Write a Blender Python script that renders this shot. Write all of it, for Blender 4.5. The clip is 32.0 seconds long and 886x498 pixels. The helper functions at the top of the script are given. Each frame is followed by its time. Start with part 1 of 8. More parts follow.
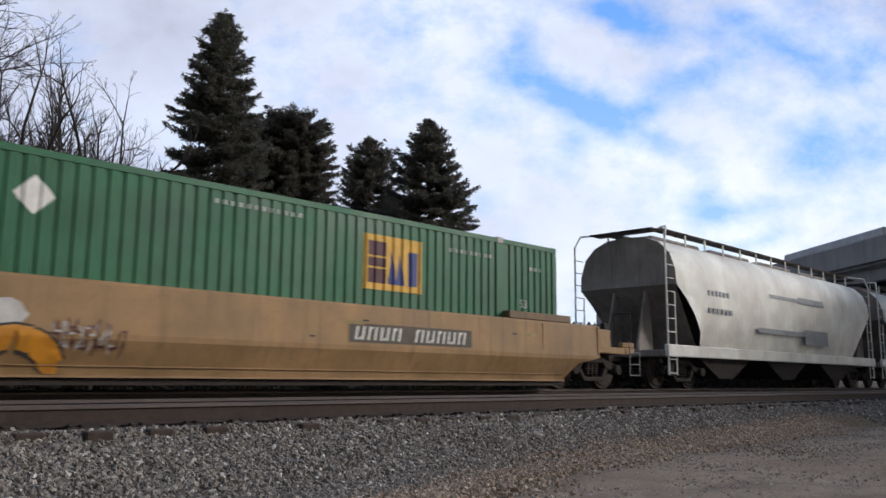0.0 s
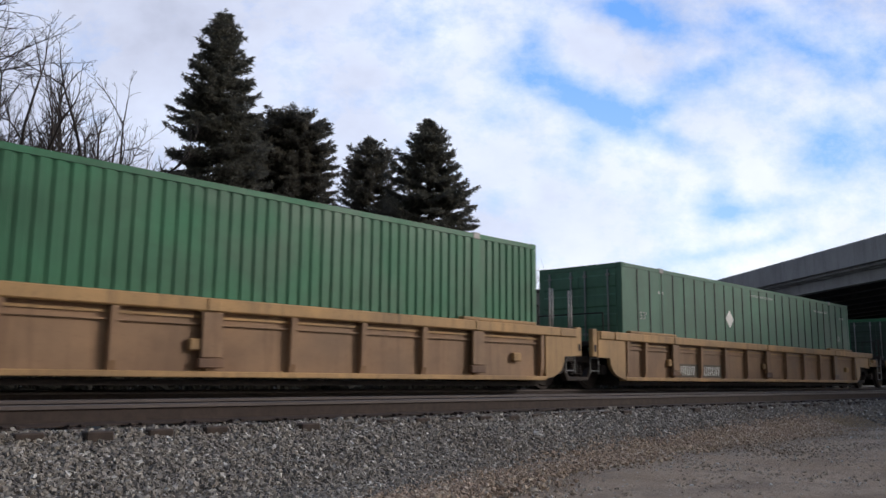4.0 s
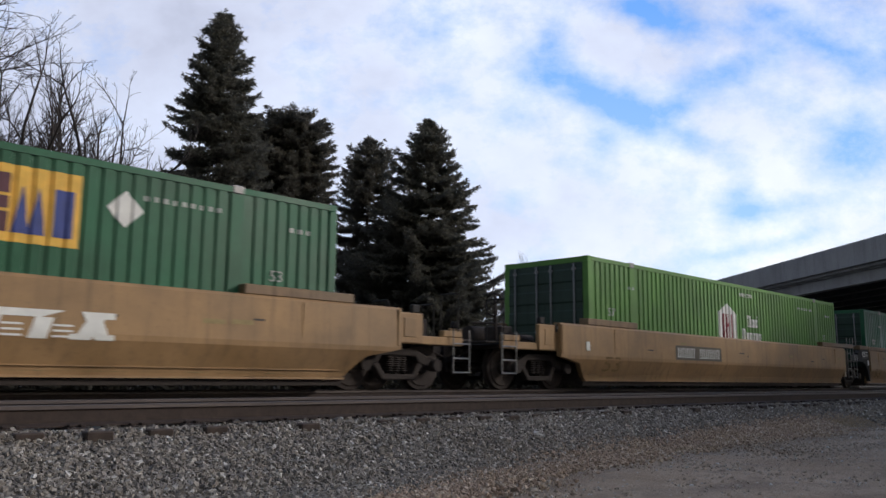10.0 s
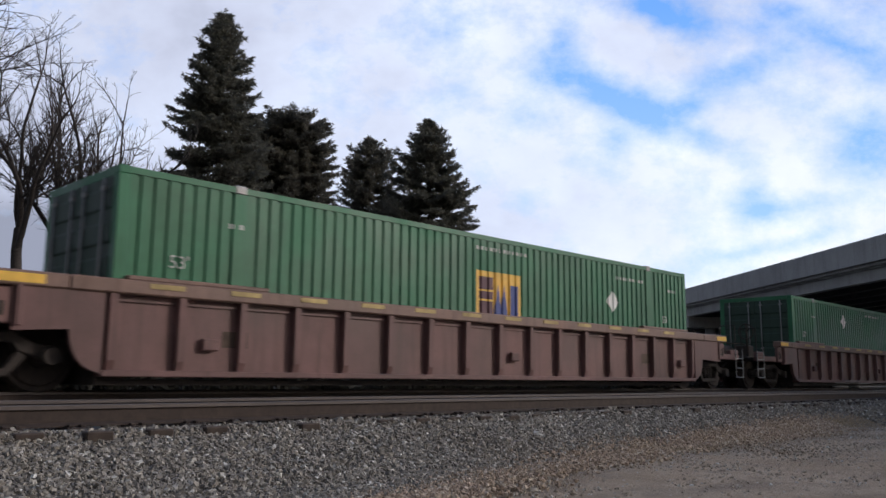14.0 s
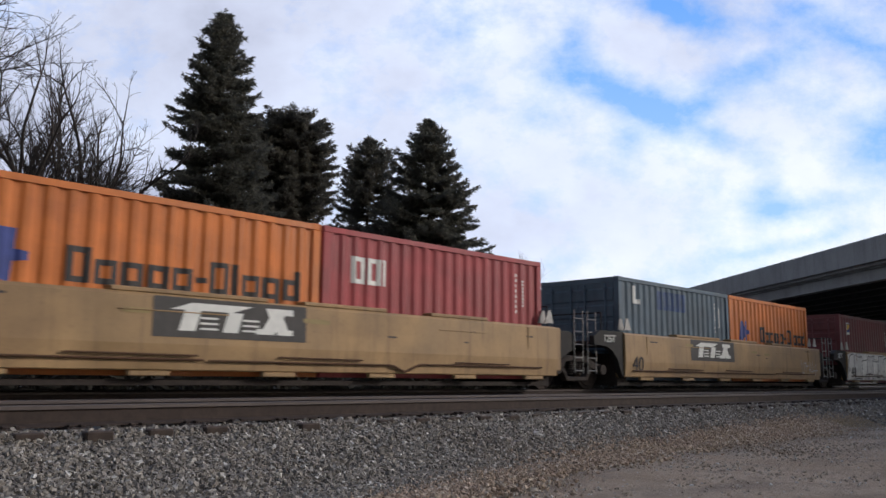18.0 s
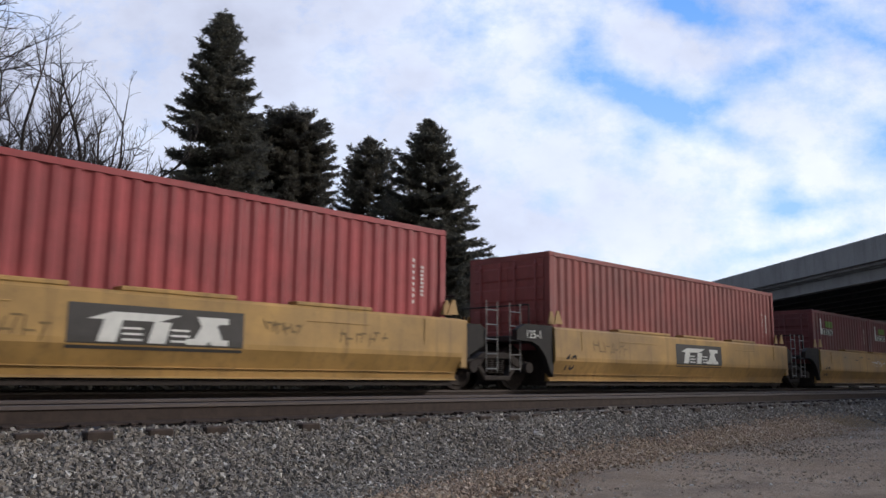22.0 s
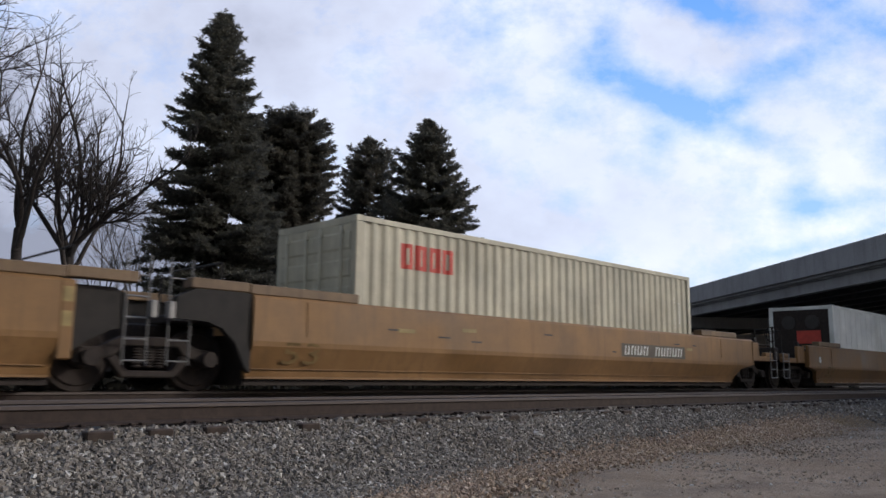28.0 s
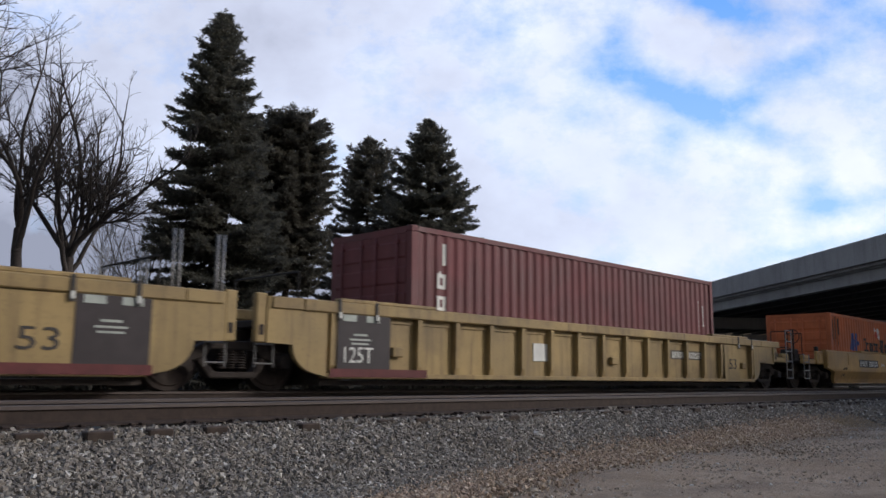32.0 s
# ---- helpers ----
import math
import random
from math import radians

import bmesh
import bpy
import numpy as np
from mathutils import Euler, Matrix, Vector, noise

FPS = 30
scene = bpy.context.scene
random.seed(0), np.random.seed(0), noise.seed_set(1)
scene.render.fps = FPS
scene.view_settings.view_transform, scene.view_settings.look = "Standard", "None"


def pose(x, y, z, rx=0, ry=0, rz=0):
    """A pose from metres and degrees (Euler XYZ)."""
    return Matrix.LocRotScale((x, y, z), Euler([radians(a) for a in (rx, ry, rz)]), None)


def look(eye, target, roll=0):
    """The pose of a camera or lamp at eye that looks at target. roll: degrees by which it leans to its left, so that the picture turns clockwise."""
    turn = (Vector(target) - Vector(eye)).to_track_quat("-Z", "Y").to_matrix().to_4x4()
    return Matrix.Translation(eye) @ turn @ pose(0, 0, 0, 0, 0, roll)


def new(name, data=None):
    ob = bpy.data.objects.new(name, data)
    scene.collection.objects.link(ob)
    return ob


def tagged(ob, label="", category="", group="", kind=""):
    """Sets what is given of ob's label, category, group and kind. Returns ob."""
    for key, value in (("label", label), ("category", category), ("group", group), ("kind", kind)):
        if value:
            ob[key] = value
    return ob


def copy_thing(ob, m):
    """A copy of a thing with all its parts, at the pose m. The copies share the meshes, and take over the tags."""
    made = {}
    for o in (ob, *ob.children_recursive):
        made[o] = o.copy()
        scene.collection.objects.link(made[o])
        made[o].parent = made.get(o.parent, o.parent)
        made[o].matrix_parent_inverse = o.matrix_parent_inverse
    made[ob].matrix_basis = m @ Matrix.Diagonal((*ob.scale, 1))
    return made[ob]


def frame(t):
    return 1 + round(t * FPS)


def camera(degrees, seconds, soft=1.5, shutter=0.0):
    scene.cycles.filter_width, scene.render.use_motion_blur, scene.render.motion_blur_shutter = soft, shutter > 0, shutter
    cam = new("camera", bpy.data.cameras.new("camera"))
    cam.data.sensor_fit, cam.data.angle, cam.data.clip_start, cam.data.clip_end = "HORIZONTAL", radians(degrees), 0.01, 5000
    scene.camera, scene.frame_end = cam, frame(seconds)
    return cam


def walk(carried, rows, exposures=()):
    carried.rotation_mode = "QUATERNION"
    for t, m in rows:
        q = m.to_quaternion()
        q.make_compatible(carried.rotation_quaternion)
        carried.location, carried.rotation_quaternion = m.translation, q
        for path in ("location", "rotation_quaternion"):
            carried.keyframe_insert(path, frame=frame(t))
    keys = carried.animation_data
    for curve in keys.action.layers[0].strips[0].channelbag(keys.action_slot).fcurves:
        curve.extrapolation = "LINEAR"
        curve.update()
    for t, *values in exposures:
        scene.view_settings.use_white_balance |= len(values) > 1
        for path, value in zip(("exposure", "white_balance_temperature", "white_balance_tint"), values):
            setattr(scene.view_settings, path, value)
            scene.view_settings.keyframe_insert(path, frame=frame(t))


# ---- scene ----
# A freight train of container well cars passes a still camera; spruces behind, a road bridge ahead.
# x runs along the track the way the train goes, y away from the camera, z is up from the rail head.


# ---- camera ----
EYE = Vector((0.0, -12.397, 0.344))
YAW, PITCH = radians(45.55), radians(9.0)
AXIS = Vector((math.sin(YAW) * math.cos(PITCH), math.cos(YAW) * math.cos(PITCH), math.sin(PITCH)))
cam = camera(56.73, 32.0, soft=1.5, shutter=0.1)
walk(cam, [(0, look(EYE, EYE + AXIS, 0.5)), (32, look(EYE, EYE + AXIS, 0.5))], [(0, 0.06, 6400, 10), (32, 0.06, 6400, 10)])

# ---- light ----
SUN_TO = Vector((0.68, -0.63, 0.38)).normalized()     # the way to the sun, behind the camera
world = bpy.data.worlds.new("world")
scene.world = world
world.use_nodes = True
wn = world.node_tree.nodes
sky = wn.new("ShaderNodeTexSky")
sky.sky_type, sky.sun_disc = "NISHITA", False
sky.sun_elevation = math.asin(SUN_TO.z)
sky.sun_rotation = math.atan2(SUN_TO.x, SUN_TO.y)
sky.dust_density = 2.0
wn["Background"].inputs["Strength"].default_value = 0.094
pale = wn.new("ShaderNodeHueSaturation")          # thin cloud all round takes the blue down
pale.inputs["Saturation"].default_value = 0.55
world.node_tree.links.new(sky.outputs[0], pale.inputs["Color"])
world.node_tree.links.new(pale.outputs[0], wn["Background"].inputs["Color"])
sun = new("sun", bpy.data.lights.new("sun", "SUN"))
sun.data.energy, sun.data.angle, sun.data.color = 1.62, radians(9), (1.0, 0.94, 0.87)
sun.matrix_world = look(SUN_TO * 100, (0, 0, 0))


# ---- helpers of this scene ----
def mesh_of(name, bm, material):
    me = bpy.data.meshes.new(name)
    bm.normal_update()
    bm.to_mesh(me)
    bm.free()
    me.materials.append(material)
    return me


def part(name, bm, material, parent, label=""):
    ob = new(name, bm if isinstance(bm, bpy.types.Mesh) else mesh_of(name, bm, material))
    if parent is not None:
        ob.parent = parent
    return tagged(ob, label)


def empty(name, m=None):
    ob = new(name)
    ob.empty_display_size = 0.3
    if m is not None:
        ob.matrix_basis = m
    return ob


def box(bm, x0, x1, y0, y1, z0, z1):
    v = [bm.verts.new((x, y, z)) for z in (z0, z1) for x, y in ((x0, y0), (x1, y0), (x1, y1), (x0, y1))]
    for a, b, c, d in ((3, 2, 1, 0), (4, 5, 6, 7), (0, 1, 5, 4), (1, 2, 6, 5), (2, 3, 7, 6), (3, 0, 4, 7)):
        bm.faces.new((v[a], v[b], v[c], v[d]))
    return v


def boxes(*dims):
    bm = bmesh.new()
    for d in dims:
        box(bm, *d)
    return bm


def bevelled(bm, w, seg=1):
    bmesh.ops.bevel(bm, geom=bm.edges[:], offset=w, segments=seg, affect="EDGES", clamp_overlap=True)
    return bm


def prism(bm, pts, axis, a, b):
    """A closed outline swept along one axis: axis 'x' takes (y, z) points, 'y' takes (x, z), 'z' takes (x, y)."""
    def at(p, k):
        return {"x": (k, p[0], p[1]), "y": (p[0], k, p[1]), "z": (p[0], p[1], k)}[axis]
    lo, hi = [bm.verts.new(at(p, a)) for p in pts], [bm.verts.new(at(p, b)) for p in pts]
    n = len(pts)
    for i in range(n):
        j = (i + 1) % n
        bm.faces.new((lo[i], lo[j], hi[j], hi[i]))
    bm.faces.new(lo)
    bm.faces.new(hi[::-1])
    return bm


def tube(bm, a, b, r0, r1=None, n=8, caps=True):
    """A round bar from a to b."""
    a, b = Vector(a), Vector(b)
    r0, r1 = float(r0), float(r0 if r1 is None else r1)
    w = (b - a).normalized()
    u = w.orthogonal().normalized()
    v = w.cross(u)
    ring = lambda c, r: [bm.verts.new(c + r * (math.cos(k * math.tau / n) * u + math.sin(k * math.tau / n) * v)) for k in range(n)]
    p, q = ring(a, r0), ring(b, r1)
    for k in range(n):
        f = bm.faces.new((p[k], p[(k + 1) % n], q[(k + 1) % n], q[k]))
        f.smooth = n > 6
    if caps:
        bm.faces.new(p[::-1])
        bm.faces.new(q)
    return bm


def bent(bm, pts, r, n=6):
    for a, b in zip(pts, pts[1:]):
        tube(bm, a, b, r, r, n)
    return bm


def recalc(bm):
    bmesh.ops.recalc_face_normals(bm, faces=bm.faces[:])
    return bm


def raw_mesh(name, verts, faces, material, smooth=False):
    """A mesh from arrays of computed points and equal-sized faces."""
    verts, faces = np.asarray(verts, np.float32), np.asarray(faces, np.int32)
    me = bpy.data.meshes.new(name)
    k = faces.shape[1]
    me.vertices.add(len(verts))
    me.vertices.foreach_set("co", verts.ravel())
    me.loops.add(faces.size)
    me.loops.foreach_set("vertex_index", faces.ravel())
    me.polygons.add(len(faces))
    me.polygons.foreach_set("loop_start", np.arange(len(faces), dtype=np.int32) * k)
    me.polygons.foreach_set("use_smooth", np.full(len(faces), smooth))
    me.update(calc_edges=True)
    me.validate()
    me.materials.append(material)
    return me


def letters(name, text, height, material, parent, x, y, z, label="", width=None, back=False):
    """Flat raised characters in the built-in font that face the camera's side of the train (or +y)."""
    cu = bpy.data.curves.new(name, "FONT")
    cu.body, cu.size, cu.extrude, cu.resolution_u = text, height * 1.4, 0.003, 2
    tmp = new(name, cu)
    bpy.context.view_layer.update()
    me = bpy.data.meshes.new_from_object(tmp.evaluated_get(bpy.context.evaluated_depsgraph_get()))
    bpy.data.objects.remove(tmp)
    co = np.empty(len(me.vertices) * 3, np.float32)
    me.vertices.foreach_get("co", co)
    co = co.reshape(-1, 3)
    w, h = np.ptp(co[:, 0]), np.ptp(co[:, 1])
    sx = (width / w) if width else height / h
    out = np.stack([(co[:, 0] - co[:, 0].min()) * sx, -co[:, 2], (co[:, 1] - co[:, 1].min()) * height / h], 1)
    me.vertices.foreach_set("co", out.ravel())
    me.update()
    me.materials.clear()
    me.materials.append(material)
    ob = new(name, me)
    ob.parent = parent
    ob.location = (x, y, z)
    return tagged(ob, label)


# ---- materials ----
def nodes_of(name):
    m = bpy.data.materials.new(name)
    m.use_nodes = True
    return m, m.node_tree, m.node_tree.nodes["Principled BSDF"]


def N(tree, kind, **inputs):
    n = tree.nodes.new("ShaderNode" + kind)
    for k, v in inputs.items():
        n.inputs[k].default_value = v
    return n


def coords(tree, scale=(1, 1, 1), kind="Object"):
    tc, mp = tree.nodes.new("ShaderNodeTexCoord"), tree.nodes.new("ShaderNodeMapping")
    mp.inputs["Scale"].default_value = scale
    tree.links.new(tc.outputs[kind], mp.inputs["Vector"])
    return mp.outputs["Vector"]


def noise_at(tree, vec, scale, detail=4.0, rough=0.55):
    n = N(tree, "TexNoise", Scale=scale, Detail=detail, Roughness=rough)
    tree.links.new(vec, n.inputs["Vector"])
    return n.outputs["Fac"]


def ramp(tree, fac, stops):
    r = tree.nodes.new("ShaderNodeValToRGB")
    els = r.color_ramp.elements
    while len(els) < len(stops):
        els.new(0.5)
    for e, (p, c) in zip(els, stops):
        e.position, e.color = p, (*c, 1) if len(c) == 3 else c
    tree.links.new(fac, r.inputs["Fac"])
    return r.outputs["Color"]


def mix(tree, fac, a, b, blend="MIX"):
    m = tree.nodes.new("ShaderNodeMix")
    m.data_type, m.blend_type = "RGBA", blend
    for sock, v in ((m.inputs[0], fac), (m.inputs[6], a), (m.inputs[7], b)):
        if isinstance(v, bpy.types.NodeSocket):
            tree.links.new(v, sock)
        else:
            sock.default_value = (*v, 1) if isinstance(v, tuple) else v
    return m.outputs[2]


def bump(tree, bsdf, height, strength=0.3, distance=0.02):
    b = N(tree, "Bump", Strength=strength, Distance=distance)
    tree.links.new(height, b.inputs["Height"])
    tree.links.new(b.outputs["Normal"], bsdf.inputs["Normal"])


def grey(v):
    return (v, v, v)


def paint(name, color, dirt=(0.10, 0.07, 0.05), amount=0.5, rough=0.55, streak=1.0):
    """Weathered vehicle paint: blotches, downward streaks of grime and a little fading."""
    m, t, b = nodes_of(name)
    vec = coords(t)
    big = noise_at(t, vec, 0.9, 5)
    fine = noise_at(t, coords(t, (6, 6, 6)), 3.0, 5)
    runs = noise_at(t, coords(t, (3.2, 3.2, 0.22)), 2.2, 4, 0.65)
    info, far, shift = t.nodes.new("ShaderNodeObjectInfo"), t.nodes.new("ShaderNodeVectorMath"), t.nodes.new("ShaderNodeVectorMath")
    far.operation, shift.operation = "SCALE", "ADD"
    far.inputs[0].default_value = (40.0, 7.0, 3.0)
    t.links.new(info.outputs["Random"], far.inputs["Scale"])
    t.links.new(coords(t, (1, 1, 1.6)), shift.inputs[0])
    t.links.new(far.outputs[0], shift.inputs[1])
    broad = noise_at(t, shift.outputs[0], 0.42, 4, 0.6)
    fade = tuple(min(1, c * 1.25 + 0.02) for c in color)
    deep = tuple(c * 0.74 for c in color)
    c = mix(t, ramp(t, big, [(0.3, grey(0)), (0.72, grey(1))]), deep, fade)
    c = mix(t, ramp(t, broad, [(0.48, grey(0)), (0.70, grey(amount * 0.75))]), c, dirt)
    c = mix(t, ramp(t, runs, [(0.50, grey(0)), (0.80, grey(amount * streak))]), c, dirt)
    c = mix(t, ramp(t, fine, [(0.56, grey(0)), (0.80, grey(amount * 0.7))]), c, dirt)
    t.links.new(c, b.inputs["Base Color"])
    t.links.new(ramp(t, big, [(0.3, grey(rough - 0.1)), (0.7, grey(min(1, rough + 0.2)))]), b.inputs["Roughness"])
    b.inputs["Specular IOR Level"].default_value = 0.38
    bump(t, b, fine, 0.12, 0.01)
    return m


def plain(name, color, rough=0.6, metal=0.0, vary=0.25, scale=8.0, bumpy=0.15):
    m, t, b = nodes_of(name)
    vec = coords(t)
    n, n2 = noise_at(t, vec, scale, 5), noise_at(t, vec, scale * 0.13, 3)
    lo, hi = tuple(c * (1 - vary) for c in color), tuple(min(1, c * (1 + vary)) for c in color)
    c = mix(t, ramp(t, n, [(0.3, grey(0)), (0.7, grey(1))]), lo, hi)
    c = mix(t, ramp(t, n2, [(0.35, grey(0)), (0.7, grey(0.5))]), c, lo)
    t.links.new(c, b.inputs["Base Color"])
    b.inputs["Roughness"].default_value, b.inputs["Metallic"].default_value = rough, metal
    bump(t, b, n, bumpy, 0.01)
    return m

def gravel_stone(name, tones):
    m, t, b = nodes_of(name)
    geo = t.nodes.new("ShaderNodeNewGeometry")
    c = ramp(t, geo.outputs["Random Per Island"], tones)
    n = noise_at(t, coords(t), 60, 3)
    c = mix(t, 0.35, c, ramp(t, n, [(0.3, grey(0.04)), (0.7, grey(0.30))]))
    brown = noise_at(t, coords(t), 0.5, 4)
    c = mix(t, ramp(t, brown, [(0.52, grey(0)), (0.75, grey(0.4))]), c, (0.15, 0.11, 0.075))
    t.links.new(c, b.inputs["Base Color"])
    b.inputs["Roughness"].default_value = 0.9
    return m


def earth():
    """Grey ballast bed near the track, trodden brown dirt further out."""
    m, t, b = nodes_of("ground_earth")
    vec = coords(t)
    sep = t.nodes.new("ShaderNodeSeparateXYZ")
    t.links.new(vec, sep.inputs[0])
    fine, mid, big = noise_at(t, vec, 28, 6, 0.7), noise_at(t, vec, 3.0, 5), noise_at(t, vec, 0.35, 4)
    stone = ramp(t, fine, [(0.30, (0.045, 0.04, 0.037)), (0.52, (0.12, 0.11, 0.102)), (0.72, (0.23, 0.215, 0.20))])
    dirt = ramp(t, mid, [(0.3, (0.35, 0.250, 0.172)), (0.7, (0.56, 0.430, 0.310))])
    dirt = mix(t, 0.38, dirt, ramp(t, fine, [(0.30, (0.05, 0.04, 0.03)), (0.55, (0.27, 0.21, 0.16)), (0.75, (0.50, 0.42, 0.34))]))
    worn = noise_at(t, coords(t, (0.5, 1.4, 1)), 1.1, 5, 0.6)
    dirt = mix(t, ramp(t, worn, [(0.48, grey(0)), (0.66, grey(0.6))]), dirt, (0.13, 0.10, 0.078))
    dirt = mix(t, ramp(t, big, [(0.45, grey(0)), (0.65, grey(0.5))]), dirt, (0.23, 0.155, 0.092))
    off = t.nodes.new("ShaderNodeMath")
    off.operation = "MULTIPLY_ADD"
    off.inputs[1].default_value, off.inputs[2].default_value = 2.6, 0.0
    t.links.new(mid, off.inputs[0])
    add = t.nodes.new("ShaderNodeMath")
    add.operation = "ADD"
    t.links.new(sep.outputs["Y"], add.inputs[0])
    t.links.new(off.outputs[0], add.inputs[1])
    rng = N(t, "MapRange")
    for k, v in (("From Min", -6.6), ("From Max", -5.0)):
        rng.inputs[k].default_value = v
    t.links.new(add.outputs[0], rng.inputs["Value"])
    t.links.new(mix(t, rng.outputs[0], dirt, stone), b.inputs["Base Color"])
    b.inputs["Roughness"].default_value = 0.95
    bump(t, b, fine, 0.8, 0.05)
    return m


def foliage(name, dark, light):
    m, t, b = nodes_of(name)
    geo = t.nodes.new("ShaderNodeNewGeometry")
    c = ramp(t, geo.outputs["Random Per Island"], [(0.0, dark), (0.7, light), (1.0, tuple(x * 1.2 for x in light))])
    c = mix(t, ramp(t, noise_at(t, coords(t), 0.7, 3), [(0.35, grey(0)), (0.7, grey(0.6))]), c, dark)
    t.links.new(c, b.inputs["Base Color"])
    b.inputs["Roughness"].default_value = 0.75
    # thin blades let part of the light through
    thin, both = t.nodes.new("ShaderNodeBsdfTranslucent"), t.nodes.new("ShaderNodeMixShader")
    t.links.new(c, thin.inputs["Color"])
    both.inputs[0].default_value = 0.5
    t.links.new(b.outputs[0], both.inputs[1])
    t.links.new(thin.outputs[0], both.inputs[2])
    t.links.new(both.outputs[0], t.nodes["Material Output"].inputs["Surface"])
    return m


def concrete(name, color):
    m, t, b = nodes_of(name)
    vec = coords(t)
    big, fine = noise_at(t, vec, 0.35, 5), noise_at(t, vec, 9, 6, 0.7)
    runs = noise_at(t, coords(t, (1.4, 1.4, 0.12)), 1.3, 4, 0.7)
    lo, hi = tuple(c * 0.72 for c in color), tuple(c * 1.18 for c in color)
    c = mix(t, ramp(t, big, [(0.3, grey(0)), (0.7, grey(1))]), lo, hi)
    c = mix(t, ramp(t, runs, [(0.5, grey(0)), (0.78, grey(0.55))]), c, (0.09, 0.085, 0.08))
    c = mix(t, 0.18, c, ramp(t, fine, [(0.3, grey(0.08)), (0.7, grey(0.5))]))
    t.links.new(c, b.inputs["Base Color"])
    b.inputs["Roughness"].default_value = 0.92
    bump(t, b, fine, 0.25, 0.01)
    return m


TAN_DEEP = paint("deep_tan_car_paint", (0.24, 0.125, 0.043), (0.11, 0.065, 0.034), 0.5)
TAN = paint("tan_car_paint", (0.32, 0.190, 0.084), (0.13, 0.085, 0.05), 0.65)
TAN_RIB = paint("tan_orange_car_paint", (0.40, 0.235, 0.095), (0.12, 0.075, 0.045), 0.7)
RIBPANEL = paint("faded_tan_panel_paint", (0.255, 0.148, 0.078), (0.13, 0.07, 0.04), 0.7)
UMBER = paint("umber_grimed_tan_paint", (0.185, 0.115, 0.075), (0.07, 0.045, 0.035), 0.7)
BROWN = paint("oxide_brown_car_paint", (0.146, 0.070, 0.064), (0.055, 0.034, 0.029), 0.6)
RUSTFOOT = paint("rust_stained_foot", (0.165, 0.085, 0.045), (0.07, 0.035, 0.022), 0.7)
# The top lips are a darker tan than the side walls.
LIPTAN = paint("dark_tan_lip", (0.20, 0.125, 0.065), (0.07, 0.045, 0.03), 0.8)
WORNTOP = paint("worn_oxide_top_edge", (0.20, 0.118, 0.092), (0.10, 0.055, 0.04), 0.7)
YELLOW = paint("yellow_car_paint", (0.43, 0.256, 0.080), (0.15, 0.095, 0.05), 0.6)
KHAKI = paint("khaki_tan_car_paint", (0.345, 0.215, 0.098), (0.14, 0.085, 0.05), 0.65)
STRAW = paint("straw_yellow_car_paint", (0.34, 0.235, 0.095), (0.10, 0.065, 0.04), 0.75)
GREYCAR = plain("grey_end_paint", (0.019, 0.015, 0.013), 0.8, 0, 0.4, 5, 0.1)
HOPPER = paint("pale_hopper_paint", (0.86, 0.81, 0.73), (0.50, 0.43, 0.35), 0.4)
# Hopper ends: a far darker base than the sides, with heavy dirt streaks.
HOPPER_END = paint("dark_hopper_paint", (0.28, 0.24, 0.22), (0.05, 0.04, 0.035), 0.7)
GREEN = paint("green_container_paint", (0.017, 0.130, 0.056), (0.015, 0.05, 0.03), 0.35, 0.45)
DEEPGREEN = paint("deep_green_container_paint", (0.009, 0.100, 0.042), (0.012, 0.045, 0.025), 0.35, 0.45)
LIME = paint("lime_green_container_paint", (0.088, 0.225, 0.034), (0.04, 0.10, 0.02), 0.22, 0.5)
# Grimy green with the shade of the rear doors mixed into the colour.
SHADEGREEN = paint("shaded_green_door_paint", (0.012, 0.034, 0.022), (0.01, 0.016, 0.012), 0.5, 0.5)
SAGE = paint("sage_green_container_paint", (0.064, 0.152, 0.098), (0.05, 0.08, 0.06), 0.4, 0.5)
BOTTLEGREEN = paint("bottle_green_container_paint", (0.022, 0.112, 0.072), (0.02, 0.05, 0.035), 0.45, 0.5)
CORAL = paint("coral_red_container_paint", (0.60, 0.135, 0.078), (0.24, 0.06, 0.045), 0.35, 0.5)
REEFER = paint("white_reefer_skin", (0.80, 0.80, 0.76), (0.42, 0.38, 0.30), 0.35, 0.4)
WHITE = paint("white_container_paint", (0.70, 0.68, 0.63), (0.34, 0.30, 0.25), 0.45, 0.5)
CREAM = paint("cream_container_paint", (0.54, 0.50, 0.39), (0.26, 0.22, 0.15), 0.5, 0.6)
MAROON = paint("maroon_container_paint", (0.155, 0.038, 0.042), (0.06, 0.025, 0.025), 0.4, 0.55)
BRICK = paint("brick_red_container_paint", (0.285, 0.072, 0.064), (0.11, 0.04, 0.035), 0.4, 0.55)
CRIMSON = paint("crimson_container_paint", (0.35, 0.058, 0.062), (0.13, 0.035, 0.035), 0.4, 0.55)
ORANGE = paint("orange_container_paint", (0.58, 0.165, 0.028), (0.22, 0.07, 0.03), 0.4, 0.5)
RUSTORANGE = paint("rusty_orange_container_paint", (0.52, 0.130, 0.042), (0.20, 0.06, 0.03), 0.4, 0.55)
SLATE = paint("slate_blue_container_paint", (0.085, 0.125, 0.165), (0.05, 0.06, 0.07), 0.45, 0.55)
PANELPOST = plain("grimy_panel_post", (0.030, 0.032, 0.029), 0.7, 0, 0.3, 6)
STEEL = plain("dark_running_gear", (0.036, 0.026, 0.022), 0.9, 0.0, 0.4, 12)
WHEEL = plain("rusty_wheel_steel", (0.042, 0.029, 0.024), 0.8, 0.1, 0.35, 10)
GALV = plain("galvanised_steel", (0.25, 0.24, 0.235), 0.5, 0.5, 0.2, 20)
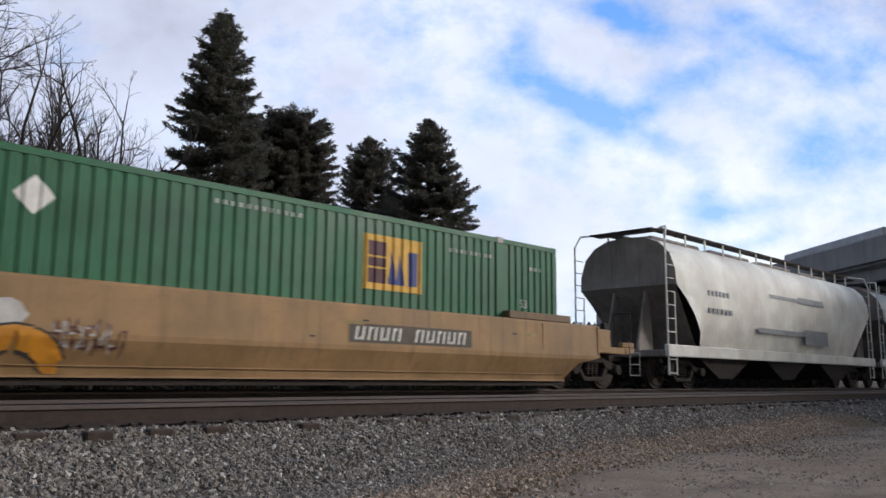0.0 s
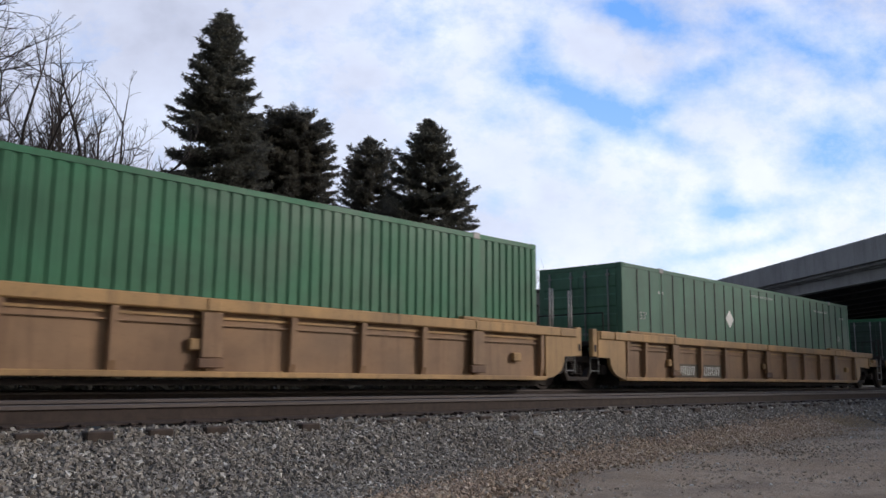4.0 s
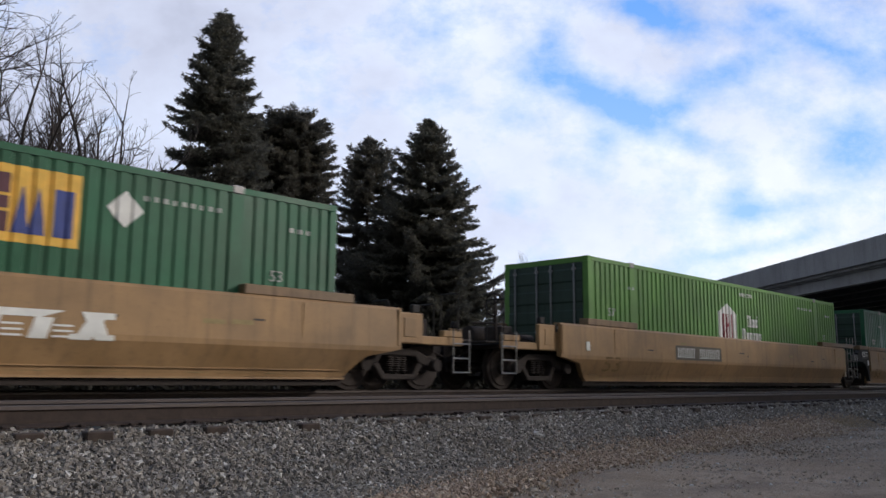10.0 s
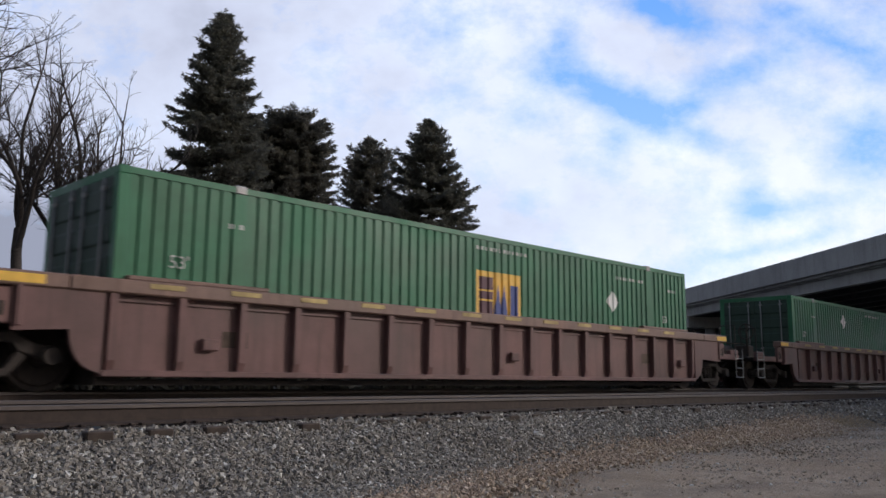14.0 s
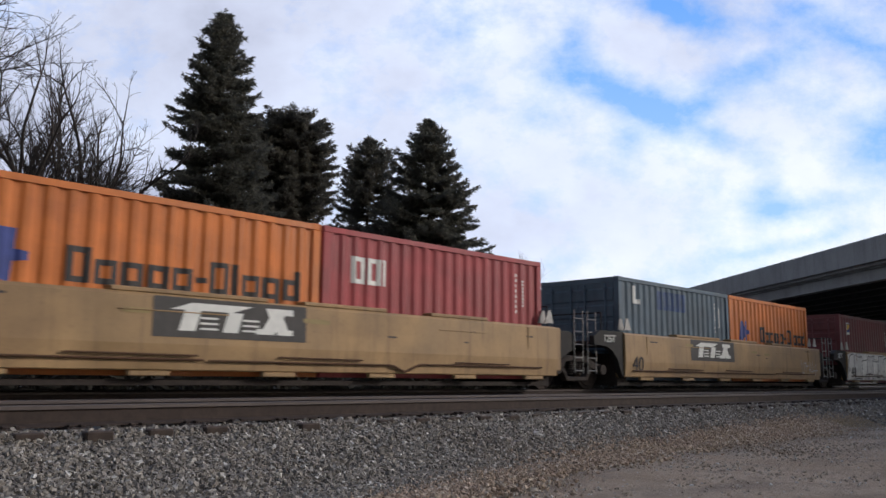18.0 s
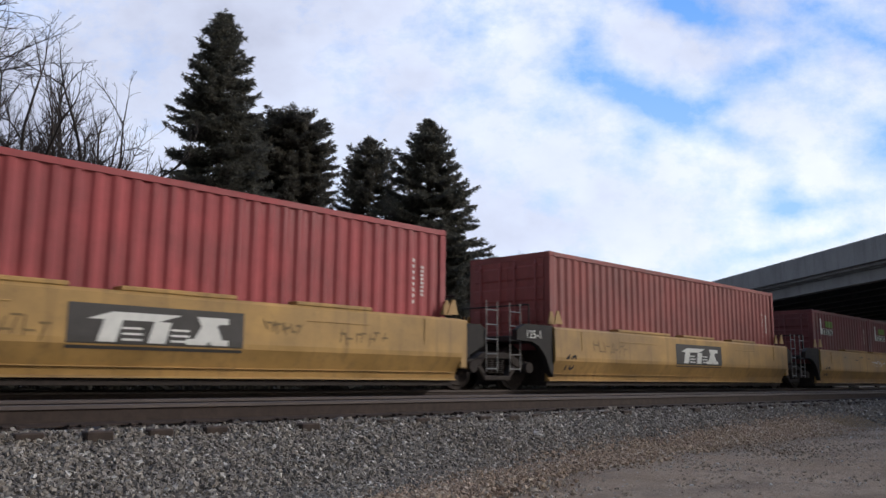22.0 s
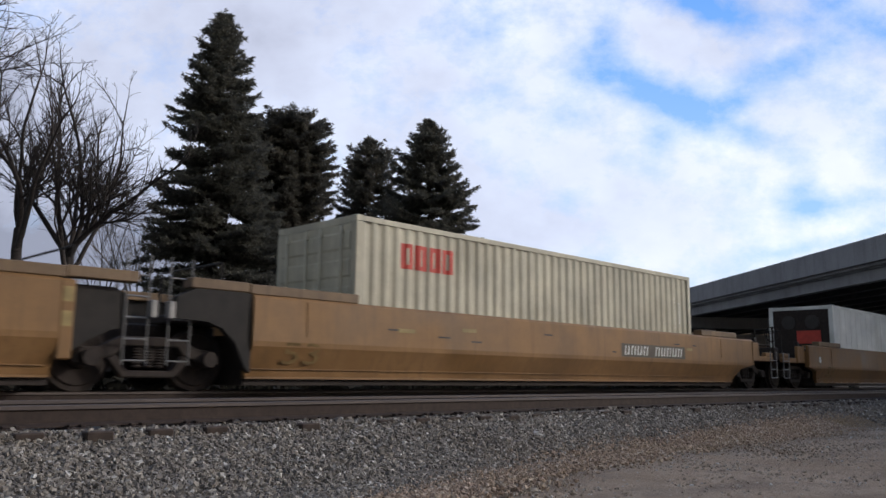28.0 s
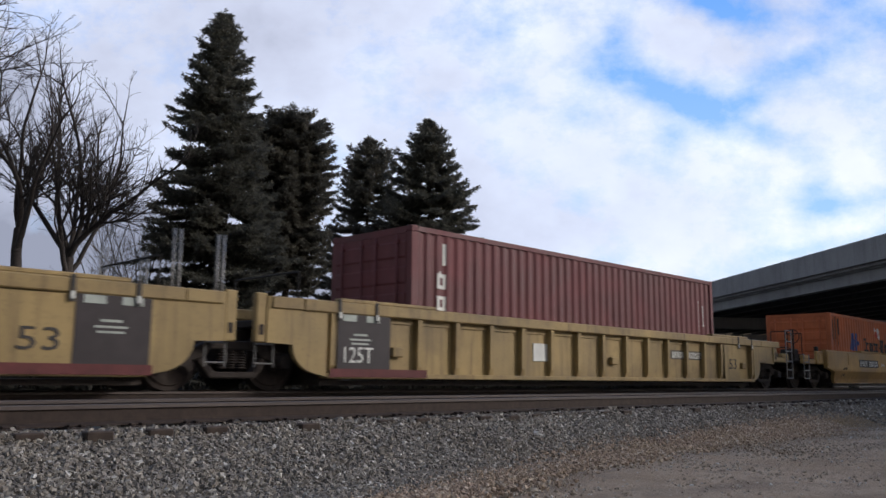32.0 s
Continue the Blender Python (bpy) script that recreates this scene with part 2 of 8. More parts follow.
RUSTRAIL = plain("rusty_rail_web", (0.047, 0.031, 0.025), 0.85, 0.1, 0.3, 14)
RAILTOP = plain("worn_rail_head", (0.090, 0.068, 0.060), 0.65, 0.12, 0.15, 5, 0.03)
TIMBER = plain("tie_timber", (0.06, 0.042, 0.033), 0.95, 0, 0.4, 9, 0.5)
PALEBARK = plain("pale_grey_bark", (0.17, 0.145, 0.13), 0.95, 0, 0.3, 14, 0.4)
BARK = plain("grey_bark", (0.050, 0.040, 0.036), 0.95, 0, 0.4, 14, 0.6)
PINEBARK = plain("spruce_bark", (0.045, 0.033, 0.027), 0.95, 0, 0.4, 14, 0.6)
PALEGUIDE = plain("pale_worn_guide", (0.42, 0.40, 0.37), 0.7, 0, 0.3, 9)
CONCRETE = concrete("weathered_concrete", (0.33, 0.32, 0.315))
DARKGIRDER = plain("dark_bridge_girder", (0.06, 0.058, 0.055), 0.7, 0.2, 0.3, 3)
ASPHALT = plain("asphalt", (0.05, 0.05, 0.05), 0.95, 0, 0.3, 20, 0.4)
MARK = plain("white_marking", (0.72, 0.71, 0.67), 0.6, 0, 0.12, 6, 0.02)
INK = plain("dark_marking", (0.045, 0.038, 0.036), 0.7, 0, 0.2, 6, 0.02)
AMBER = plain("amber_marking", (0.72, 0.42, 0.06), 0.6, 0, 0.15, 6, 0.02)
FADED_AMBER = plain("faded_amber_marking", (0.30, 0.22, 0.09), 0.7, 0, 0.3, 5, 0.02)
PALEAMBER = plain("pale_amber_marking", (0.72, 0.58, 0.30), 0.6, 0, 0.15, 6, 0.02)
NAVY = plain("navy_marking", (0.035, 0.055, 0.22), 0.6, 0, 0.2, 6, 0.02)
PLUM = plain("plum_marking", (0.085, 0.022, 0.035), 0.6, 0, 0.2, 6, 0.02)
REDMARK = plain("red_marking", (0.55, 0.06, 0.04), 0.6, 0, 0.2, 6, 0.02)
TEAL = plain("teal_spray", (0.02, 0.27, 0.32), 0.6, 0, 0.3, 4, 0.02)
SKYBLUE = plain("pale_blue_spray", (0.16, 0.42, 0.75), 0.6, 0, 0.3, 4, 0.02)
PINK = plain("pink_spray", (0.58, 0.24, 0.26), 0.6, 0, 0.3, 4, 0.02)
SILVER = plain("silver_spray", (0.50, 0.48, 0.46), 0.5, 0, 0.25, 4, 0.02)
SPRAYGREEN = plain("green_spray", (0.16, 0.28, 0.05), 0.6, 0, 0.3, 4, 0.02)
SPRAYORANGE = plain("orange_spray", (0.60, 0.25, 0.02), 0.6, 0, 0.3, 4, 0.02)
STONE = gravel_stone("crushed_stone", [(0.0, (0.068, 0.051, 0.040)), (0.30, (0.158, 0.124, 0.094)), (0.60, (0.245, 0.20, 0.155)), (0.80, (0.335, 0.282, 0.222)), (0.93, (0.46, 0.41, 0.345)), (1.0, (0.78, 0.74, 0.67))])
LANESTONE = gravel_stone("lane_gravel", [(0.0, (0.30, 0.22, 0.15)), (0.35, (0.40, 0.30, 0.21)), (0.7, (0.48, 0.38, 0.28)), (0.9, (0.55, 0.48, 0.40)), (1.0, (0.68, 0.64, 0.58))])
STRAWSTONE = gravel_stone("straw_gravel", [(0.0, (0.23, 0.140, 0.085)), (0.4, (0.42, 0.275, 0.175)), (0.75, (0.57, 0.41, 0.275)), (1.0, (0.74, 0.62, 0.49))])
EARTH = earth()
NEEDLES = foliage("spruce_needles", (0.100, 0.096, 0.080), (0.140, 0.132, 0.104))
PINE = foliage("pine_needles", (0.104, 0.096, 0.080), (0.142, 0.130, 0.104))
DRYGRASS = foliage("dry_grass", (0.26, 0.18, 0.11), (0.46, 0.36, 0.24))


# ---- sky: a far cloud backdrop that drifts ----
def cloud_material():
    m = bpy.data.materials.new("drifting_cloud_sky")
    m.use_nodes = True
    t = m.node_tree
    t.nodes.remove(t.nodes["Principled BSDF"])
    em = t.nodes.new("ShaderNodeEmission")
    t.links.new(em.outputs[0], t.nodes["Material Output"].inputs["Surface"])
    right = AXIS.cross(Vector((0, 0, 1))).normalized()
    up = right.cross(AXIS)
    pos = coords(t)

    def op(kind, a, b=None, c=None):
        n = t.nodes.new("ShaderNodeMath")
        n.operation = kind
        for sock, v in zip(n.inputs, (a, b, c)):
            if isinstance(v, bpy.types.NodeSocket):
                t.links.new(v, sock)
            elif v is not None:
                sock.default_value = v
        return n.outputs[0]

    def dot(vec):
        n = t.nodes.new("ShaderNodeVectorMath")
        n.operation = "DOT_PRODUCT"
        t.links.new(pos, n.inputs[0])
        n.inputs[1].default_value = vec
        return n.outputs["Value"]
    depth = op("MAXIMUM", dot(AXIS), 1.0)
    u, v = op("DIVIDE", dot(right), depth), op("DIVIDE", dot(up), depth)
    comb = t.nodes.new("ShaderNodeCombineXYZ")
    t.links.new(u, comb.inputs[0])
    t.links.new(op("MULTIPLY", v, 1.35), comb.inputs[1])
    wob = noise_at(t, comb.outputs[0], 7.0, 6, 0.55)
    wob2 = N(t, "TexNoise", Scale=7.0, Detail=6.0, Roughness=0.55)
    sh = t.nodes.new("ShaderNodeVectorMath")
    sh.operation = "ADD"
    sh.inputs[1].default_value = (5.2, 1.3, 0)
    t.links.new(comb.outputs[0], sh.inputs[0])
    t.links.new(sh.outputs[0], wob2.inputs["Vector"])
    uu = op("MULTIPLY_ADD", op("SUBTRACT", wob, 0.5), 0.075, u)
    vv = op("MULTIPLY_ADD", op("SUBTRACT", wob2.outputs["Fac"], 0.5), 0.06, v)
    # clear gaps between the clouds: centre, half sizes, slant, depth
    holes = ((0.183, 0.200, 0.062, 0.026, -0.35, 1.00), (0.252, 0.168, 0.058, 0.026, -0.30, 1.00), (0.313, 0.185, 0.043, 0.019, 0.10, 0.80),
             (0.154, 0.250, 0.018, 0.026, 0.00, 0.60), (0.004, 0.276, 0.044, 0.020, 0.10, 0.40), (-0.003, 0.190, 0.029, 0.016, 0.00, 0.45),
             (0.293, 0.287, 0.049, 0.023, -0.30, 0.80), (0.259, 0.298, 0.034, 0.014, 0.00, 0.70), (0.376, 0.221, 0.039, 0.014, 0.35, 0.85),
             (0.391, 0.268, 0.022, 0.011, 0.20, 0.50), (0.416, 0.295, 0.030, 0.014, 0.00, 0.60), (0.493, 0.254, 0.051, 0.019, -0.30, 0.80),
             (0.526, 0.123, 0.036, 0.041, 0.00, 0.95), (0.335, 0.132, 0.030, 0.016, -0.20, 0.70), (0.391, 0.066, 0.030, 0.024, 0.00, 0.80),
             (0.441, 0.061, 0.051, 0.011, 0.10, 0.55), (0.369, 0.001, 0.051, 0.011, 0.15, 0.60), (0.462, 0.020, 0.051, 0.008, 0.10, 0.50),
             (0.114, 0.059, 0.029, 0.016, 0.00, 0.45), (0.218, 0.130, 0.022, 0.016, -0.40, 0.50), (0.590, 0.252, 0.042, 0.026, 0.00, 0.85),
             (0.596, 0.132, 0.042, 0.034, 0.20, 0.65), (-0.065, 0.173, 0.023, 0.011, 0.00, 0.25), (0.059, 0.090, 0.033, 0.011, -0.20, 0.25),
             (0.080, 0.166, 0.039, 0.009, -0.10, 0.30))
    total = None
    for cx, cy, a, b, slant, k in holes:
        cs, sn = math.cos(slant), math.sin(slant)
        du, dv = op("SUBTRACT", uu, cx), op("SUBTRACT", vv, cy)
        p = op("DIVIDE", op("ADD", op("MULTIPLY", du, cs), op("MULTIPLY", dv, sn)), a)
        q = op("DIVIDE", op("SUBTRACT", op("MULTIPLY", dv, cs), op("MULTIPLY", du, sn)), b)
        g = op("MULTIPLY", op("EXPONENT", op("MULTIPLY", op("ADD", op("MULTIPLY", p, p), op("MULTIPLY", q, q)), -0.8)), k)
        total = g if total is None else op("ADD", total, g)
    fluff = noise_at(t, comb.outputs[0], 11.0, 10, 0.66)
    soft = noise_at(t, comb.outputs[0], 4.5, 4, 0.5)
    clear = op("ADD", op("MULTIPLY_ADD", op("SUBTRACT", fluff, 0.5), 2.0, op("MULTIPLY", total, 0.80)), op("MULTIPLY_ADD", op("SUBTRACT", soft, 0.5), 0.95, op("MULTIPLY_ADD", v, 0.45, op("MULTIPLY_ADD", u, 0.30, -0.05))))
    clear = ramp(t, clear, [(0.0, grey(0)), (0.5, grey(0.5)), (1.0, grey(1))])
    low = op("MULTIPLY", op("SUBTRACT", 0.12, v), op("SUBTRACT", 0.12, u))
    shade = op("SUBTRACT", op("MULTIPLY_ADD", u, 0.42, noise_at(t, comb.outputs[0], 4.0, 6, 0.55)), op("MULTIPLY", op("MAXIMUM", low, 0.0), 5.5))
    cloud = ramp(t, shade, [(0.02, (0.31, 0.335, 0.43)), (0.28, (0.57, 0.61, 0.76)), (0.50, (0.72, 0.785, 0.96)), (0.78, (0.92, 0.965, 1.0))])
    blue = ramp(t, v, [(0.0, (0.40, 0.64, 0.95)), (0.30, (0.17, 0.40, 0.90))])
    col = mix(t, clear, cloud, blue)
    t.links.new(col, em.inputs["Color"])
    em.inputs["Strength"].default_value = 1.05
    return m


def sky_backdrop():
    n, k, r = 72, 30, 3000.0
    verts, faces = [], []
    for j in range(k + 1):
        el = radians(-3 + 78 * j / k)
        for i in range(n + 1):
            az = YAW + radians(-78 + 156 * i / n)
            verts.append((r * math.sin(az) * math.cos(el), r * math.cos(az) * math.cos(el), r * math.sin(el)))
    for j in range(k):
        for i in range(n):
            a = j * (n + 1) + i
            faces.append((a, a + 1, a + n + 2, a + n + 1))
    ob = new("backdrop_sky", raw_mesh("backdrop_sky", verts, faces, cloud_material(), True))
    ob.location = EYE
    return tagged(ob, "broken white cloud drifting over a blue sky", "sky", kind="structure")


SKY = sky_backdrop()


# ---- ground and track ----
RAIL = 0.125          # height of the rail heads
NEAR = -4.27          # centre line of the empty track beside the train's
DIP = -0.03           # the empty track lies a little lower


def ground_z(x, y):
    """Height of the ground: the two-track ballast bed and its shoulder that falls to the lane on the camera's side."""
    if y > 2.0:
        return -0.10 - min(1.0, (y - 2.0) / 3) * 0.75 + min(2.2, max(0.0, y - 9) * 0.10)
    if y > -5.50:
        return -0.125
    k = min(1.0, (-5.50 - y) / 1.27)
    return -0.125 - 0.035 * min(1.0, (-5.50 - y) / 0.12) - 0.39 * k - 0.06 * min(1.0, max(0.0, (-6.7 - y) / 3))


def ground():
    xs = sorted({round(v, 2) for v in [-1500, -600, -250, -120, -60, -30] + list(np.arange(-20, 60, 0.8)) + [65, 75, 90, 120, 180, 300, 600, 1200, 2500]})
    ys = sorted({round(v, 2) for v in [-900, -300, -120, -60, -30, -20] + list(np.arange(-15, -4.9, 0.22)) + [-3, -1, 1, 2, 3, 4, 5, 6, 8, 9, 12, 16, 22, 30, 31, 38, 60, 120, 300, 900, 2500]})
    verts = [(x, y, ground_z(x, y) + 0.03 * noise.noise((x * 0.7, y * 0.7, 0)) * (y < -5.6)) for y in ys for x in xs]
    w = len(xs)
    faces = [(j * w + i, j * w + i + 1, (j + 1) * w + i + 1, (j + 1) * w + i) for j in range(len(ys) - 1) for i in range(w - 1)]
    return tagged(new("ground", raw_mesh("ground", verts, faces, EARTH, True)), "grey ballast bed and trodden brown dirt lane", "ground", kind="structure")


def noise_patch(x, y):
    return np.array([noise.noise((a * 0.55, b * 1.1, 3.0)) * 0.5 + 0.5 for a, b in zip(x, y)])


def stones(name, label, count, x0, x1, y0, y1, size, seed, keep, mat=None, sink=0.0):
    """Crushed stones: squashed, jittered little hulls scattered over the ground."""
    rng = np.random.default_rng(seed)
    base = np.array([(1, 0, 0), (-1, 0, 0), (0, 1, 0), (0, -1, 0), (0, 0, 1), (0, 0, -1), (.6, .6, .5), (-.6, -.6, -.4)], np.float32)
    tri = np.array([(0, 2, 6), (2, 4, 6), (4, 0, 6), (2, 1, 4), (1, 3, 4), (3, 0, 4), (2, 0, 5), (1, 2, 5), (3, 1, 7), (1, 5, 7), (5, 3, 7), (0, 3, 5)], np.int32)
    x, y = rng.uniform(x0, x1, count), rng.uniform(y0, y1, count)
    ok = keep(x, y, rng)
    x, y = x[ok], y[ok]
    n = len(x)
    z = np.array([ground_z(a, b) for a, b in zip(x, y)])
    s = size * rng.uniform(0.5, 1.45, (n, 1, 1)) * rng.uniform(0.55, 1.15, (n, 1, 3))
    pts = base[None] * s + rng.normal(0, 0.16, (n, 8, 3)) * size
    q = rng.normal(size=(n, 4))
    q /= np.linalg.norm(q, axis=1, keepdims=True)
    w, a, b, c = q.T
    rot = np.stack([np.stack([1 - 2 * (b * b + c * c), 2 * (a * b - c * w), 2 * (a * c + b * w)], -1),
                    np.stack([2 * (a * b + c * w), 1 - 2 * (a * a + c * c), 2 * (b * c - a * w)], -1),
                    np.stack([2 * (a * c - b * w), 2 * (b * c + a * w), 1 - 2 * (a * a + b * b)], -1)], 1)
    pts = np.einsum("nij,nkj->nki", rot, pts) + np.stack([x, y, z + size * (rng.uniform(-0.1, 0.75, n) - sink)], -1)[:, None]
    faces = (tri[None] + 8 * np.arange(n)[:, None, None]).reshape(-1, 3)
    return tagged(new(name, raw_mesh(name, pts.reshape(-1, 3), faces, mat or STONE)), label, "gravel", kind="stuff")


def verge(x):
    """Where the straw lies between the ballast and the lane."""
    return -6.45 - 1.15 * np.exp((4.86 - x) / 3.4)


ground()
stones("ballast", "loose grey crushed-stone ballast on the track's shoulder", 98000, 0.5, 19, -7.5, -5.38, 0.0245, 3,
       lambda x, y, r: (y > np.where(x < 7.5, verge(x) + 0.16, -6.70 + 0.085 * (x - 5.5)) + r.normal(0, 0.17, len(x))) & (r.uniform(0, 1, len(x)) > (x - 13) / 26))
stones("ballast", "grey ballast stones along the far stretch of track", 26000, 19, 60, -7.0, -5.45, 0.036, 4,
       lambda x, y, r: (r.uniform(0, 1, len(x)) > (x - 26) / 46) & (noise_patch(x * 0.4, y) > r.uniform(0.1, 0.6, len(x))))
stones("ballast", "larger loose stones strewn over the shoulder", 7000, 5, 30, -7.4, -5.5, 0.036, 9, lambda x, y, r: (noise_patch(x * 0.7, y) > r.uniform(0.15, 0.75, len(x))) & (y > -6.6 + 0.05 * x))
stones("gravel", "scattered brown gravel at the edge of the dirt lane", 24000, 1.5, 22, -9.2, -5.9, 0.017, 5, lambda x, y, r: (y + 9.4 > r.uniform(0, 3.2, len(x))), LANESTONE, 0.5)
stones("gravel", "tan gravel mixed with straw at the foot of the ballast", 130000, 3.5, 17, -8.4, -5.6, 0.022, 8,
       lambda x, y, r: (abs(y - verge(x)) < np.abs(r.normal(0, 0.27, len(x)))) & (noise_patch(x * 0.8, y * 0.6) > r.uniform(0.08, 0.50, len(x))), STRAWSTONE, -0.2)
stones("gravel", "sparse gravel pressed into the dirt lane", 24000, 2, 34, -12.0, -6.2, 0.018, 7, lambda x, y, r: noise_patch(x * 0.6, y) > r.uniform(0.38, 0.68, len(x)), LANESTONE, 0.7)
stones("ballast", "stones between the ties of both tracks", 16000, 0.8, 34, -5.2, 1.5, 0.036, 6, lambda x, y, r: x > 1)


def rail(y, dz=0.0):
    """One rail: head, web and foot in one rolled profile, run straight past the bridge."""
    prof = [(-0.075, -0.185), (0.075, -0.185), (0.075, -0.172), (0.012, -0.148), (0.012, -0.045), (0.037, -0.036), (0.037, -0.006), (0.028, 0.0),
            (-0.028, 0.0), (-0.037, -0.006), (-0.037, -0.036), (-0.012, -0.045), (-0.012, -0.148), (-0.075, -0.172)]
    bm = prism(bmesh.new(), [(y + a, b + RAIL + dz) for a, b in prof], "x", -420, 700)
    me = mesh_of("rail", recalc(bm), RUSTRAIL)
    me.materials.append(RAILTOP)
    for p in me.polygons:
        if p.center.z > RAIL + dz - 0.03 and (p.normal.z > 0.5 or abs(p.normal.y) > 0.9):
            p.material_index = 1
    return tagged(new("rail", me), "rusty steel rail with a worn bright head", "rail", kind="structure")


for centre in (0.0, NEAR):
    for side in (-1, 1):
        rail(centre + side * 0.7545, DIP if centre == NEAR else 0.0)


def ties():
    bm = bevelled(boxes((-0.115, 0.115, -1.30, 1.30, -0.24, -0.070)), 0.012)
    me = mesh_of("railway_tie", bm, TIMBER)
    plate = mesh_of("tie_plate", bevelled(boxes((-0.09, 0.09, -0.15, 0.15, -0.071, -0.061)), 0.003), RUSTRAIL)
    spike = mesh_of("spike", bevelled(boxes((-0.02, 0.02, -0.03, 0.03, -0.062, -0.035)), 0.006), RUSTRAIL)
    for centre, n in ((NEAR, 120), (0.0, 60)):
        for i in range(n):
            tie = tagged(new("railway_tie", me), "dark weathered timber tie under the rails", "railway tie", "ties of the two tracks")
            tie.location = (-4 + i * 0.533 + random.uniform(-0.03, 0.03), centre + random.uniform(-0.06, 0.06), random.uniform(-0.008, 0.004) + (DIP if centre == NEAR else 0.0))
            for s in (-1, 1):
                p = part("tie_plate", plate, None, tie)
                p.location = (0, s * 0.7545 + centre - tie.location.y, 0)
                if centre == NEAR and i < 60:
                    for e in (-1, 1):
                        k = part("spike", spike, None, tie)
                        k.location = (e * 0.05, s * 0.7545 + centre - tie.location.y - 0.10, 0)


ties()


# ---- road bridge ----
BR0, BRD = Vector((49.3, 0.0, 0.0)), Vector((0.644, 0.765, 0.0)).normalized()    # where its near edge crosses the track, and its line
BRIDGE = Matrix.Translation(BR0) @ Matrix.Rotation(math.atan2(BRD.y, BRD.x), 4, "Z")


def bridge():
    top = empty("road_bridge", BRIDGE)
    tagged(top, "grey concrete road bridge that crosses over both tracks", "bridge", kind="structure")
    # along x: the bridge's line; y = 0 is the face towards the camera, the deck lies behind it
    a, b, w = -95.0, 62.0, -32.0
    for y, s in ((0.0, -1), (w, 1)):
        prof = [(y, 7.40), (y, 8.76), (y + s * 0.06, 8.85), (y + s * 0.32, 8.85), (y + s * 0.50, 7.9), (y + s * 0.50, 7.40)]
        n = 16
        for i in range(n):
            x0, x1 = a + (b - a) * i / n, a + (b - a) * (i + 1) / n - 0.03
            part("parapet_panel", recalc(prism(bmesh.new(), prof, "x", x0, x1)), CONCRETE, top)
    part("deck", boxes((a, b, w + 0.51, -0.51, 7.46, 7.80)), ASPHALT, top)
    part("deck_edge", bevelled(boxes((a, b, -0.95, -0.25, 7.20, 7.396)), 0.03), CONCRETE, top)
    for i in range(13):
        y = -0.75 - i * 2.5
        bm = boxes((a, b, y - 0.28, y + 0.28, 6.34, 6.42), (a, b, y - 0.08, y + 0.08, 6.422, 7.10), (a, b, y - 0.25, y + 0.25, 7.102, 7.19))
        # only the first girder has the concrete colour, those behind are darker
        part("girder", bm, CONCRETE if i == 0 else DARKGIRDER, top)
    for x in (-26.0, 34.0):
        part("pier_cap", bevelled(boxes((x - 0.6, x + 0.6, w + 0.3, -0.6, 5.3, 6.33)), 0.06), CONCRETE, top)
        for y in (-3.0, -10.0, -17.0, -24.0, -30.0):
            part("pier_column", tube(bmesh.new(), (x, y, -1.2), (x, y, 5.29), 0.5, 0.5, 20), CONCRETE, top)
    part("abutment", bevelled(boxes((b - 1.0, b + 1.2, w, -0.2, -1.2, 6.33)), 0.05), CONCRETE, top)
    part("abutment", bevelled(boxes((a - 1.2, a + 1.0, w, -0.2, -1.2, 6.33)), 0.05), CONCRETE, top)
    for x0, x1 in ((b + 1.21, 340.0), (-140.0, a - 1.21)):
        bm = prism(bmesh.new(), [(8, -1.2), (-1, 7.75), (w + 1, 7.75), (w - 8, -1.2)], "x", x0, x1)
        part("approach_bank", recalc(bm), EARTH, top, "grassed earth bank that carries the road")
    return top


bridge()


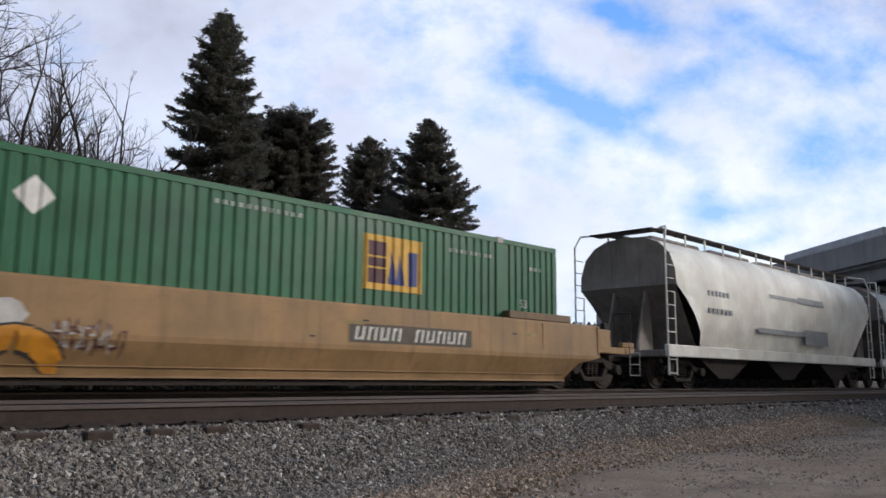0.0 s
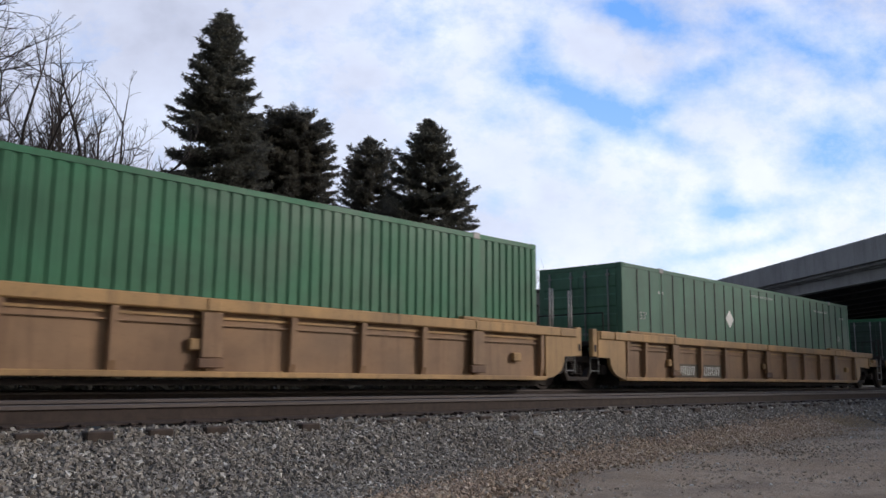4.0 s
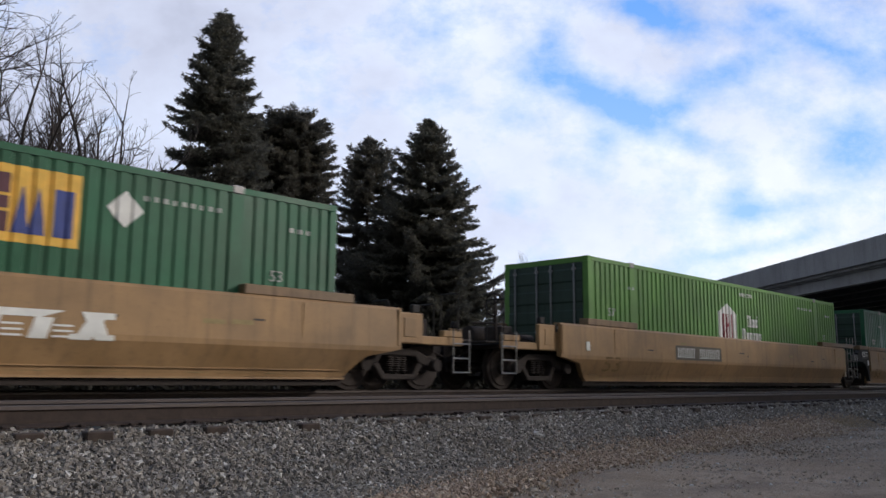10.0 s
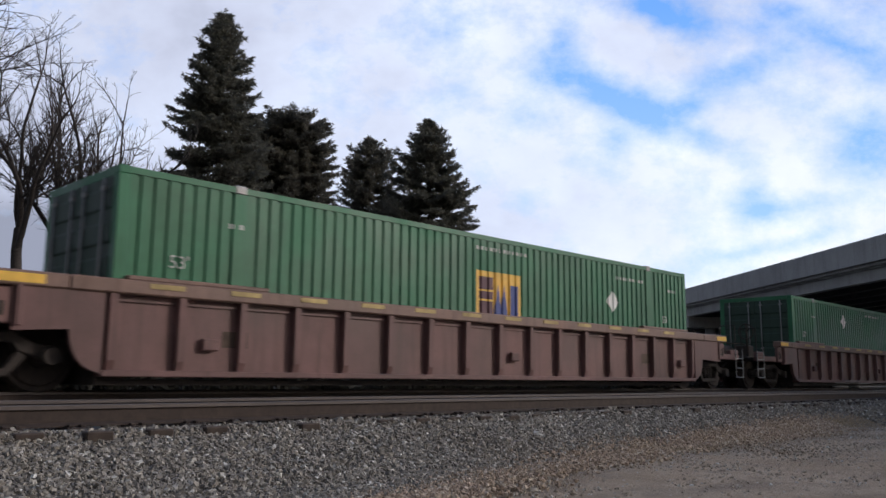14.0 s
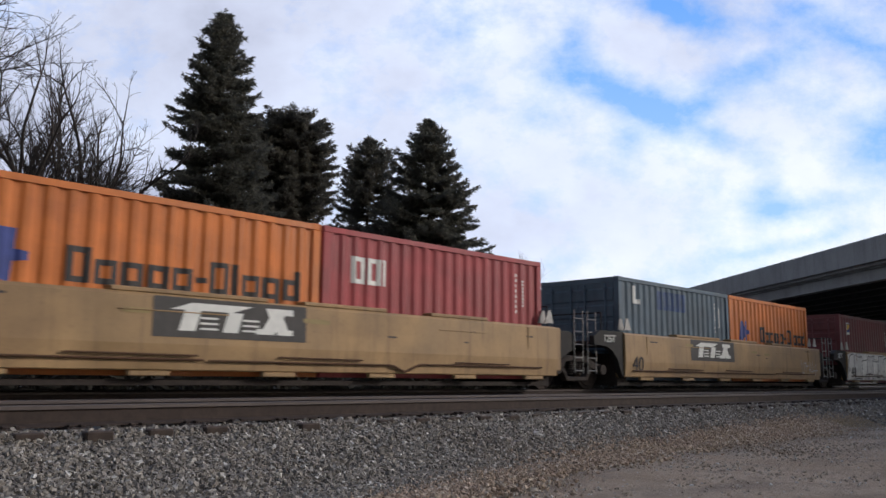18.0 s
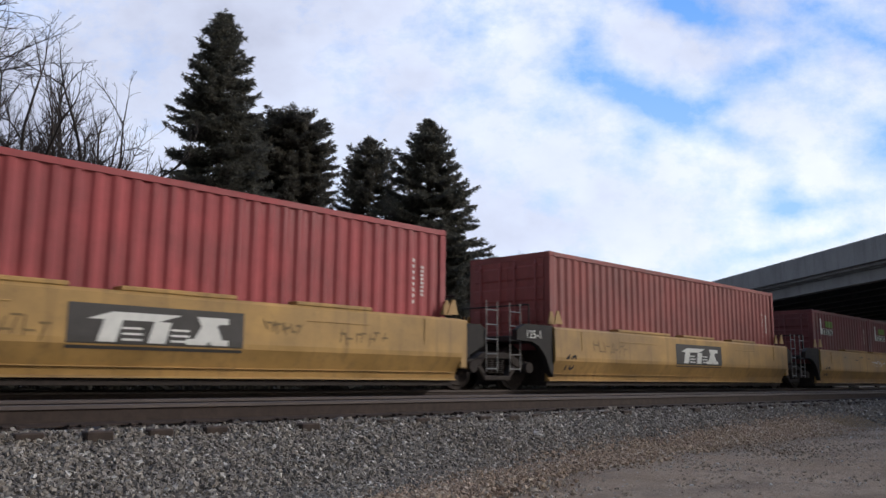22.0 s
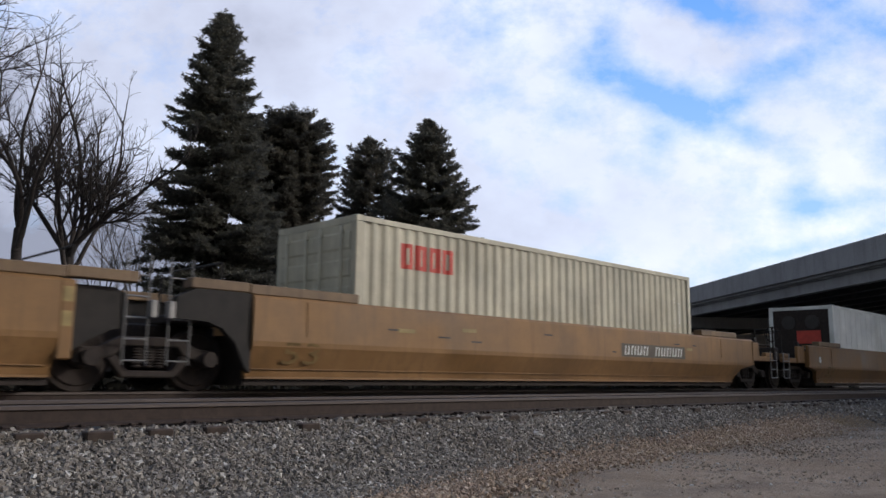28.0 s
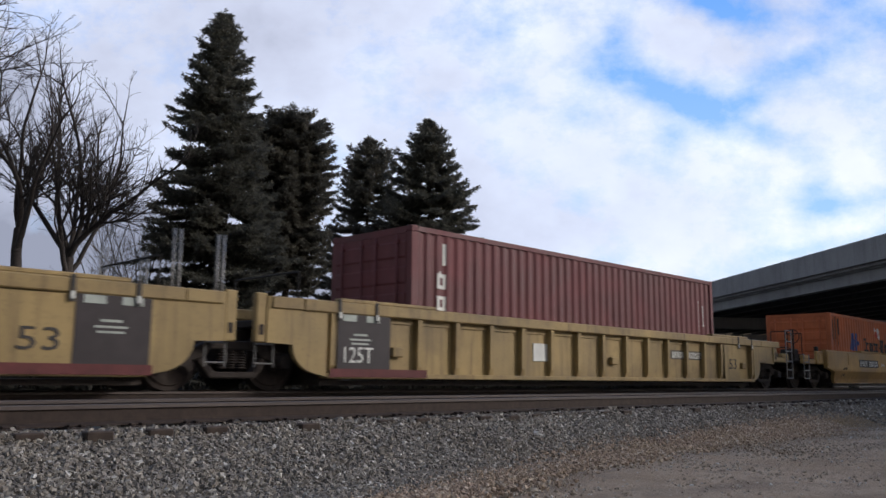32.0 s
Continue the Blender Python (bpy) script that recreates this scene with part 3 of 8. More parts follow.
# ---- trees ----
def conifer(x, y, tip, spread, seed, profile, bare_to=0.08, mat=None, label="", gap=0.42, per=7, rise=0.0, fill=1.0, lift=0.9):
    """A spruce or pine: tapered trunk, whorls of limbs that sag and lift at the tip, flat side twigs and many small needle sprays."""
    rng = np.random.default_rng(seed)
    z = ground_z(x, y)
    height = tip - z
    top = empty("conifer_tree", Matrix.Translation((x, y, z)))
    tagged(top, label, "tree", "conifers behind the track")
    bm, pts = bmesh.new(), [(0, 0, -0.3)]
    for i in range(1, 9):
        pts.append((rng.normal(0, 0.05), rng.normal(0, 0.05), height * i / 8 * 0.985))
    r0 = height * 0.014 + 0.05
    for i in range(8):
        tube(bm, pts[i], pts[i + 1], r0 * (1 - i / 8.3), r0 * (1 - (i + 1) / 8.3), 8, False)
    part("trunk", bm, PINEBARK, top)
    limbs, V = bmesh.new(), []
    h, side_lob = height * bare_to, rng.uniform(0.86, 1.10, 12)
    while h < height * 0.985:
        f = h / height
        turn = rng.uniform(0, math.tau)
        count = max(4, int(per * (1.0 if f < 0.85 else 0.8)))
        for i in range(count):
            az = turn + (i + rng.uniform(-0.3, 0.3)) * math.tau / count
            length = spread * profile(f) * side_lob[int(az * 12 / math.tau) % 12] * rng.uniform(0.74, 1.08) + 0.10
            if rng.uniform() < 0.10:
                length *= rng.uniform(0.5, 0.7)
            out, side = Vector((math.cos(az), math.sin(az), 0)), Vector((-math.sin(az), math.cos(az), 0))
            base = Vector((0, 0, min(height * 0.99, h + rng.normal(0, 0.24 if f < 0.9 else 0.06))))
            slope = rise + lift * max(0.0, f - 0.55) - 0.14 + rng.normal(0, 0.17)
            at = lambda g: base + out * (length * g) + Vector((0, 0, length * (slope * g - 0.24 * g * (1 - g) + 0.06 * g ** 3)))
            r = 0.010 + 0.010 * length
            for g in range(3):
                tube(limbs, at(g / 3), at((g + 1) / 3), r * (1 - g * 0.3), r * (0.7 - g * 0.3) + 0.003, 4, False)
            start = 0.12 if length < 1.2 else 0.22
            steps = max(4, int(length * 5.2 * fill))
            for j in range(steps):
                g = start + (1 - start) * (j + rng.uniform(0.2, 0.8)) / steps
                p = at(g)
                V.append((*p, az, 1.0))
                reach = (0.16 + 0.30 * length * (1 - g)) * rng.uniform(0.7, 1.2)
                for s in (-1, 1):
                    d = (out * 0.75 + side * s * 0.75)
                    m = max(1, int(reach / 0.16 * fill))
                    for q in range(m):
                        e = reach * (q + 0.7) / m
                        V.append((*(p + d * e + Vector((0, 0, -0.10 * e + rng.normal(0, 0.035)))), az + s * 0.75, 0.8))
        h += gap * rng.uniform(0.75, 1.25) * (1.0 if f < 0.8 else 0.7)
    for q in range(8):
        V.append((0, 0, height * (0.97 + 0.03 * q / 7), rng.uniform(0, 6), 0.5))
    part("limb_work", limbs, PINEBARK, top)
    V = np.array(V)
    c, az, size = V[:, :3], V[:, 3], V[:, 4]
    m = len(V)
    tris = []
    for s in range(6):
        a = az + rng.normal(0, 0.75, m)
        e = rng.normal(0.10, 0.42, m)
        d = np.stack([np.cos(a) * np.cos(e), np.sin(a) * np.cos(e), np.sin(e)], 1) * (size * rng.uniform(0.16, 0.34, m))[:, None]
        q = np.cross(d, rng.normal(size=(m, 3)))
        q *= (0.042 / np.maximum(1e-6, np.linalg.norm(q, axis=1)))[:, None]
        o = c + rng.normal(0, 0.045, (m, 3))
        tris.append(np.stack([o - q, o + q, o + d], 1))
    tris = np.concatenate(tris, 0).reshape(-1, 3)
    part("crown", raw_mesh("crown", tris, np.arange(len(tris)).reshape(-1, 3), mat or NEEDLES), mat or NEEDLES, top)
    return top


def bare_tree(x, y, height, seed, lean=(0, 0), fork=0.42, spread=0.62, name="bare_tree", label="", r0=None, limbs=4, depth=4, dense=1.0, bark=None):
    """A leafless tree: a trunk that forks into ascending limbs, each with side branches down to fine twigs."""
    rng = np.random.default_rng(seed)
    top = empty(name, Matrix.Translation((x, y, ground_z(x, y))))
    tagged(top, label, "tree", "leafless trees behind the track")
    r0, bark = r0 or height * 0.018, bark or BARK
    A, B, RA, RB = [], [], [], []
    lean = np.array([lean[0], lean[1], 0.0])

    def shoot(p, d, length, r, level):
        n = max(3, min(9, int(length / 0.28)))
        tip_r = max(0.0055, r * (0.30 if level < depth else 0.5))
        q, way = p, d / np.linalg.norm(d)
        bow = rng.normal(0, 0.05, 3)
        for i in range(n):
            f0, f1 = i / n, (i + 1) / n
            way = way + bow + rng.normal(0, 0.09, 3) + np.array([0, 0, 0.055])
            way /= np.linalg.norm(way)
            e = q + way * length / n
            A.append(q)
            B.append(e)
            RA.append(r + (tip_r - r) * f0)
            RB.append(r + (tip_r - r) * f1)
            if level < depth and f1 > (0.22 if level > 1 else 0.15):
                for k in range(rng.poisson((1.0 if level == 1 else 1.15) * dense)):
                    u = np.cross(way, rng.normal(size=3))
                    u /= np.linalg.norm(u)
                    ang = rng.uniform(0.45, 0.85)
                    left = length * (1.06 - f1) * rng.uniform(0.45, 0.80)
                    if left > 0.18:
                        shoot(e, way * math.cos(ang) + u * math.sin(ang), left, max(0.0055, (r + (tip_r - r) * f1) * rng.uniform(0.45, 0.65)), level + 1)
            q = e
        if level < depth:
            for k in range(2):
                shoot(q, way + rng.normal(0, 0.30, 3), length * rng.uniform(0.22, 0.34), tip_r, level + 1)
    hf = height * fork
    trunk, P, R = bmesh.new(), [np.array([0.0, 0.0, -0.3])], [r0 * 1.25]
    for i in range(1, 7):
        P.append(np.array([0.0, 0.0, hf * i / 6]) + lean * 0.25 * (i / 6) ** 2 + rng.normal(0, 0.03, 3))
        R.append(r0 * (1 - 0.30 * i / 6))
    for i in range(6):
        tube(trunk, P[i], P[i + 1], R[i], R[i + 1], 9, False)
    part("trunk", trunk, bark, top)
    turn = rng.uniform(0, math.tau)
    for i in range(limbs):
        az = turn + i * math.tau / limbs + rng.uniform(-0.35, 0.35)
        out = spread * rng.uniform(0.45, 1.15)
        d = np.array([math.cos(az) * out, math.sin(az) * out, 1.0]) + lean * 0.10
        shoot(P[-1 - (i % 3 == 2)], d, (height - hf) * rng.uniform(0.80, 0.98), R[-1] * rng.uniform(0.55, 0.75), 1)
    a, b, ra, rb = np.array(A), np.array(B), np.array(RA), np.array(RB)
    w = b - a
    w /= np.maximum(1e-6, np.linalg.norm(w, axis=1))[:, None]
    u = np.cross(w, np.where(abs(w[:, 2:3]) < 0.9, np.array([[0, 0, 1.0]]), np.array([[1.0, 0, 0]])))
    u /= np.maximum(1e-6, np.linalg.norm(u, axis=1))[:, None]
    v = np.cross(w, u)
    ring = []
    for c, r in ((a - w * 0.01, ra), (b + w * 0.01, rb)):
        for k in range(5):
            th = k * math.tau / 5
            ring.append(c + r[:, None] * (math.cos(th) * u + math.sin(th) * v))
    V = np.stack(ring, 1).reshape(-1, 3)
    q = np.array([(k, (k + 1) % 5, 5 + (k + 1) % 5, 5 + k) for k in range(5)])
    F = (q[None] + 10 * np.arange(len(a))[:, None, None]).reshape(-1, 4)
    part("branch_work", raw_mesh("branch_work", V, F, bark, True), bark, top)
    return top


cone = lambda p: (lambda f: (1 - f) ** p * min(1.0, 0.25 + (1 - f) / 0.10))
dome = lambda f: math.sqrt(max(0.0, 1 - ((f - 0.78) / 0.235) ** 2)) if f > 0.78 else 0.86 + 0.14 * (f - 0.4) / 0.38
conifer(20.75, 24.0, 19.25, 4.75, 11, cone(0.69), 0.05, NEEDLES, "tall dark spruce behind the track", 0.34, 9)
conifer(27.9, 28.0, 16.2, 2.72, 12, dome, 0.30, PINE, "round-topped dark pine with an open lower crown", 0.30, 9, 0.10, 1.3, 0.35)
conifer(39.2, 34.0, 18.5, 5.7, 13, cone(0.60), 0.1, PINE, "dark pine between two taller trees", 0.42, 8, 0.15)
conifer(38.7, 27.0, 18.3, 8.3, 14, cone(0.82), 0.06, NEEDLES, "broad dark spruce with upswept limbs", 0.38, 10, 0.05)
conifer(45.0, 33.0, 12.0, 3.6, 15, cone(0.62), 0.06, NEEDLES, "low dark spruce at the end of the row")
bare_tree(10.5, 20.0, 11.9, 21, (-0.3, 0), 0.46, 0.50, label="leafless dark-barked tree with forked trunk", r0=0.25, limbs=6, dense=1.25)
bare_tree(12.2, 20.2, 11.7, 26, (0.9, 0.3), 0.40, 0.74, label="leafless dark-barked tree leaning outward", r0=0.27, limbs=8, dense=1.25)
bare_tree(8.6, 21.5, 11.8, 29, (-0.3, 0), 0.45, 0.60, label="leafless dark-barked tree with forked trunk", r0=0.22, limbs=5, dense=1.2)
bare_tree(4.3, 14.0, 14.6, 27, (0.6, 0.0), 0.50, 0.62, label="tall leafless tree with spreading branches", r0=0.20, limbs=6, dense=1.25)
bare_tree(21.3, 33.0, 9.8, 31, (0, 0), 0.18, 0.22, label="slim pale leafless tree", r0=0.13, limbs=6, dense=0.9, bark=PALEBARK)
bare_tree(19.7, 34.0, 8.6, 33, (0.3, 0), 0.18, 0.24, label="slim pale leafless tree", r0=0.11, limbs=5, dense=0.9, bark=PALEBARK)


# ---- what stands behind the track ----
def brush(name, label, x0, x1, y0, y1, h, count, mat, seed, size=0.16, spread=0.55):
    """A thicket: crossing stems and many small leaf blades up to an uneven top line."""
    rng = np.random.default_rng(seed)
    x, y = rng.uniform(x0, x1, count), rng.uniform(y0, y1, count)
    top = np.array([h * (0.72 + spread * noise.noise((a * 0.35, b * 0.5, seed))) for a, b in zip(x, y)])
    z = np.array([ground_z(a, b) for a, b in zip(x, y)]) + top * np.sqrt(rng.uniform(0.0, 1.0, count))
    o = np.stack([x, y, z], 1)
    d = rng.normal(size=(count, 3)) * size
    q = np.cross(d, rng.normal(size=(count, 3)))
    q *= (size * 0.45 / np.maximum(1e-6, np.linalg.norm(q, axis=1)))[:, None]
    P = np.stack([o - q, o + q, o + d * 1.3], 1).reshape(-1, 3)
    return tagged(new(name, raw_mesh(name, P, np.arange(len(P)).reshape(-1, 3), mat)), label, "shrubs", kind="stuff")


THICKET = foliage("winter_thicket", (0.016, 0.014, 0.011), (0.045, 0.040, 0.028))
# The ridge's grey-brown haze of distance is mixed into the wood's colour.
HILLWOOD = foliage("far_winter_wood", (0.050, 0.050, 0.052), (0.095, 0.085, 0.078))
brush("hedge", "dark tangled winter hedge behind the track", -14, 62, 9.0, 12.0, 2.5, 52000, THICKET, 41)


def far_hill():
    """A low wooded ridge far beyond the bridge, its crown line broken by treetops."""
    rng = np.random.default_rng(51)
    n, V, F = 900, [], []
    for i in range(n + 1):
        az = radians(8 + 84 * i / n)
        r = 620 + 60 * math.sin(i * 0.0145)
        hgt = 22 + 30 * max(0.0, math.sin((i / n - 0.28) * 3.0)) + 5 * noise.noise((i * 0.017, 0, 2)) + rng.uniform(0, 4)
        x, y = EYE.x + r * math.sin(az), EYE.y + r * math.cos(az)
        for f, g in ((-0.3, 0.0), (-0.12, 0.55), (0.0, 1.0), (0.25, 0.0)):
            V.append((x + math.sin(az) * r * f, y + math.cos(az) * r * f, -3 + hgt * g))
    for i in range(n):
        for k in range(3):
            a = 4 * i + k
            F.append((a, a + 1, a + 5, a + 4))
    return tagged(new("backdrop_hill", raw_mesh("backdrop_hill", V, F, HILLWOOD)), "far wooded ridge in winter haze", "hill", kind="structure")


far_hill()
SIDING = plain("white_siding", (0.36, 0.35, 0.345), 0.7, 0, 0.1, 3, 0.05)
PINKSIDE = plain("dull_red_siding", (0.25, 0.11, 0.10), 0.75, 0, 0.15, 3, 0.05)
GREYSIDE = plain("grey_block_wall", (0.17, 0.165, 0.165), 0.85, 0, 0.2, 2, 0.1)
SHINGLE = plain("dark_shingle", (0.055, 0.05, 0.05), 0.9, 0, 0.3, 6, 0.3)
PANE, pt, pb = nodes_of("window_glass")
pb.inputs["Base Color"].default_value = (0.02, 0.025, 0.03, 1)
pb.inputs["Roughness"].default_value = 0.08


def house(x, y, w, d, h, roof, mat, turn, label, storeys=2, wins=3, chimney=True):
    """A small house: walls, gabled roof with eaves, framed windows, a door and a chimney."""
    z = ground_z(x, y)
    top = empty("house", Matrix.Translation((x, y, z)) @ Matrix.Rotation(radians(turn), 4, "Z"))
    tagged(top, label, "house")
    bm = prism(bmesh.new(), [(-w / 2, -0.3), (w / 2, -0.3), (w / 2, h), (0, h + roof - 0.12), (-w / 2, h)], "y", -d / 2, d / 2)
    wall = part("wall", recalc(bm), mat, top)
    for s in (-1, 1):
        bm = prism(bmesh.new(), [(0, h + roof), (s * (w / 2 + 0.45), h - 0.25), (s * (w / 2 + 0.45), h - 0.10), (0, h + roof + 0.18)], "y", -d / 2 - 0.4, d / 2 + 0.4)
        part("roof", recalc(bm), SHINGLE, top)
    if chimney:
        part("chimney", boxes((w * 0.18, w * 0.18 + 0.6, -0.3, 0.3, h + roof * 0.3, h + roof + 0.9)), PINKSIDE, top)
    for st in range(storeys):
        for i in range(wins):
            cx, cz = -w / 2 + w * (i + 0.5) / wins, 1.5 + st * 2.7
            if st == 0 and i == wins // 2:
                part("door", bevelled(boxes((cx - 0.45, cx + 0.45, -d / 2 - 0.06, -d / 2 - 0.004, 0.05, 2.1)), 0.01), PINKSIDE if mat is not PINKSIDE else SIDING, top)
                continue
            fr = part("window", bevelled(boxes((cx - 0.55, cx + 0.55, -d / 2 - 0.05, -d / 2 - 0.004, cz - 0.75, cz - 0.65), (cx - 0.55, cx + 0.55, -d / 2 - 0.05, -d / 2 - 0.004, cz + 0.65, cz + 0.75),
                                                  (cx - 0.55, cx - 0.45, -d / 2 - 0.05, -d / 2 - 0.004, cz - 0.648, cz + 0.648), (cx + 0.45, cx + 0.55, -d / 2 - 0.05, -d / 2 - 0.004, cz - 0.648, cz + 0.648)), 0.005), SIDING, top)
            part("pane", boxes((cx - 0.449, cx + 0.449, -d / 2 - 0.03, -d / 2 - 0.006, cz - 0.645, cz + 0.645)), PANE, fr)
    return top


house(17.5, 45.0, 9.0, 8.0, 2.6, 1.5, SIDING, 12, "low pale house behind bare trees", 1, 3)
house(9.0, 47.0, 8.0, 8.0, 3.2, 2.0, PINKSIDE, -6, "dull red house with a dark roof", 1, 3)
house(31.5, 46.0, 10.0, 8.0, 3.0, 1.9, SIDING, 8, "low pale house under the spruces", 1, 4)


def flat_building(x, y, w, d, h, label):
    z = ground_z(x, y)
    top = empty("commercial_building", Matrix.Translation((x, y, z)) @ Matrix.Rotation(radians(-42), 4, "Z"))
    tagged(top, label, "building")
    part("wall", boxes((-w / 2, w / 2, -d / 2, d / 2, -0.4, h)), GREYSIDE, top)
    part("roof_edge", bevelled(boxes((-w / 2 - 0.15, w / 2 + 0.15, -d / 2 - 0.15, d / 2 + 0.15, h + 0.002, h + 0.35)), 0.03), SHINGLE, top)
    vent = bmesh.new()
    tube(vent, (w * 0.2, 0, h + 0.35), (w * 0.2, 0, h + 1.4), 0.25, 0.25, 10)
    part("roof_vent", vent, GALV, top)
    return top


flat_building(66.0, 41.0, 3.6, 5.0, 7.6, "small grey block building with a flat roof")
bare_tree(72.0, 46.0, 12.0, 61, (0, 0), 0.3, 0.5, label="distant slim leafless tree", r0=0.16, depth=3)
bare_tree(64.0, 47.0, 10.5, 62, (0.1, 0), 0.3, 0.5, label="distant slim leafless tree", r0=0.14, depth=3)
bare_tree(11.0, 36.0, 9.5, 63, (0.1, 0), 0.3, 0.6, label="leafless tree at the end of the row", depth=3)


def dry_grass(name, label, count, x0, x1, y0, y1, seed, keep):
    rng = np.random.default_rng(seed)
    x, y = rng.uniform(x0, x1, count), rng.uniform(y0, y1, count)
    ok = keep(x, y, rng)
    x, y = x[ok], y[ok]
    n = len(x)
    z = np.array([ground_z(a, b) for a, b in zip(x, y)])
    o = np.stack([x, y, z], 1)
    a, l = rng.uniform(0, math.tau, n), rng.uniform(0.03, 0.09, n)
    d = np.stack([np.cos(a) * l * 0.8, np.sin(a) * l * 0.8, l * rng.uniform(0.3, 0.9, n)], 1)
    q = np.stack([-np.sin(a), np.cos(a), np.zeros(n)], 1) * 0.006
    P = np.stack([o - q, o + q, o + d], 1).reshape(-1, 3)
    return tagged(new(name, raw_mesh(name, P, np.arange(len(P)).reshape(-1, 3), DRYGRASS)), label, "grass", kind="stuff")


dry_grass("dry_grass", "flattened straw-coloured winter grass beside the lane", 170000, 2, 20, -8.4, -5.6, 71,
          lambda x, y, r: (noise_patch(x * 1.3, y) > r.uniform(0.25, 0.7, len(x))) & (abs(y - verge(x)) < np.abs(r.normal(0, 0.30, len(x)))))


# ---- train: common parts ----
def railway_truck(parent, x, wheel_r=0.47):
    """A four-wheel truck: bolster, two cast side frames with springs, two wheelsets."""
    bol = part("truck", SH["bolster"], None, parent, "dark cast-steel four-wheel truck")
    bol.location = (x, 0, RAIL)
    for s in (-1, 1):
        f = part("side_frame", SH["side_frame"], None, bol)
        f.location = (0, s * 1.03, 0)
        for k in (-1, 0, 1):
            c = part("spring", SH["spring"], None, bol)
            c.location = (k * 0.17, s * 1.03, 0.33)
    for k in (-0.89, 0.89):
        w = part("wheelset", SH["wheelset"], None, bol)
        w.location = (k, 0, wheel_r)
        w.rotation_euler.y = random.uniform(0, 6)
        for s in (-1, 1):
            b = part("bearing_cap", SH["bearing"], None, bol)
            b.location = (k, s * 1.15, wheel_r)
    return bol


def lathe(profile, axis, n):
    """A turned piece: (radius, distance along the axis) points spun round y or z."""
    bm, rings = bmesh.new(), []
    for r, h in profile:
        ring = []
        for i in range(n if r > 0 else 1):
            a = i * math.tau / n
            ring.append(bm.verts.new((r * math.cos(a), h, r * math.sin(a)) if axis == "y" else (r * math.cos(a), r * math.sin(a), h)))
        rings.append(ring)
    for p, q in zip(rings, rings[1:]):
        for i in range(n):
            j = (i + 1) % n
            f = [p[i % len(p)], p[j % len(p)], q[j % len(q)], q[i % len(q)]]
            bm.faces.new(list(dict.fromkeys(f)))
    return recalc(bm)


def shared_meshes():
    d = {}
    d["bolster"] = mesh_of("truck", bevelled(boxes((-0.22, 0.22, -1.05, 1.05, 0.42, 0.68), (-0.4, 0.4, -0.3, 0.3, 0.6, 0.74)), 0.03), STEEL)
    bm = prism(bmesh.new(), [(-1.12, 0.40), (-1.02, 0.60), (-0.72, 0.63), (-0.42, 0.78), (0.42, 0.78), (0.72, 0.63), (1.02, 0.60), (1.12, 0.40),
                             (0.92, 0.36), (0.76, 0.44), (0.50, 0.52), (0.42, 0.64), (-0.42, 0.64), (-0.50, 0.52), (-0.76, 0.44), (-0.92, 0.36)], "y", -0.09, 0.09)
    prism(bm, [(-0.62, 0.46), (-0.40, 0.20), (0.40, 0.20), (0.62, 0.46), (0.50, 0.53), (0.34, 0.30), (-0.34, 0.30), (-0.50, 0.53)], "y", -0.085, 0.085)
    d["side_frame"] = mesh_of("side_frame", bevelled(recalc(bm), 0.018), STEEL)
    d["spring"] = mesh_of("spring", lathe([(0.0, 0.0)] + [(0.075 if i % 2 else 0.05, 0.01 + i * 0.02) for i in range(15)] + [(0.0, 0.30)], "z", 10), STEEL)
    prof = [(0.0, -1.1), (0.08, -1.1), (0.085, -0.86), (0.14, -0.845), (0.16, -0.80), (0.38, -0.80), (0.40, -0.775), (0.465, -0.768), (0.47, -0.67), (0.495, -0.66), (0.495, -0.645), (0.40, -0.64), (0.36, -0.66), (0.17, -0.66), (0.14, -0.62), (0.085, -0.60)]
    d["wheelset"] = mesh_of("wheelset", lathe(prof + [(r, -y) for r, y in reversed(prof)], "y", 28), WHEEL)
    d["bearing"] = mesh_of("bearing_cap", tube(bmesh.new(), (0, -0.1, 0), (0, 0.1, 0), 0.115, 0.115, 14), STEEL)
    bm = boxes((-0.55, 0.35, -0.09, 0.09, 0.74, 0.90))
    prism(bm, [(0.32, -0.17), (0.60, -0.14), (0.66, 0.0), (0.52, 0.02), (0.58, 0.16), (0.36, 0.17)], "z", 0.70, 0.95)
    d["coupler"] = mesh_of("coupler", bevelled(recalc(bm), 0.015), STEEL)
    return d


SH = shared_meshes()


def ladder(bm, x, y, z0, z1, w=0.40, step=0.30, r=0.014, axis="x"):
    d = Vector((w / 2, 0, 0)) if axis == "x" else Vector((0, w / 2, 0))
    c = Vector((x, y, 0))
    for s in (-1, 1):
        tube(bm, c + s * d + Vector((0, 0, z0)), c + s * d + Vector((0, 0, z1)), r, r, 6)
    z = z0 + 0.06
    while z < z1:
        tube(bm, c - d + Vector((0, 0, z)), c + d + Vector((0, 0, z)), r, r, 6)
        z += step
    return bm


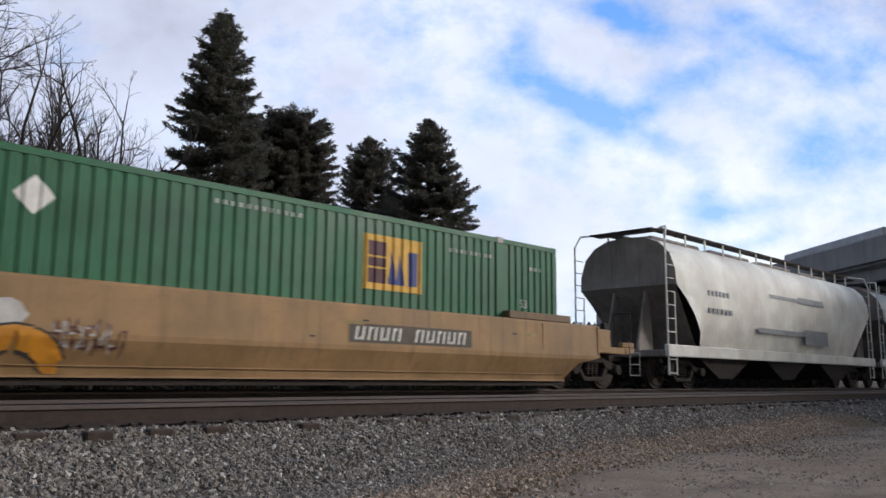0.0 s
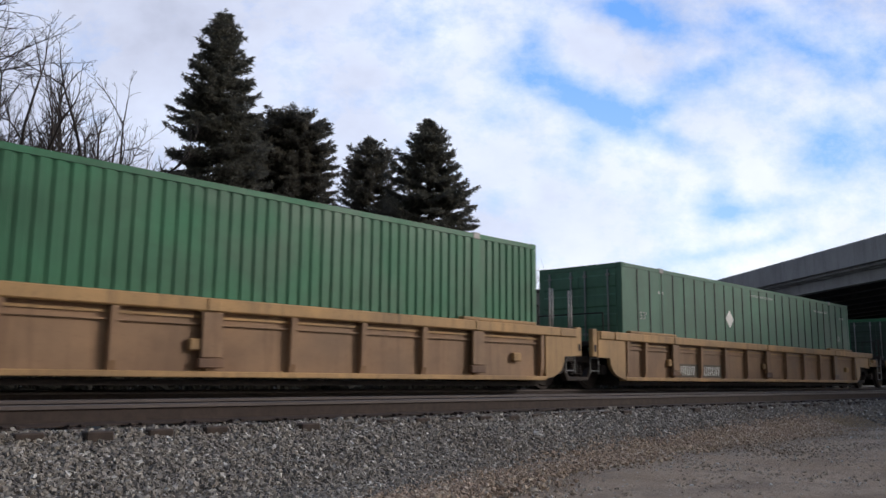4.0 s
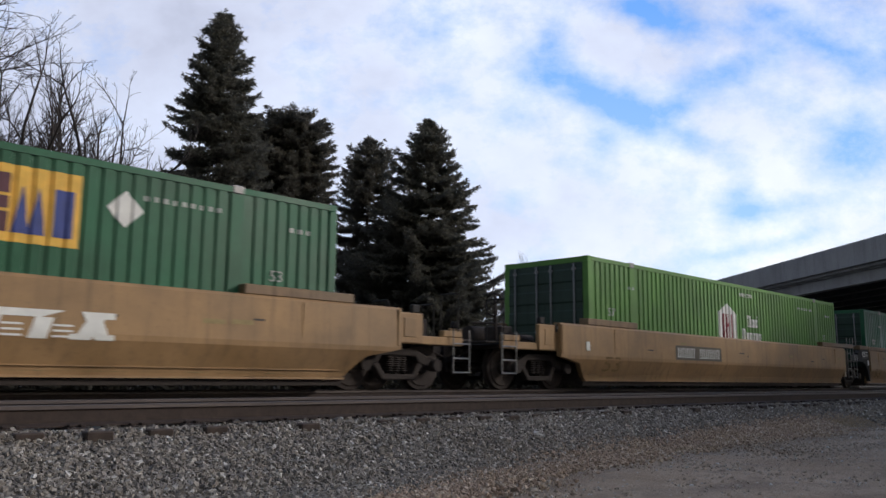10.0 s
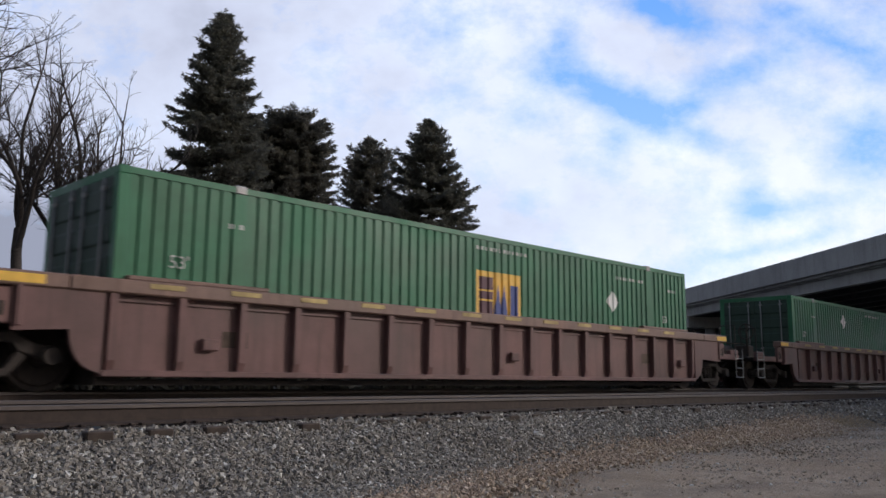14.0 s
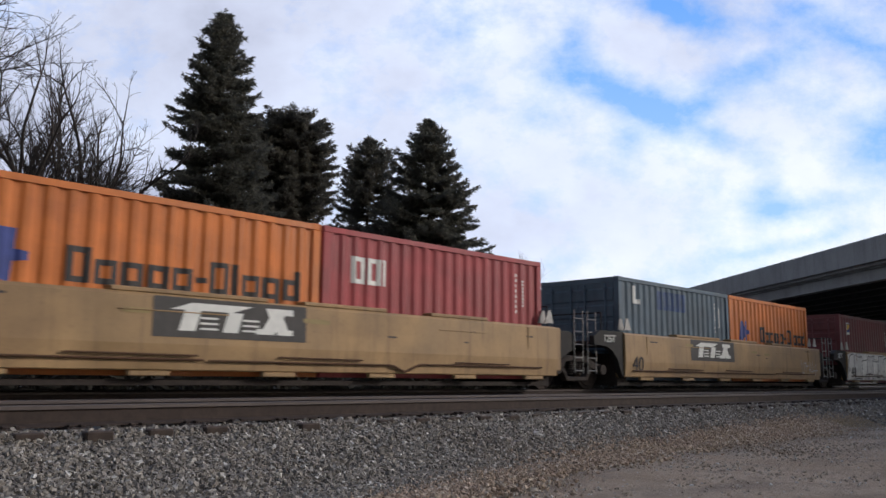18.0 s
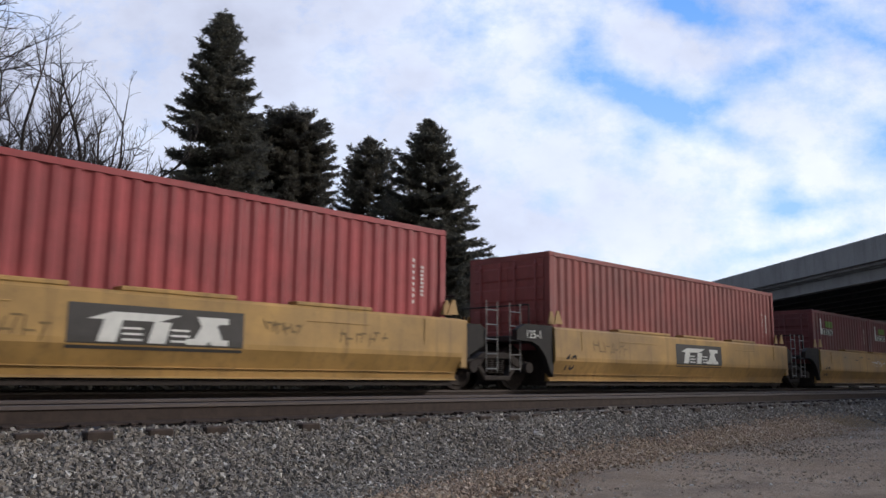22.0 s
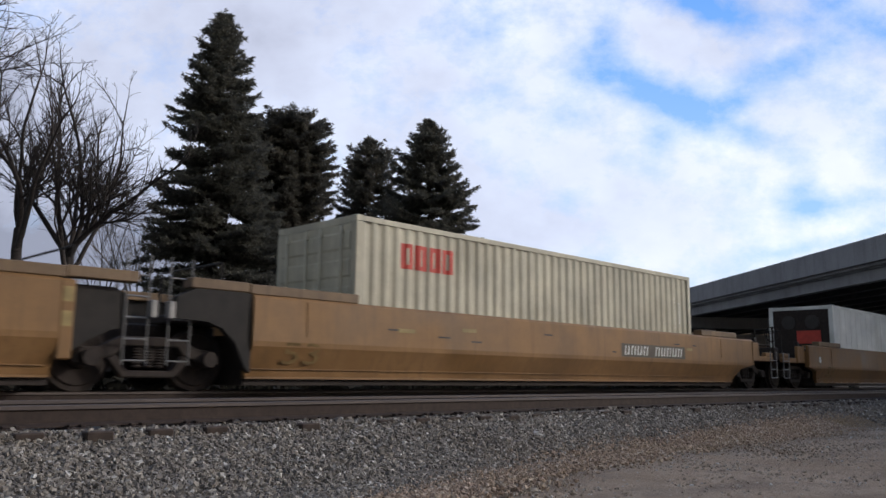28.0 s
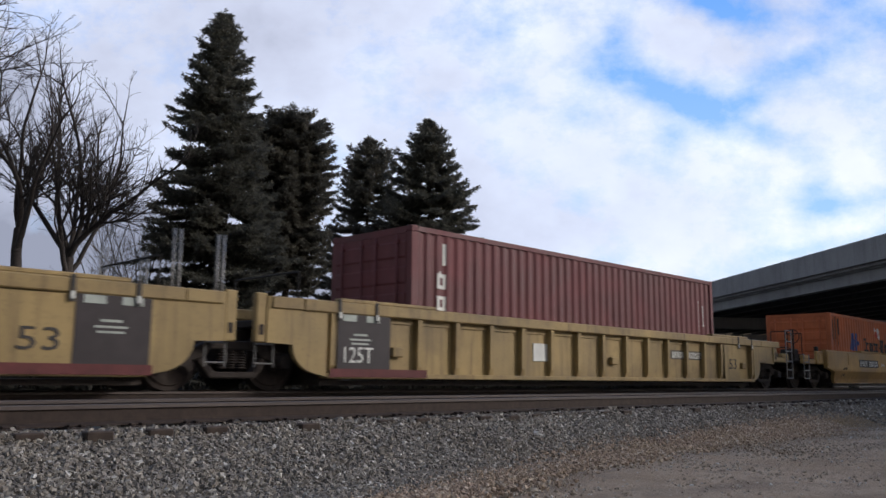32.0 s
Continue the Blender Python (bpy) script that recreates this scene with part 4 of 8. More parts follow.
KINDS = {
    # half length of the well, top of its side, of its sill; ribs or smooth; end half length
    "smooth53": dict(half=8.30, top=1.61, ribs=False, paint=TAN, end=11.8, art=9.75),
    "deep53": dict(half=8.30, top=1.61, ribs=False, paint=TAN_DEEP, end=11.8, art=9.75),
    "rib53": dict(half=8.20, top=1.50, ribs=True, paint=TAN_RIB, end=11.8, art=9.75),
    "umber53": dict(half=8.20, top=1.50, ribs=True, paint=UMBER, end=11.8, art=9.75),
    "brown53": dict(half=8.20, top=1.66, ribs=True, paint=BROWN, end=11.8, art=9.75),
    "straw53": dict(half=8.20, top=1.62, ribs=True, paint=STRAW, end=11.8, art=9.75),
    "smooth40": dict(half=6.28, top=1.50, ribs=False, paint=YELLOW, end=9.9, art=7.77),
    "slot40": dict(half=6.28, top=1.50, ribs=False, paint=KHAKI, end=9.9, art=7.77),
    "rib40": dict(half=6.28, top=1.50, ribs=True, paint=STRAW, end=9.9, art=7.77),
}


def well_car(kind, lead, trail, label):
    """One unit of a well car. lead and trail: 'end' (own truck and coupler), 'joint' (shared truck carried here) or 'open' (rests on the next unit's truck)."""
    k = KINDS[kind]
    half, top, mat = k["half"], k["top"], k["paint"]
    car = empty("well_car")
    tagged(car, label, "freight car", "well cars of the train")
    sill, slot = 0.355, kind == "slot40"
    for s in (-1, 1):
        if not k["ribs"]:
            zb = 0.84 if "53" in kind else 0.78
            prof = [(1.28, top - 0.02), (1.30, top), (1.45, top), (1.485, top - 0.05), (1.50, zb + 0.06), (1.49, zb - 0.02), (1.31, sill + 0.10), (1.28, sill), (1.20, sill), (1.20, sill + 0.10), (1.36, zb), (1.36, top - 0.1)]
            if slot:
                prof = [(1.28, top - 0.02), (1.30, top), (1.45, top), (1.485, top - 0.05), (1.50, 0.80), (1.465, 0.445), (1.45, 0.43), (1.20, 0.43), (1.20, 0.50), (1.36, 0.80), (1.36, top - 0.1)]
            bm = prism(bmesh.new(), [(s * a, b) for a, b in prof], "x", -half, half)
            side = part("side_wall", recalc(bm), mat, car)
            if slot:
                for i in range(6):
                    x = -half + 0.75 + i * 2.15
                    part("sill_tab", bevelled(boxes((x, x + 0.62, min(s * 1.36, s * 1.448), max(s * 1.36, s * 1.448), 0.352, 0.428)), 0.012), mat, side)
            else:
                part("sill_lip", boxes((-half, half, min(s * 1.20, s * 1.32), max(s * 1.20, s * 1.32), sill - 0.035, sill - 0.002)), mat, side)
                y = 1.345 if "53" in kind else 1.36
                part("sill_seam", boxes((-half + 0.1, half - 0.1, min(s * (y - 0.03), s * y), max(s * (y - 0.03), s * y), sill + 0.112, sill + 0.124)), mat, side)
            for xa, xb in (((-half - 0.06, -half + 2.1), (half - 2.1, half + 0.06)) if "53" in kind else ((-3.7, -1.2), (-0.5, 1.3), (2.4, 4.0))):
                part("top_lip", bevelled(boxes((xa, xb, min(s * 1.22, s * 1.47), max(s * 1.22, s * 1.47), top + 0.004, top + (0.16 if "53" in kind else 0.07))), 0.012), LIPTAN if "53" in kind else mat, side)
            if "40" in kind:
                for xa, xb in ((-3.6, -1.9), (2.6, 3.9)):
                    part("pocket_rail", bevelled(boxes((xa, xb, min(s * 1.487, s * 1.505), max(s * 1.487, s * 1.508), top - 0.25, top - 0.232)), 0.004), mat, side)
            part("weld_seam", boxes((-half + 1.0, -half + 1.02, min(s * 1.49, s * 1.504), max(s * 1.49, s * 1.504), 1.0, top - 0.06)), mat, side)
            part("weld_seam", boxes((half - 1.02, half - 1.0, min(s * 1.49, s * 1.504), max(s * 1.49, s * 1.504), 1.0, top - 0.06)), mat, side)
        else:
            y0, y1 = 1.27, 1.33
            bm = boxes((-half, half, min(s * y0, s * y1), max(s * y0, s * y1), sill + 0.06, top - 0.2))
            side = part("side_wall", bm, RIBPANEL if kind == "rib53" else mat, car)
            part("top_chord", bevelled(boxes((-half - 0.5, half + 0.5, min(s * 1.20, s * 1.48), max(s * 1.20, s * 1.48), top - 0.2, top)), 0.02), WORNTOP if mat is BROWN else mat, side)
            part("bottom_sill", bevelled(boxes((-half, half, min(s * 1.20, s * 1.45), max(s * 1.20, s * 1.45), sill - 0.02, sill + 0.07)), 0.012), mat, side)
            part("upper_rail", boxes((-half, half, min(s * 1.331, s * 1.36), max(s * 1.331, s * 1.36), top - 0.30, top - 0.26)), mat, side)
            if kind in ("rib53", "umber53"):
                part("lower_rail", boxes((-half, half, min(s * 1.331, s * 1.375), max(s * 1.331, s * 1.375), top - 0.40, top - 0.37)), RIBPANEL if kind == "rib53" else mat, side)
            n = {"brown53": 16, "straw53": 16, "rib40": 10}.get(kind, 11)
            posts = 4 if kind in ("rib53", "umber53") else 0
            for i in range(n + 1):
                x = -half + 0.12 + (2 * half - 0.24) * (i if posts == 0 or i in (0, n) else i - 0.42) / n
                rb = bmesh.new()
                prism(rb, [(s * 1.331, top - 0.203), (s * 1.455, top - 0.203), (s * 1.44, sill + 0.2), (s * 1.40, sill + 0.072), (s * 1.331, sill + 0.072)], "x", x - 0.055, x + 0.055)
                part("rib", recalc(rb), RIBPANEL if kind == "rib53" else mat, side)
                if posts and i % posts == 2:
                    part("jacking_post", bevelled(boxes((x - 0.17, x + 0.17, min(s * 1.41, s * 1.472), max(s * 1.41, s * 1.472), 0.62, top - 0.205)), 0.012), RIBPANEL if kind == "rib53" else mat, side)
                    part("post_foot", bevelled(boxes((x - 0.21, x + 0.21, min(s * 1.38, s * 1.478), max(s * 1.38, s * 1.478), 0.47, 0.615)), 0.015), RUSTFOOT, side, "rust-stained jacking foot")
                    part("post_cap", bevelled(boxes((x - 0.11, x + 0.11, min(s * 1.482, s * 1.500), max(s * 1.482, s * 1.500), top - 0.19, top - 0.01)), 0.006), mat, side)
            for i in (1, n // 2, n - 1):
                x = -half + 0.12 + (2 * half - 0.24) * (i + 0.35) / n
                part("side_fitting", bevelled(boxes((x, x + 0.26, min(s * 1.335, s * 1.43), max(s * 1.335, s * 1.43), 0.72, 0.90)), 0.02), mat, side)
            for i in (0.0, 1.0):
                x = -half + 0.3 + i * (2 * half - 2.9)
                part("top_lip", bevelled(boxes((x, x + 2.3, min(s * 1.22, s * 1.42), max(s * 1.22, s * 1.42), top + 0.003, top + 0.07)), 0.015), WORNTOP if mat is BROWN else mat, side)
    part("well_floor", boxes((-half, half, -1.24, 1.24, 0.22, 0.30), (-half, -half + 0.4, -1.24, 1.24, 0.302, 1.0), (half - 0.4, half, -1.24, 1.24, 0.302, 1.0)), STEEL, car)
    for sg, how in ((1, lead), (-1, trail)):
        grey_end = how != "end" and not k["ribs"]
        em = GREYCAR if grey_end else mat
        X = lambda a, b: (min(sg * (half + a), sg * (half + b)), max(sg * (half + a), sg * (half + b)))
        Y = lambda s, a, b: (min(s * a, s * b), max(s * a, s * b))
        if how == "end":
            if k["ribs"]:
                w, chord, low = (1.5, 1.9, 0.90) if sg > 0 else (1.15, 1.43, 0.90)
                foot = [(0.03, sill + 0.03)] + [(0.05 + 0.40 * math.sin(a), sill + 0.05 + 0.54 * (1 - math.cos(a))) for a in [i * math.pi / 12 for i in range(1, 7)]] + [(w, low)]
            else:
                w, chord, low = (1.55 if slot else 1.15, 1.15, 0.86)
                foot = [(0.03, sill + 0.04), (0.38, 0.72), (w, low)]
            for s in (-1, 1):
                if k["ribs"]:
                    pts = [(sg * (half + a), b) for a, b in [(0.004, top - 0.004), (0.004, sill)] + foot + [(w, top - 0.004)]]
                    ep = part("end_plate", recalc(prism(bmesh.new(), pts, "y", *Y(s, 1.34, 1.438))), mat, car)
                else:
                    ep = None
                    for (xa, za), (xb, zb2) in zip(foot, foot[1:]):
                        bm = recalc(prism(bmesh.new(), [(s * a, b) for a, b in prof], "x", *X(0.003 if ep is None else xa + 0.002, xb)))
                        cut = Vector((sg * (zb2 - za), 0, -(xb - xa)))
                        bmesh.ops.bisect_plane(bm, geom=bm.verts[:] + bm.edges[:] + bm.faces[:], plane_co=(sg * (half + xa), 0, za), plane_no=cut, clear_outer=True)
                        bmesh.ops.holes_fill(bm, edges=[e for e in bm.edges if e.is_boundary])
                        if ep is None:
                            ep = part("end_plate", recalc(bm), mat, car)
                        else:
                            part("arch_plate", recalc(bm), mat, ep)
                part("end_stiffener", bevelled(boxes((*X(w - 0.10, w - 0.02), *Y(s, 1.441 if k["ribs"] else 1.49, 1.475 if k["ribs"] else 1.515), low + 0.06, top - 0.03)), 0.01), mat, ep)
                if k["ribs"]:
                    part("chord_end", bevelled(boxes((*X(0.502, chord), *Y(s, 1.22, 1.475), top - 0.198, top - 0.002)), 0.02), WORNTOP if mat is BROWN else mat, ep)
                    if mat is BROWN:
                        part("reflector", boxes((*X(chord - 0.62, chord - 0.04), *Y(s, 1.477, 1.485), top - 0.16, top - 0.04)), AMBER, ep, "worn yellow strip")
                    bp = part("end_bracket", bevelled(boxes((*X(w + 0.004, w + 0.36), *Y(s, 1.30, 1.40), 0.98, top - 0.202)), 0.02), mat, ep)
                    part("slot", boxes((*X(w + 0.10, w + 0.17), *Y(s, 1.402, 1.408), 1.08, 1.26)), STEEL, bp)
                    part("slot", boxes((*X(w + 0.22, w + 0.28), *Y(s, 1.402, 1.408), 1.06, 1.30)), STEEL, bp)
                else:
                    bp = part("end_bracket", bevelled(boxes((*X(w + 0.004, w + 0.66), *Y(s, 1.28, 1.385), 0.98, top - 0.06)), 0.025), STEEL if slot else mat, ep)
                    part("bracket_plate", bevelled(boxes((*X(w + 0.16, w + 0.46), *Y(s, 1.386, 1.40), 1.10, top - 0.16)), 0.006), STEEL if slot else mat, bp)
                    part("top_lug", bevelled(boxes((*X(w + 0.40, w + 0.58), *Y(s, 1.25, 1.36), top - 0.058, top + 0.10)), 0.02), GREYCAR, bp)
                sl = part("end_sill", bevelled(boxes((*X(w - 0.1, 2.95), *Y(s, 1.22, 1.335), 0.98, 1.14)), 0.015), mat, car)
                part("sill_bracket", bevelled(boxes((*X(2.40, 2.92), *Y(s, 1.20, 1.34), 1.145, 1.27)), 0.015), mat, sl)
                lb = bmesh.new()
                for dx in (2.60, 3.06):
                    tube(lb, (sg * (half + dx), s * 1.40, 0.46), (sg * (half + dx), s * 1.40, 2.05 if mat is STRAW else 1.30), 0.016, 0.016, 6)
                for z in (0.47, 0.74, 1.02) + ((1.35, 1.68, 2.03) if mat is STRAW else ()):
                    tube(lb, (sg * (half + 2.60), s * 1.40, z), (sg * (half + 3.06), s * 1.40, z), 0.016, 0.016, 6)
                part("step_ladder", lb, GALV, car, "grey steel step ladder")
                gb = bmesh.new()
                bent(gb, [(sg * (half + 2.86), s * 1.28, 1.27), (sg * (half + 2.86), s * 1.28, 2.02), (sg * (half + 2.86), s * 0.80, 2.02), (sg * (half + 2.86), s * 0.80, 1.12)], 0.016)
                part("handrail", gb, GREYCAR, car)
            part("end_deck", bevelled(boxes((*X(0.005, 2.9), -1.215, 1.215, 0.99, 1.09)), 0.02), STEEL, car)
            part("center_sill", boxes((*X(0.0, 3.05), -0.2, 0.2, 0.72, 0.985)), STEEL, car)
            part("crossover_platform", bevelled(boxes((*X(2.905, 3.35), -1.2, 1.2, 1.09, 1.13)), 0.01), STEEL, car)
            bb = bmesh.new()
            tube(bb, (sg * (half + 1.2), 0.45, 1.34), (sg * (half + 2.1), 0.45, 1.34), 0.22, 0.22, 14)
            part("air_reservoir", bb, STEEL, car)
            part("brake_valve_box", bevelled(boxes((*X(2.05, 2.45), -0.85, -0.35, 1.092, 1.50)), 0.03), STEEL, car)
            part("brake_cylinder", tube(bmesh.new(), (sg * (half + 1.3), -0.75, 1.22), (sg * (half + 1.9), -0.75, 1.22), 0.12, 0.12, 12), STEEL, car)
            bb = bmesh.new()
            bent(bb, [(sg * (half + 1.0), -1.1, 1.16), (sg * (half + 1.6), -1.1, 1.16), (sg * (half + 1.8), -0.75, 1.30), (sg * (half + 2.3), -0.6, 1.56), (sg * (half + 2.8), -0.3, 1.56)], 0.022)
            part("brake_pipe", bb, STEEL, car)
            bb = bmesh.new()
            bent(bb, [(sg * (half + 3.0), -0.35, 0.92), (sg * (half + 3.35), -0.38, 0.80), (sg * (half + 3.5), -0.36, 0.50)], 0.025)
            part("air_hose", bb, STEEL, car)
            if sg < 0:
                bb = bmesh.new()
                tube(bb, (sg * (half + 2.75), -0.95, 1.09), (sg * (half + 2.75), -0.95, 2.15), 0.035, 0.035, 8)
                part("brake_stand", bb, STEEL, car)
                wb = bmesh.new()
                ring = [[wb.verts.new((sg * (half + 2.80) + 0.018 * math.sin(q), -0.95 + (0.24 + 0.018 * math.cos(q)) * math.cos(a), 1.92 + (0.24 + 0.018 * math.cos(q)) * math.sin(a)))
                         for q in [i * math.tau / 6 for i in range(6)]] for a in [i * math.tau / 16 for i in range(16)]]
                for u, v in zip(ring, ring[1:] + ring[:1]):
                    for q in range(6):
                        wb.faces.new((u[q], v[q], v[(q + 1) % 6], u[(q + 1) % 6]))
                wheel = part("brake_wheel", recalc(wb), STEEL, car)
                for a in (0.5, 2.6, 4.7):
                    part("spoke", tube(bmesh.new(), (sg * (half + 2.80), -0.95, 1.92), (sg * (half + 2.80), -0.95 + 0.23 * math.cos(a), 1.92 + 0.23 * math.sin(a)), 0.012), STEEL, wheel)
            railway_truck(car, sg * (half + 1.45))
            c = part("coupler", SH["coupler"], None, car)
            c.matrix_basis = Matrix.Translation((sg * (k["end"] - 0.55), 0, RAIL - 0.02)) @ Matrix.Rotation(0 if sg > 0 else math.pi, 4, "Z")
        else:
            out = half + 1.0
            for s in (-1, 1):
                if k["ribs"]:
                    w = 1.18
                    foot = [(0.10, sill + 0.03)] + [(0.14 + 0.55 * math.sin(a), sill + 0.05 + 0.46 * (1 - math.cos(a))) for a in [i * math.pi / 12 for i in range(1, 7)]] + [(w, 0.88)]
                    pts = [(sg * (half + a), b) for a, b in [(0.004, top - 0.004), (0.004, sill)] + foot + [(w, top - 0.004)]]
                    ep = part("end_plate", recalc(prism(bmesh.new(), pts, "y", *Y(s, 1.34, 1.438))), mat, car)
                    part("chord_end", bevelled(boxes((*X(0.502, w - 0.06), *Y(s, 1.22, 1.475), top - 0.198, top - 0.002)), 0.02), mat, ep)
                    bp = part("end_bracket", bevelled(boxes((*X(w + 0.004, w + 0.20), *Y(s, 1.30, 1.42), 0.88, top + 0.04)), 0.02), mat, ep)
                    part("slot", boxes((*X(w + 0.06, w + 0.14), *Y(s, 1.422, 1.428), 1.00, 1.16)), STEEL, bp)
                    if sg > 0:
                        for dx in (0.42, 1.14):
                            gp = bmesh.new()
                            for e in (-0.05, 0.05):
                                tube(gp, (half + dx + e, s * 1.27, 1.10), (half + dx + e, s * 1.27, top + 0.88), 0.022, 0.022, 8)
                            part("guard_post", gp, GALV, car, "pale twin guard posts")
                if "53" in kind and not k["ribs"]:
                    part("lip_end", bevelled(boxes((*X(0.065, 1.05), *Y(s, 1.20, 1.46), top + 0.022, top + 0.175)), 0.012), LIPTAN, car)
                    part("corner_lug", bevelled(boxes((*X(1.26, 1.36), *Y(s, 1.30, 1.43), top - 0.45, top - 0.20)), 0.012), GALV, car)
                if k["ribs"]:
                    pass
                elif sg > 0:
                    sr = part("side_return", bevelled(boxes((*X(0.004, 0.20), *Y(s, 1.30, 1.45), 0.55, top - 0.01)), 0.02), mat, car)
                    if "53" in kind:
                        for z in (1.30, 0.98):
                            part("reflector", boxes((*X(0.04, 0.17), *Y(s, 1.451, 1.457), z, z + 0.20)), FADED_AMBER, sr, "dull yellow reflective patch")
                    pts = [(sg * (half + a), b) for a, b in ((0.21, top - 0.05), (0.21, 0.62), (0.45, 0.80), (0.80, 0.98), (1.0, 1.02), (1.0, top - 0.15), (0.8, top - 0.05))]
                    part("end_plate", recalc(prism(bmesh.new(), pts, "y", *Y(s, 1.10, 1.25))), GREYCAR, car)
                else:
                    pts = [(sg * (half + a), b) for a, b in ((0.004, top + 0.02), (0.004, sill + 0.05), (0.10, 0.50), (0.28, 0.86), (0.50, 1.06), (0.75, 1.15), (1.25, 1.17), (1.25, top - 0.12), (0.95, top + 0.02))]
                    part("end_plate", recalc(prism(bmesh.new(), pts, "y", *Y(s, 1.30, 1.44))), em, car)
                lb = ladder(bmesh.new(), sg * (out + 0.12), s * 1.28, 0.50, top + (-0.10 if k["ribs"] else 0.45), 0.34)
                part("ladder", lb, GALV, car, "grimy steel corner ladder")
                if "40" in kind:
                    gd = bmesh.new()
                    for y in (1.24, 1.42):
                        prism(gd, [(sg * (half - 0.36), top + 0.075), (sg * (half - 0.22), top + 0.36), (sg * (half - 0.15), top + 0.36), (sg * (half - 0.06), top + 0.075)], "y", *Y(s, y, y + 0.025))
                    part("container_guide", recalc(gd), PALEGUIDE if slot else mat, car, "tapered container guide plates")
            part("end_deck", bevelled(boxes((*X(0.0, 1.0), -1.08, 1.08, 1.15, 1.28)), 0.02), STEEL, car)
            part("articulation_arm", bevelled(boxes((*X(0.0, 1.45), -0.35, 0.35, 0.74, 1.14)), 0.03), STEEL, car)
            hb = bmesh.new()
            bent(hb, [(sg * (half + 0.3), -1.0, 1.28), (sg * (half + 0.3), -1.0, top + 0.5), (sg * (half + 0.3), 1.0, top + 0.5), (sg * (half + 0.3), 1.0, 1.28)], 0.018)
            part("handrail", hb, GREYCAR, car)
            if how == "joint":
                railway_truck(car, sg * k["art"])
    return car


# ---- containers ----
def corr_points(x0, x1, pitch, depth, style):
    """Break points (x, inset) of a corrugated wall: 'iso' trapezoid waves or 'domestic' broad flats with narrow grooves."""
    out, n = [], max(1, round((x1 - x0) / pitch))
    p = (x1 - x0) / n
    for i in range(n):
        x = x0 + i * p
        if style == "iso":
            out += [(x + 0.02 * p, 0.0), (x + 0.28 * p, 0.0), (x + 0.50 * p, depth), (x + 0.78 * p, depth)]
        else:
            out += [(x + 0.02 * p, 0.0), (x + 0.64 * p, 0.0), (x + 0.70 * p, depth), (x + 0.94 * p, depth)]
    return [(x0, 0.0)] + out + [(x1, 0.0)]


def inset_at(pts, x):
    for (a, p), (b, q) in zip(pts, pts[1:]):
        if a <= x <= b:
            return p + (q - p) * (x - a) / max(1e-6, b - a)
    return 0.0


SPECS = {
    "domestic": dict(L=16.154, W=2.591, H=2.896, pitch=0.222, depth=0.03, style="dom"),
    "panel": dict(L=16.154, W=2.591, H=2.896, pitch=0.615, depth=0.012, style="panel"),
    "iso40": dict(L=12.192, W=2.438, H=2.896, pitch=0.283, depth=0.036, style="iso"),
    "iso40low": dict(L=12.192, W=2.438, H=2.591, pitch=0.283, depth=0.036, style="iso"),
    "iso20": dict(L=6.058, W=2.438, H=2.591, pitch=0.283, depth=0.036, style="iso"),
    "reefer": dict(L=12.192, W=2.438, H=2.896, pitch=0.61, depth=0.006, style="reefer"),
}
WALLS = {}


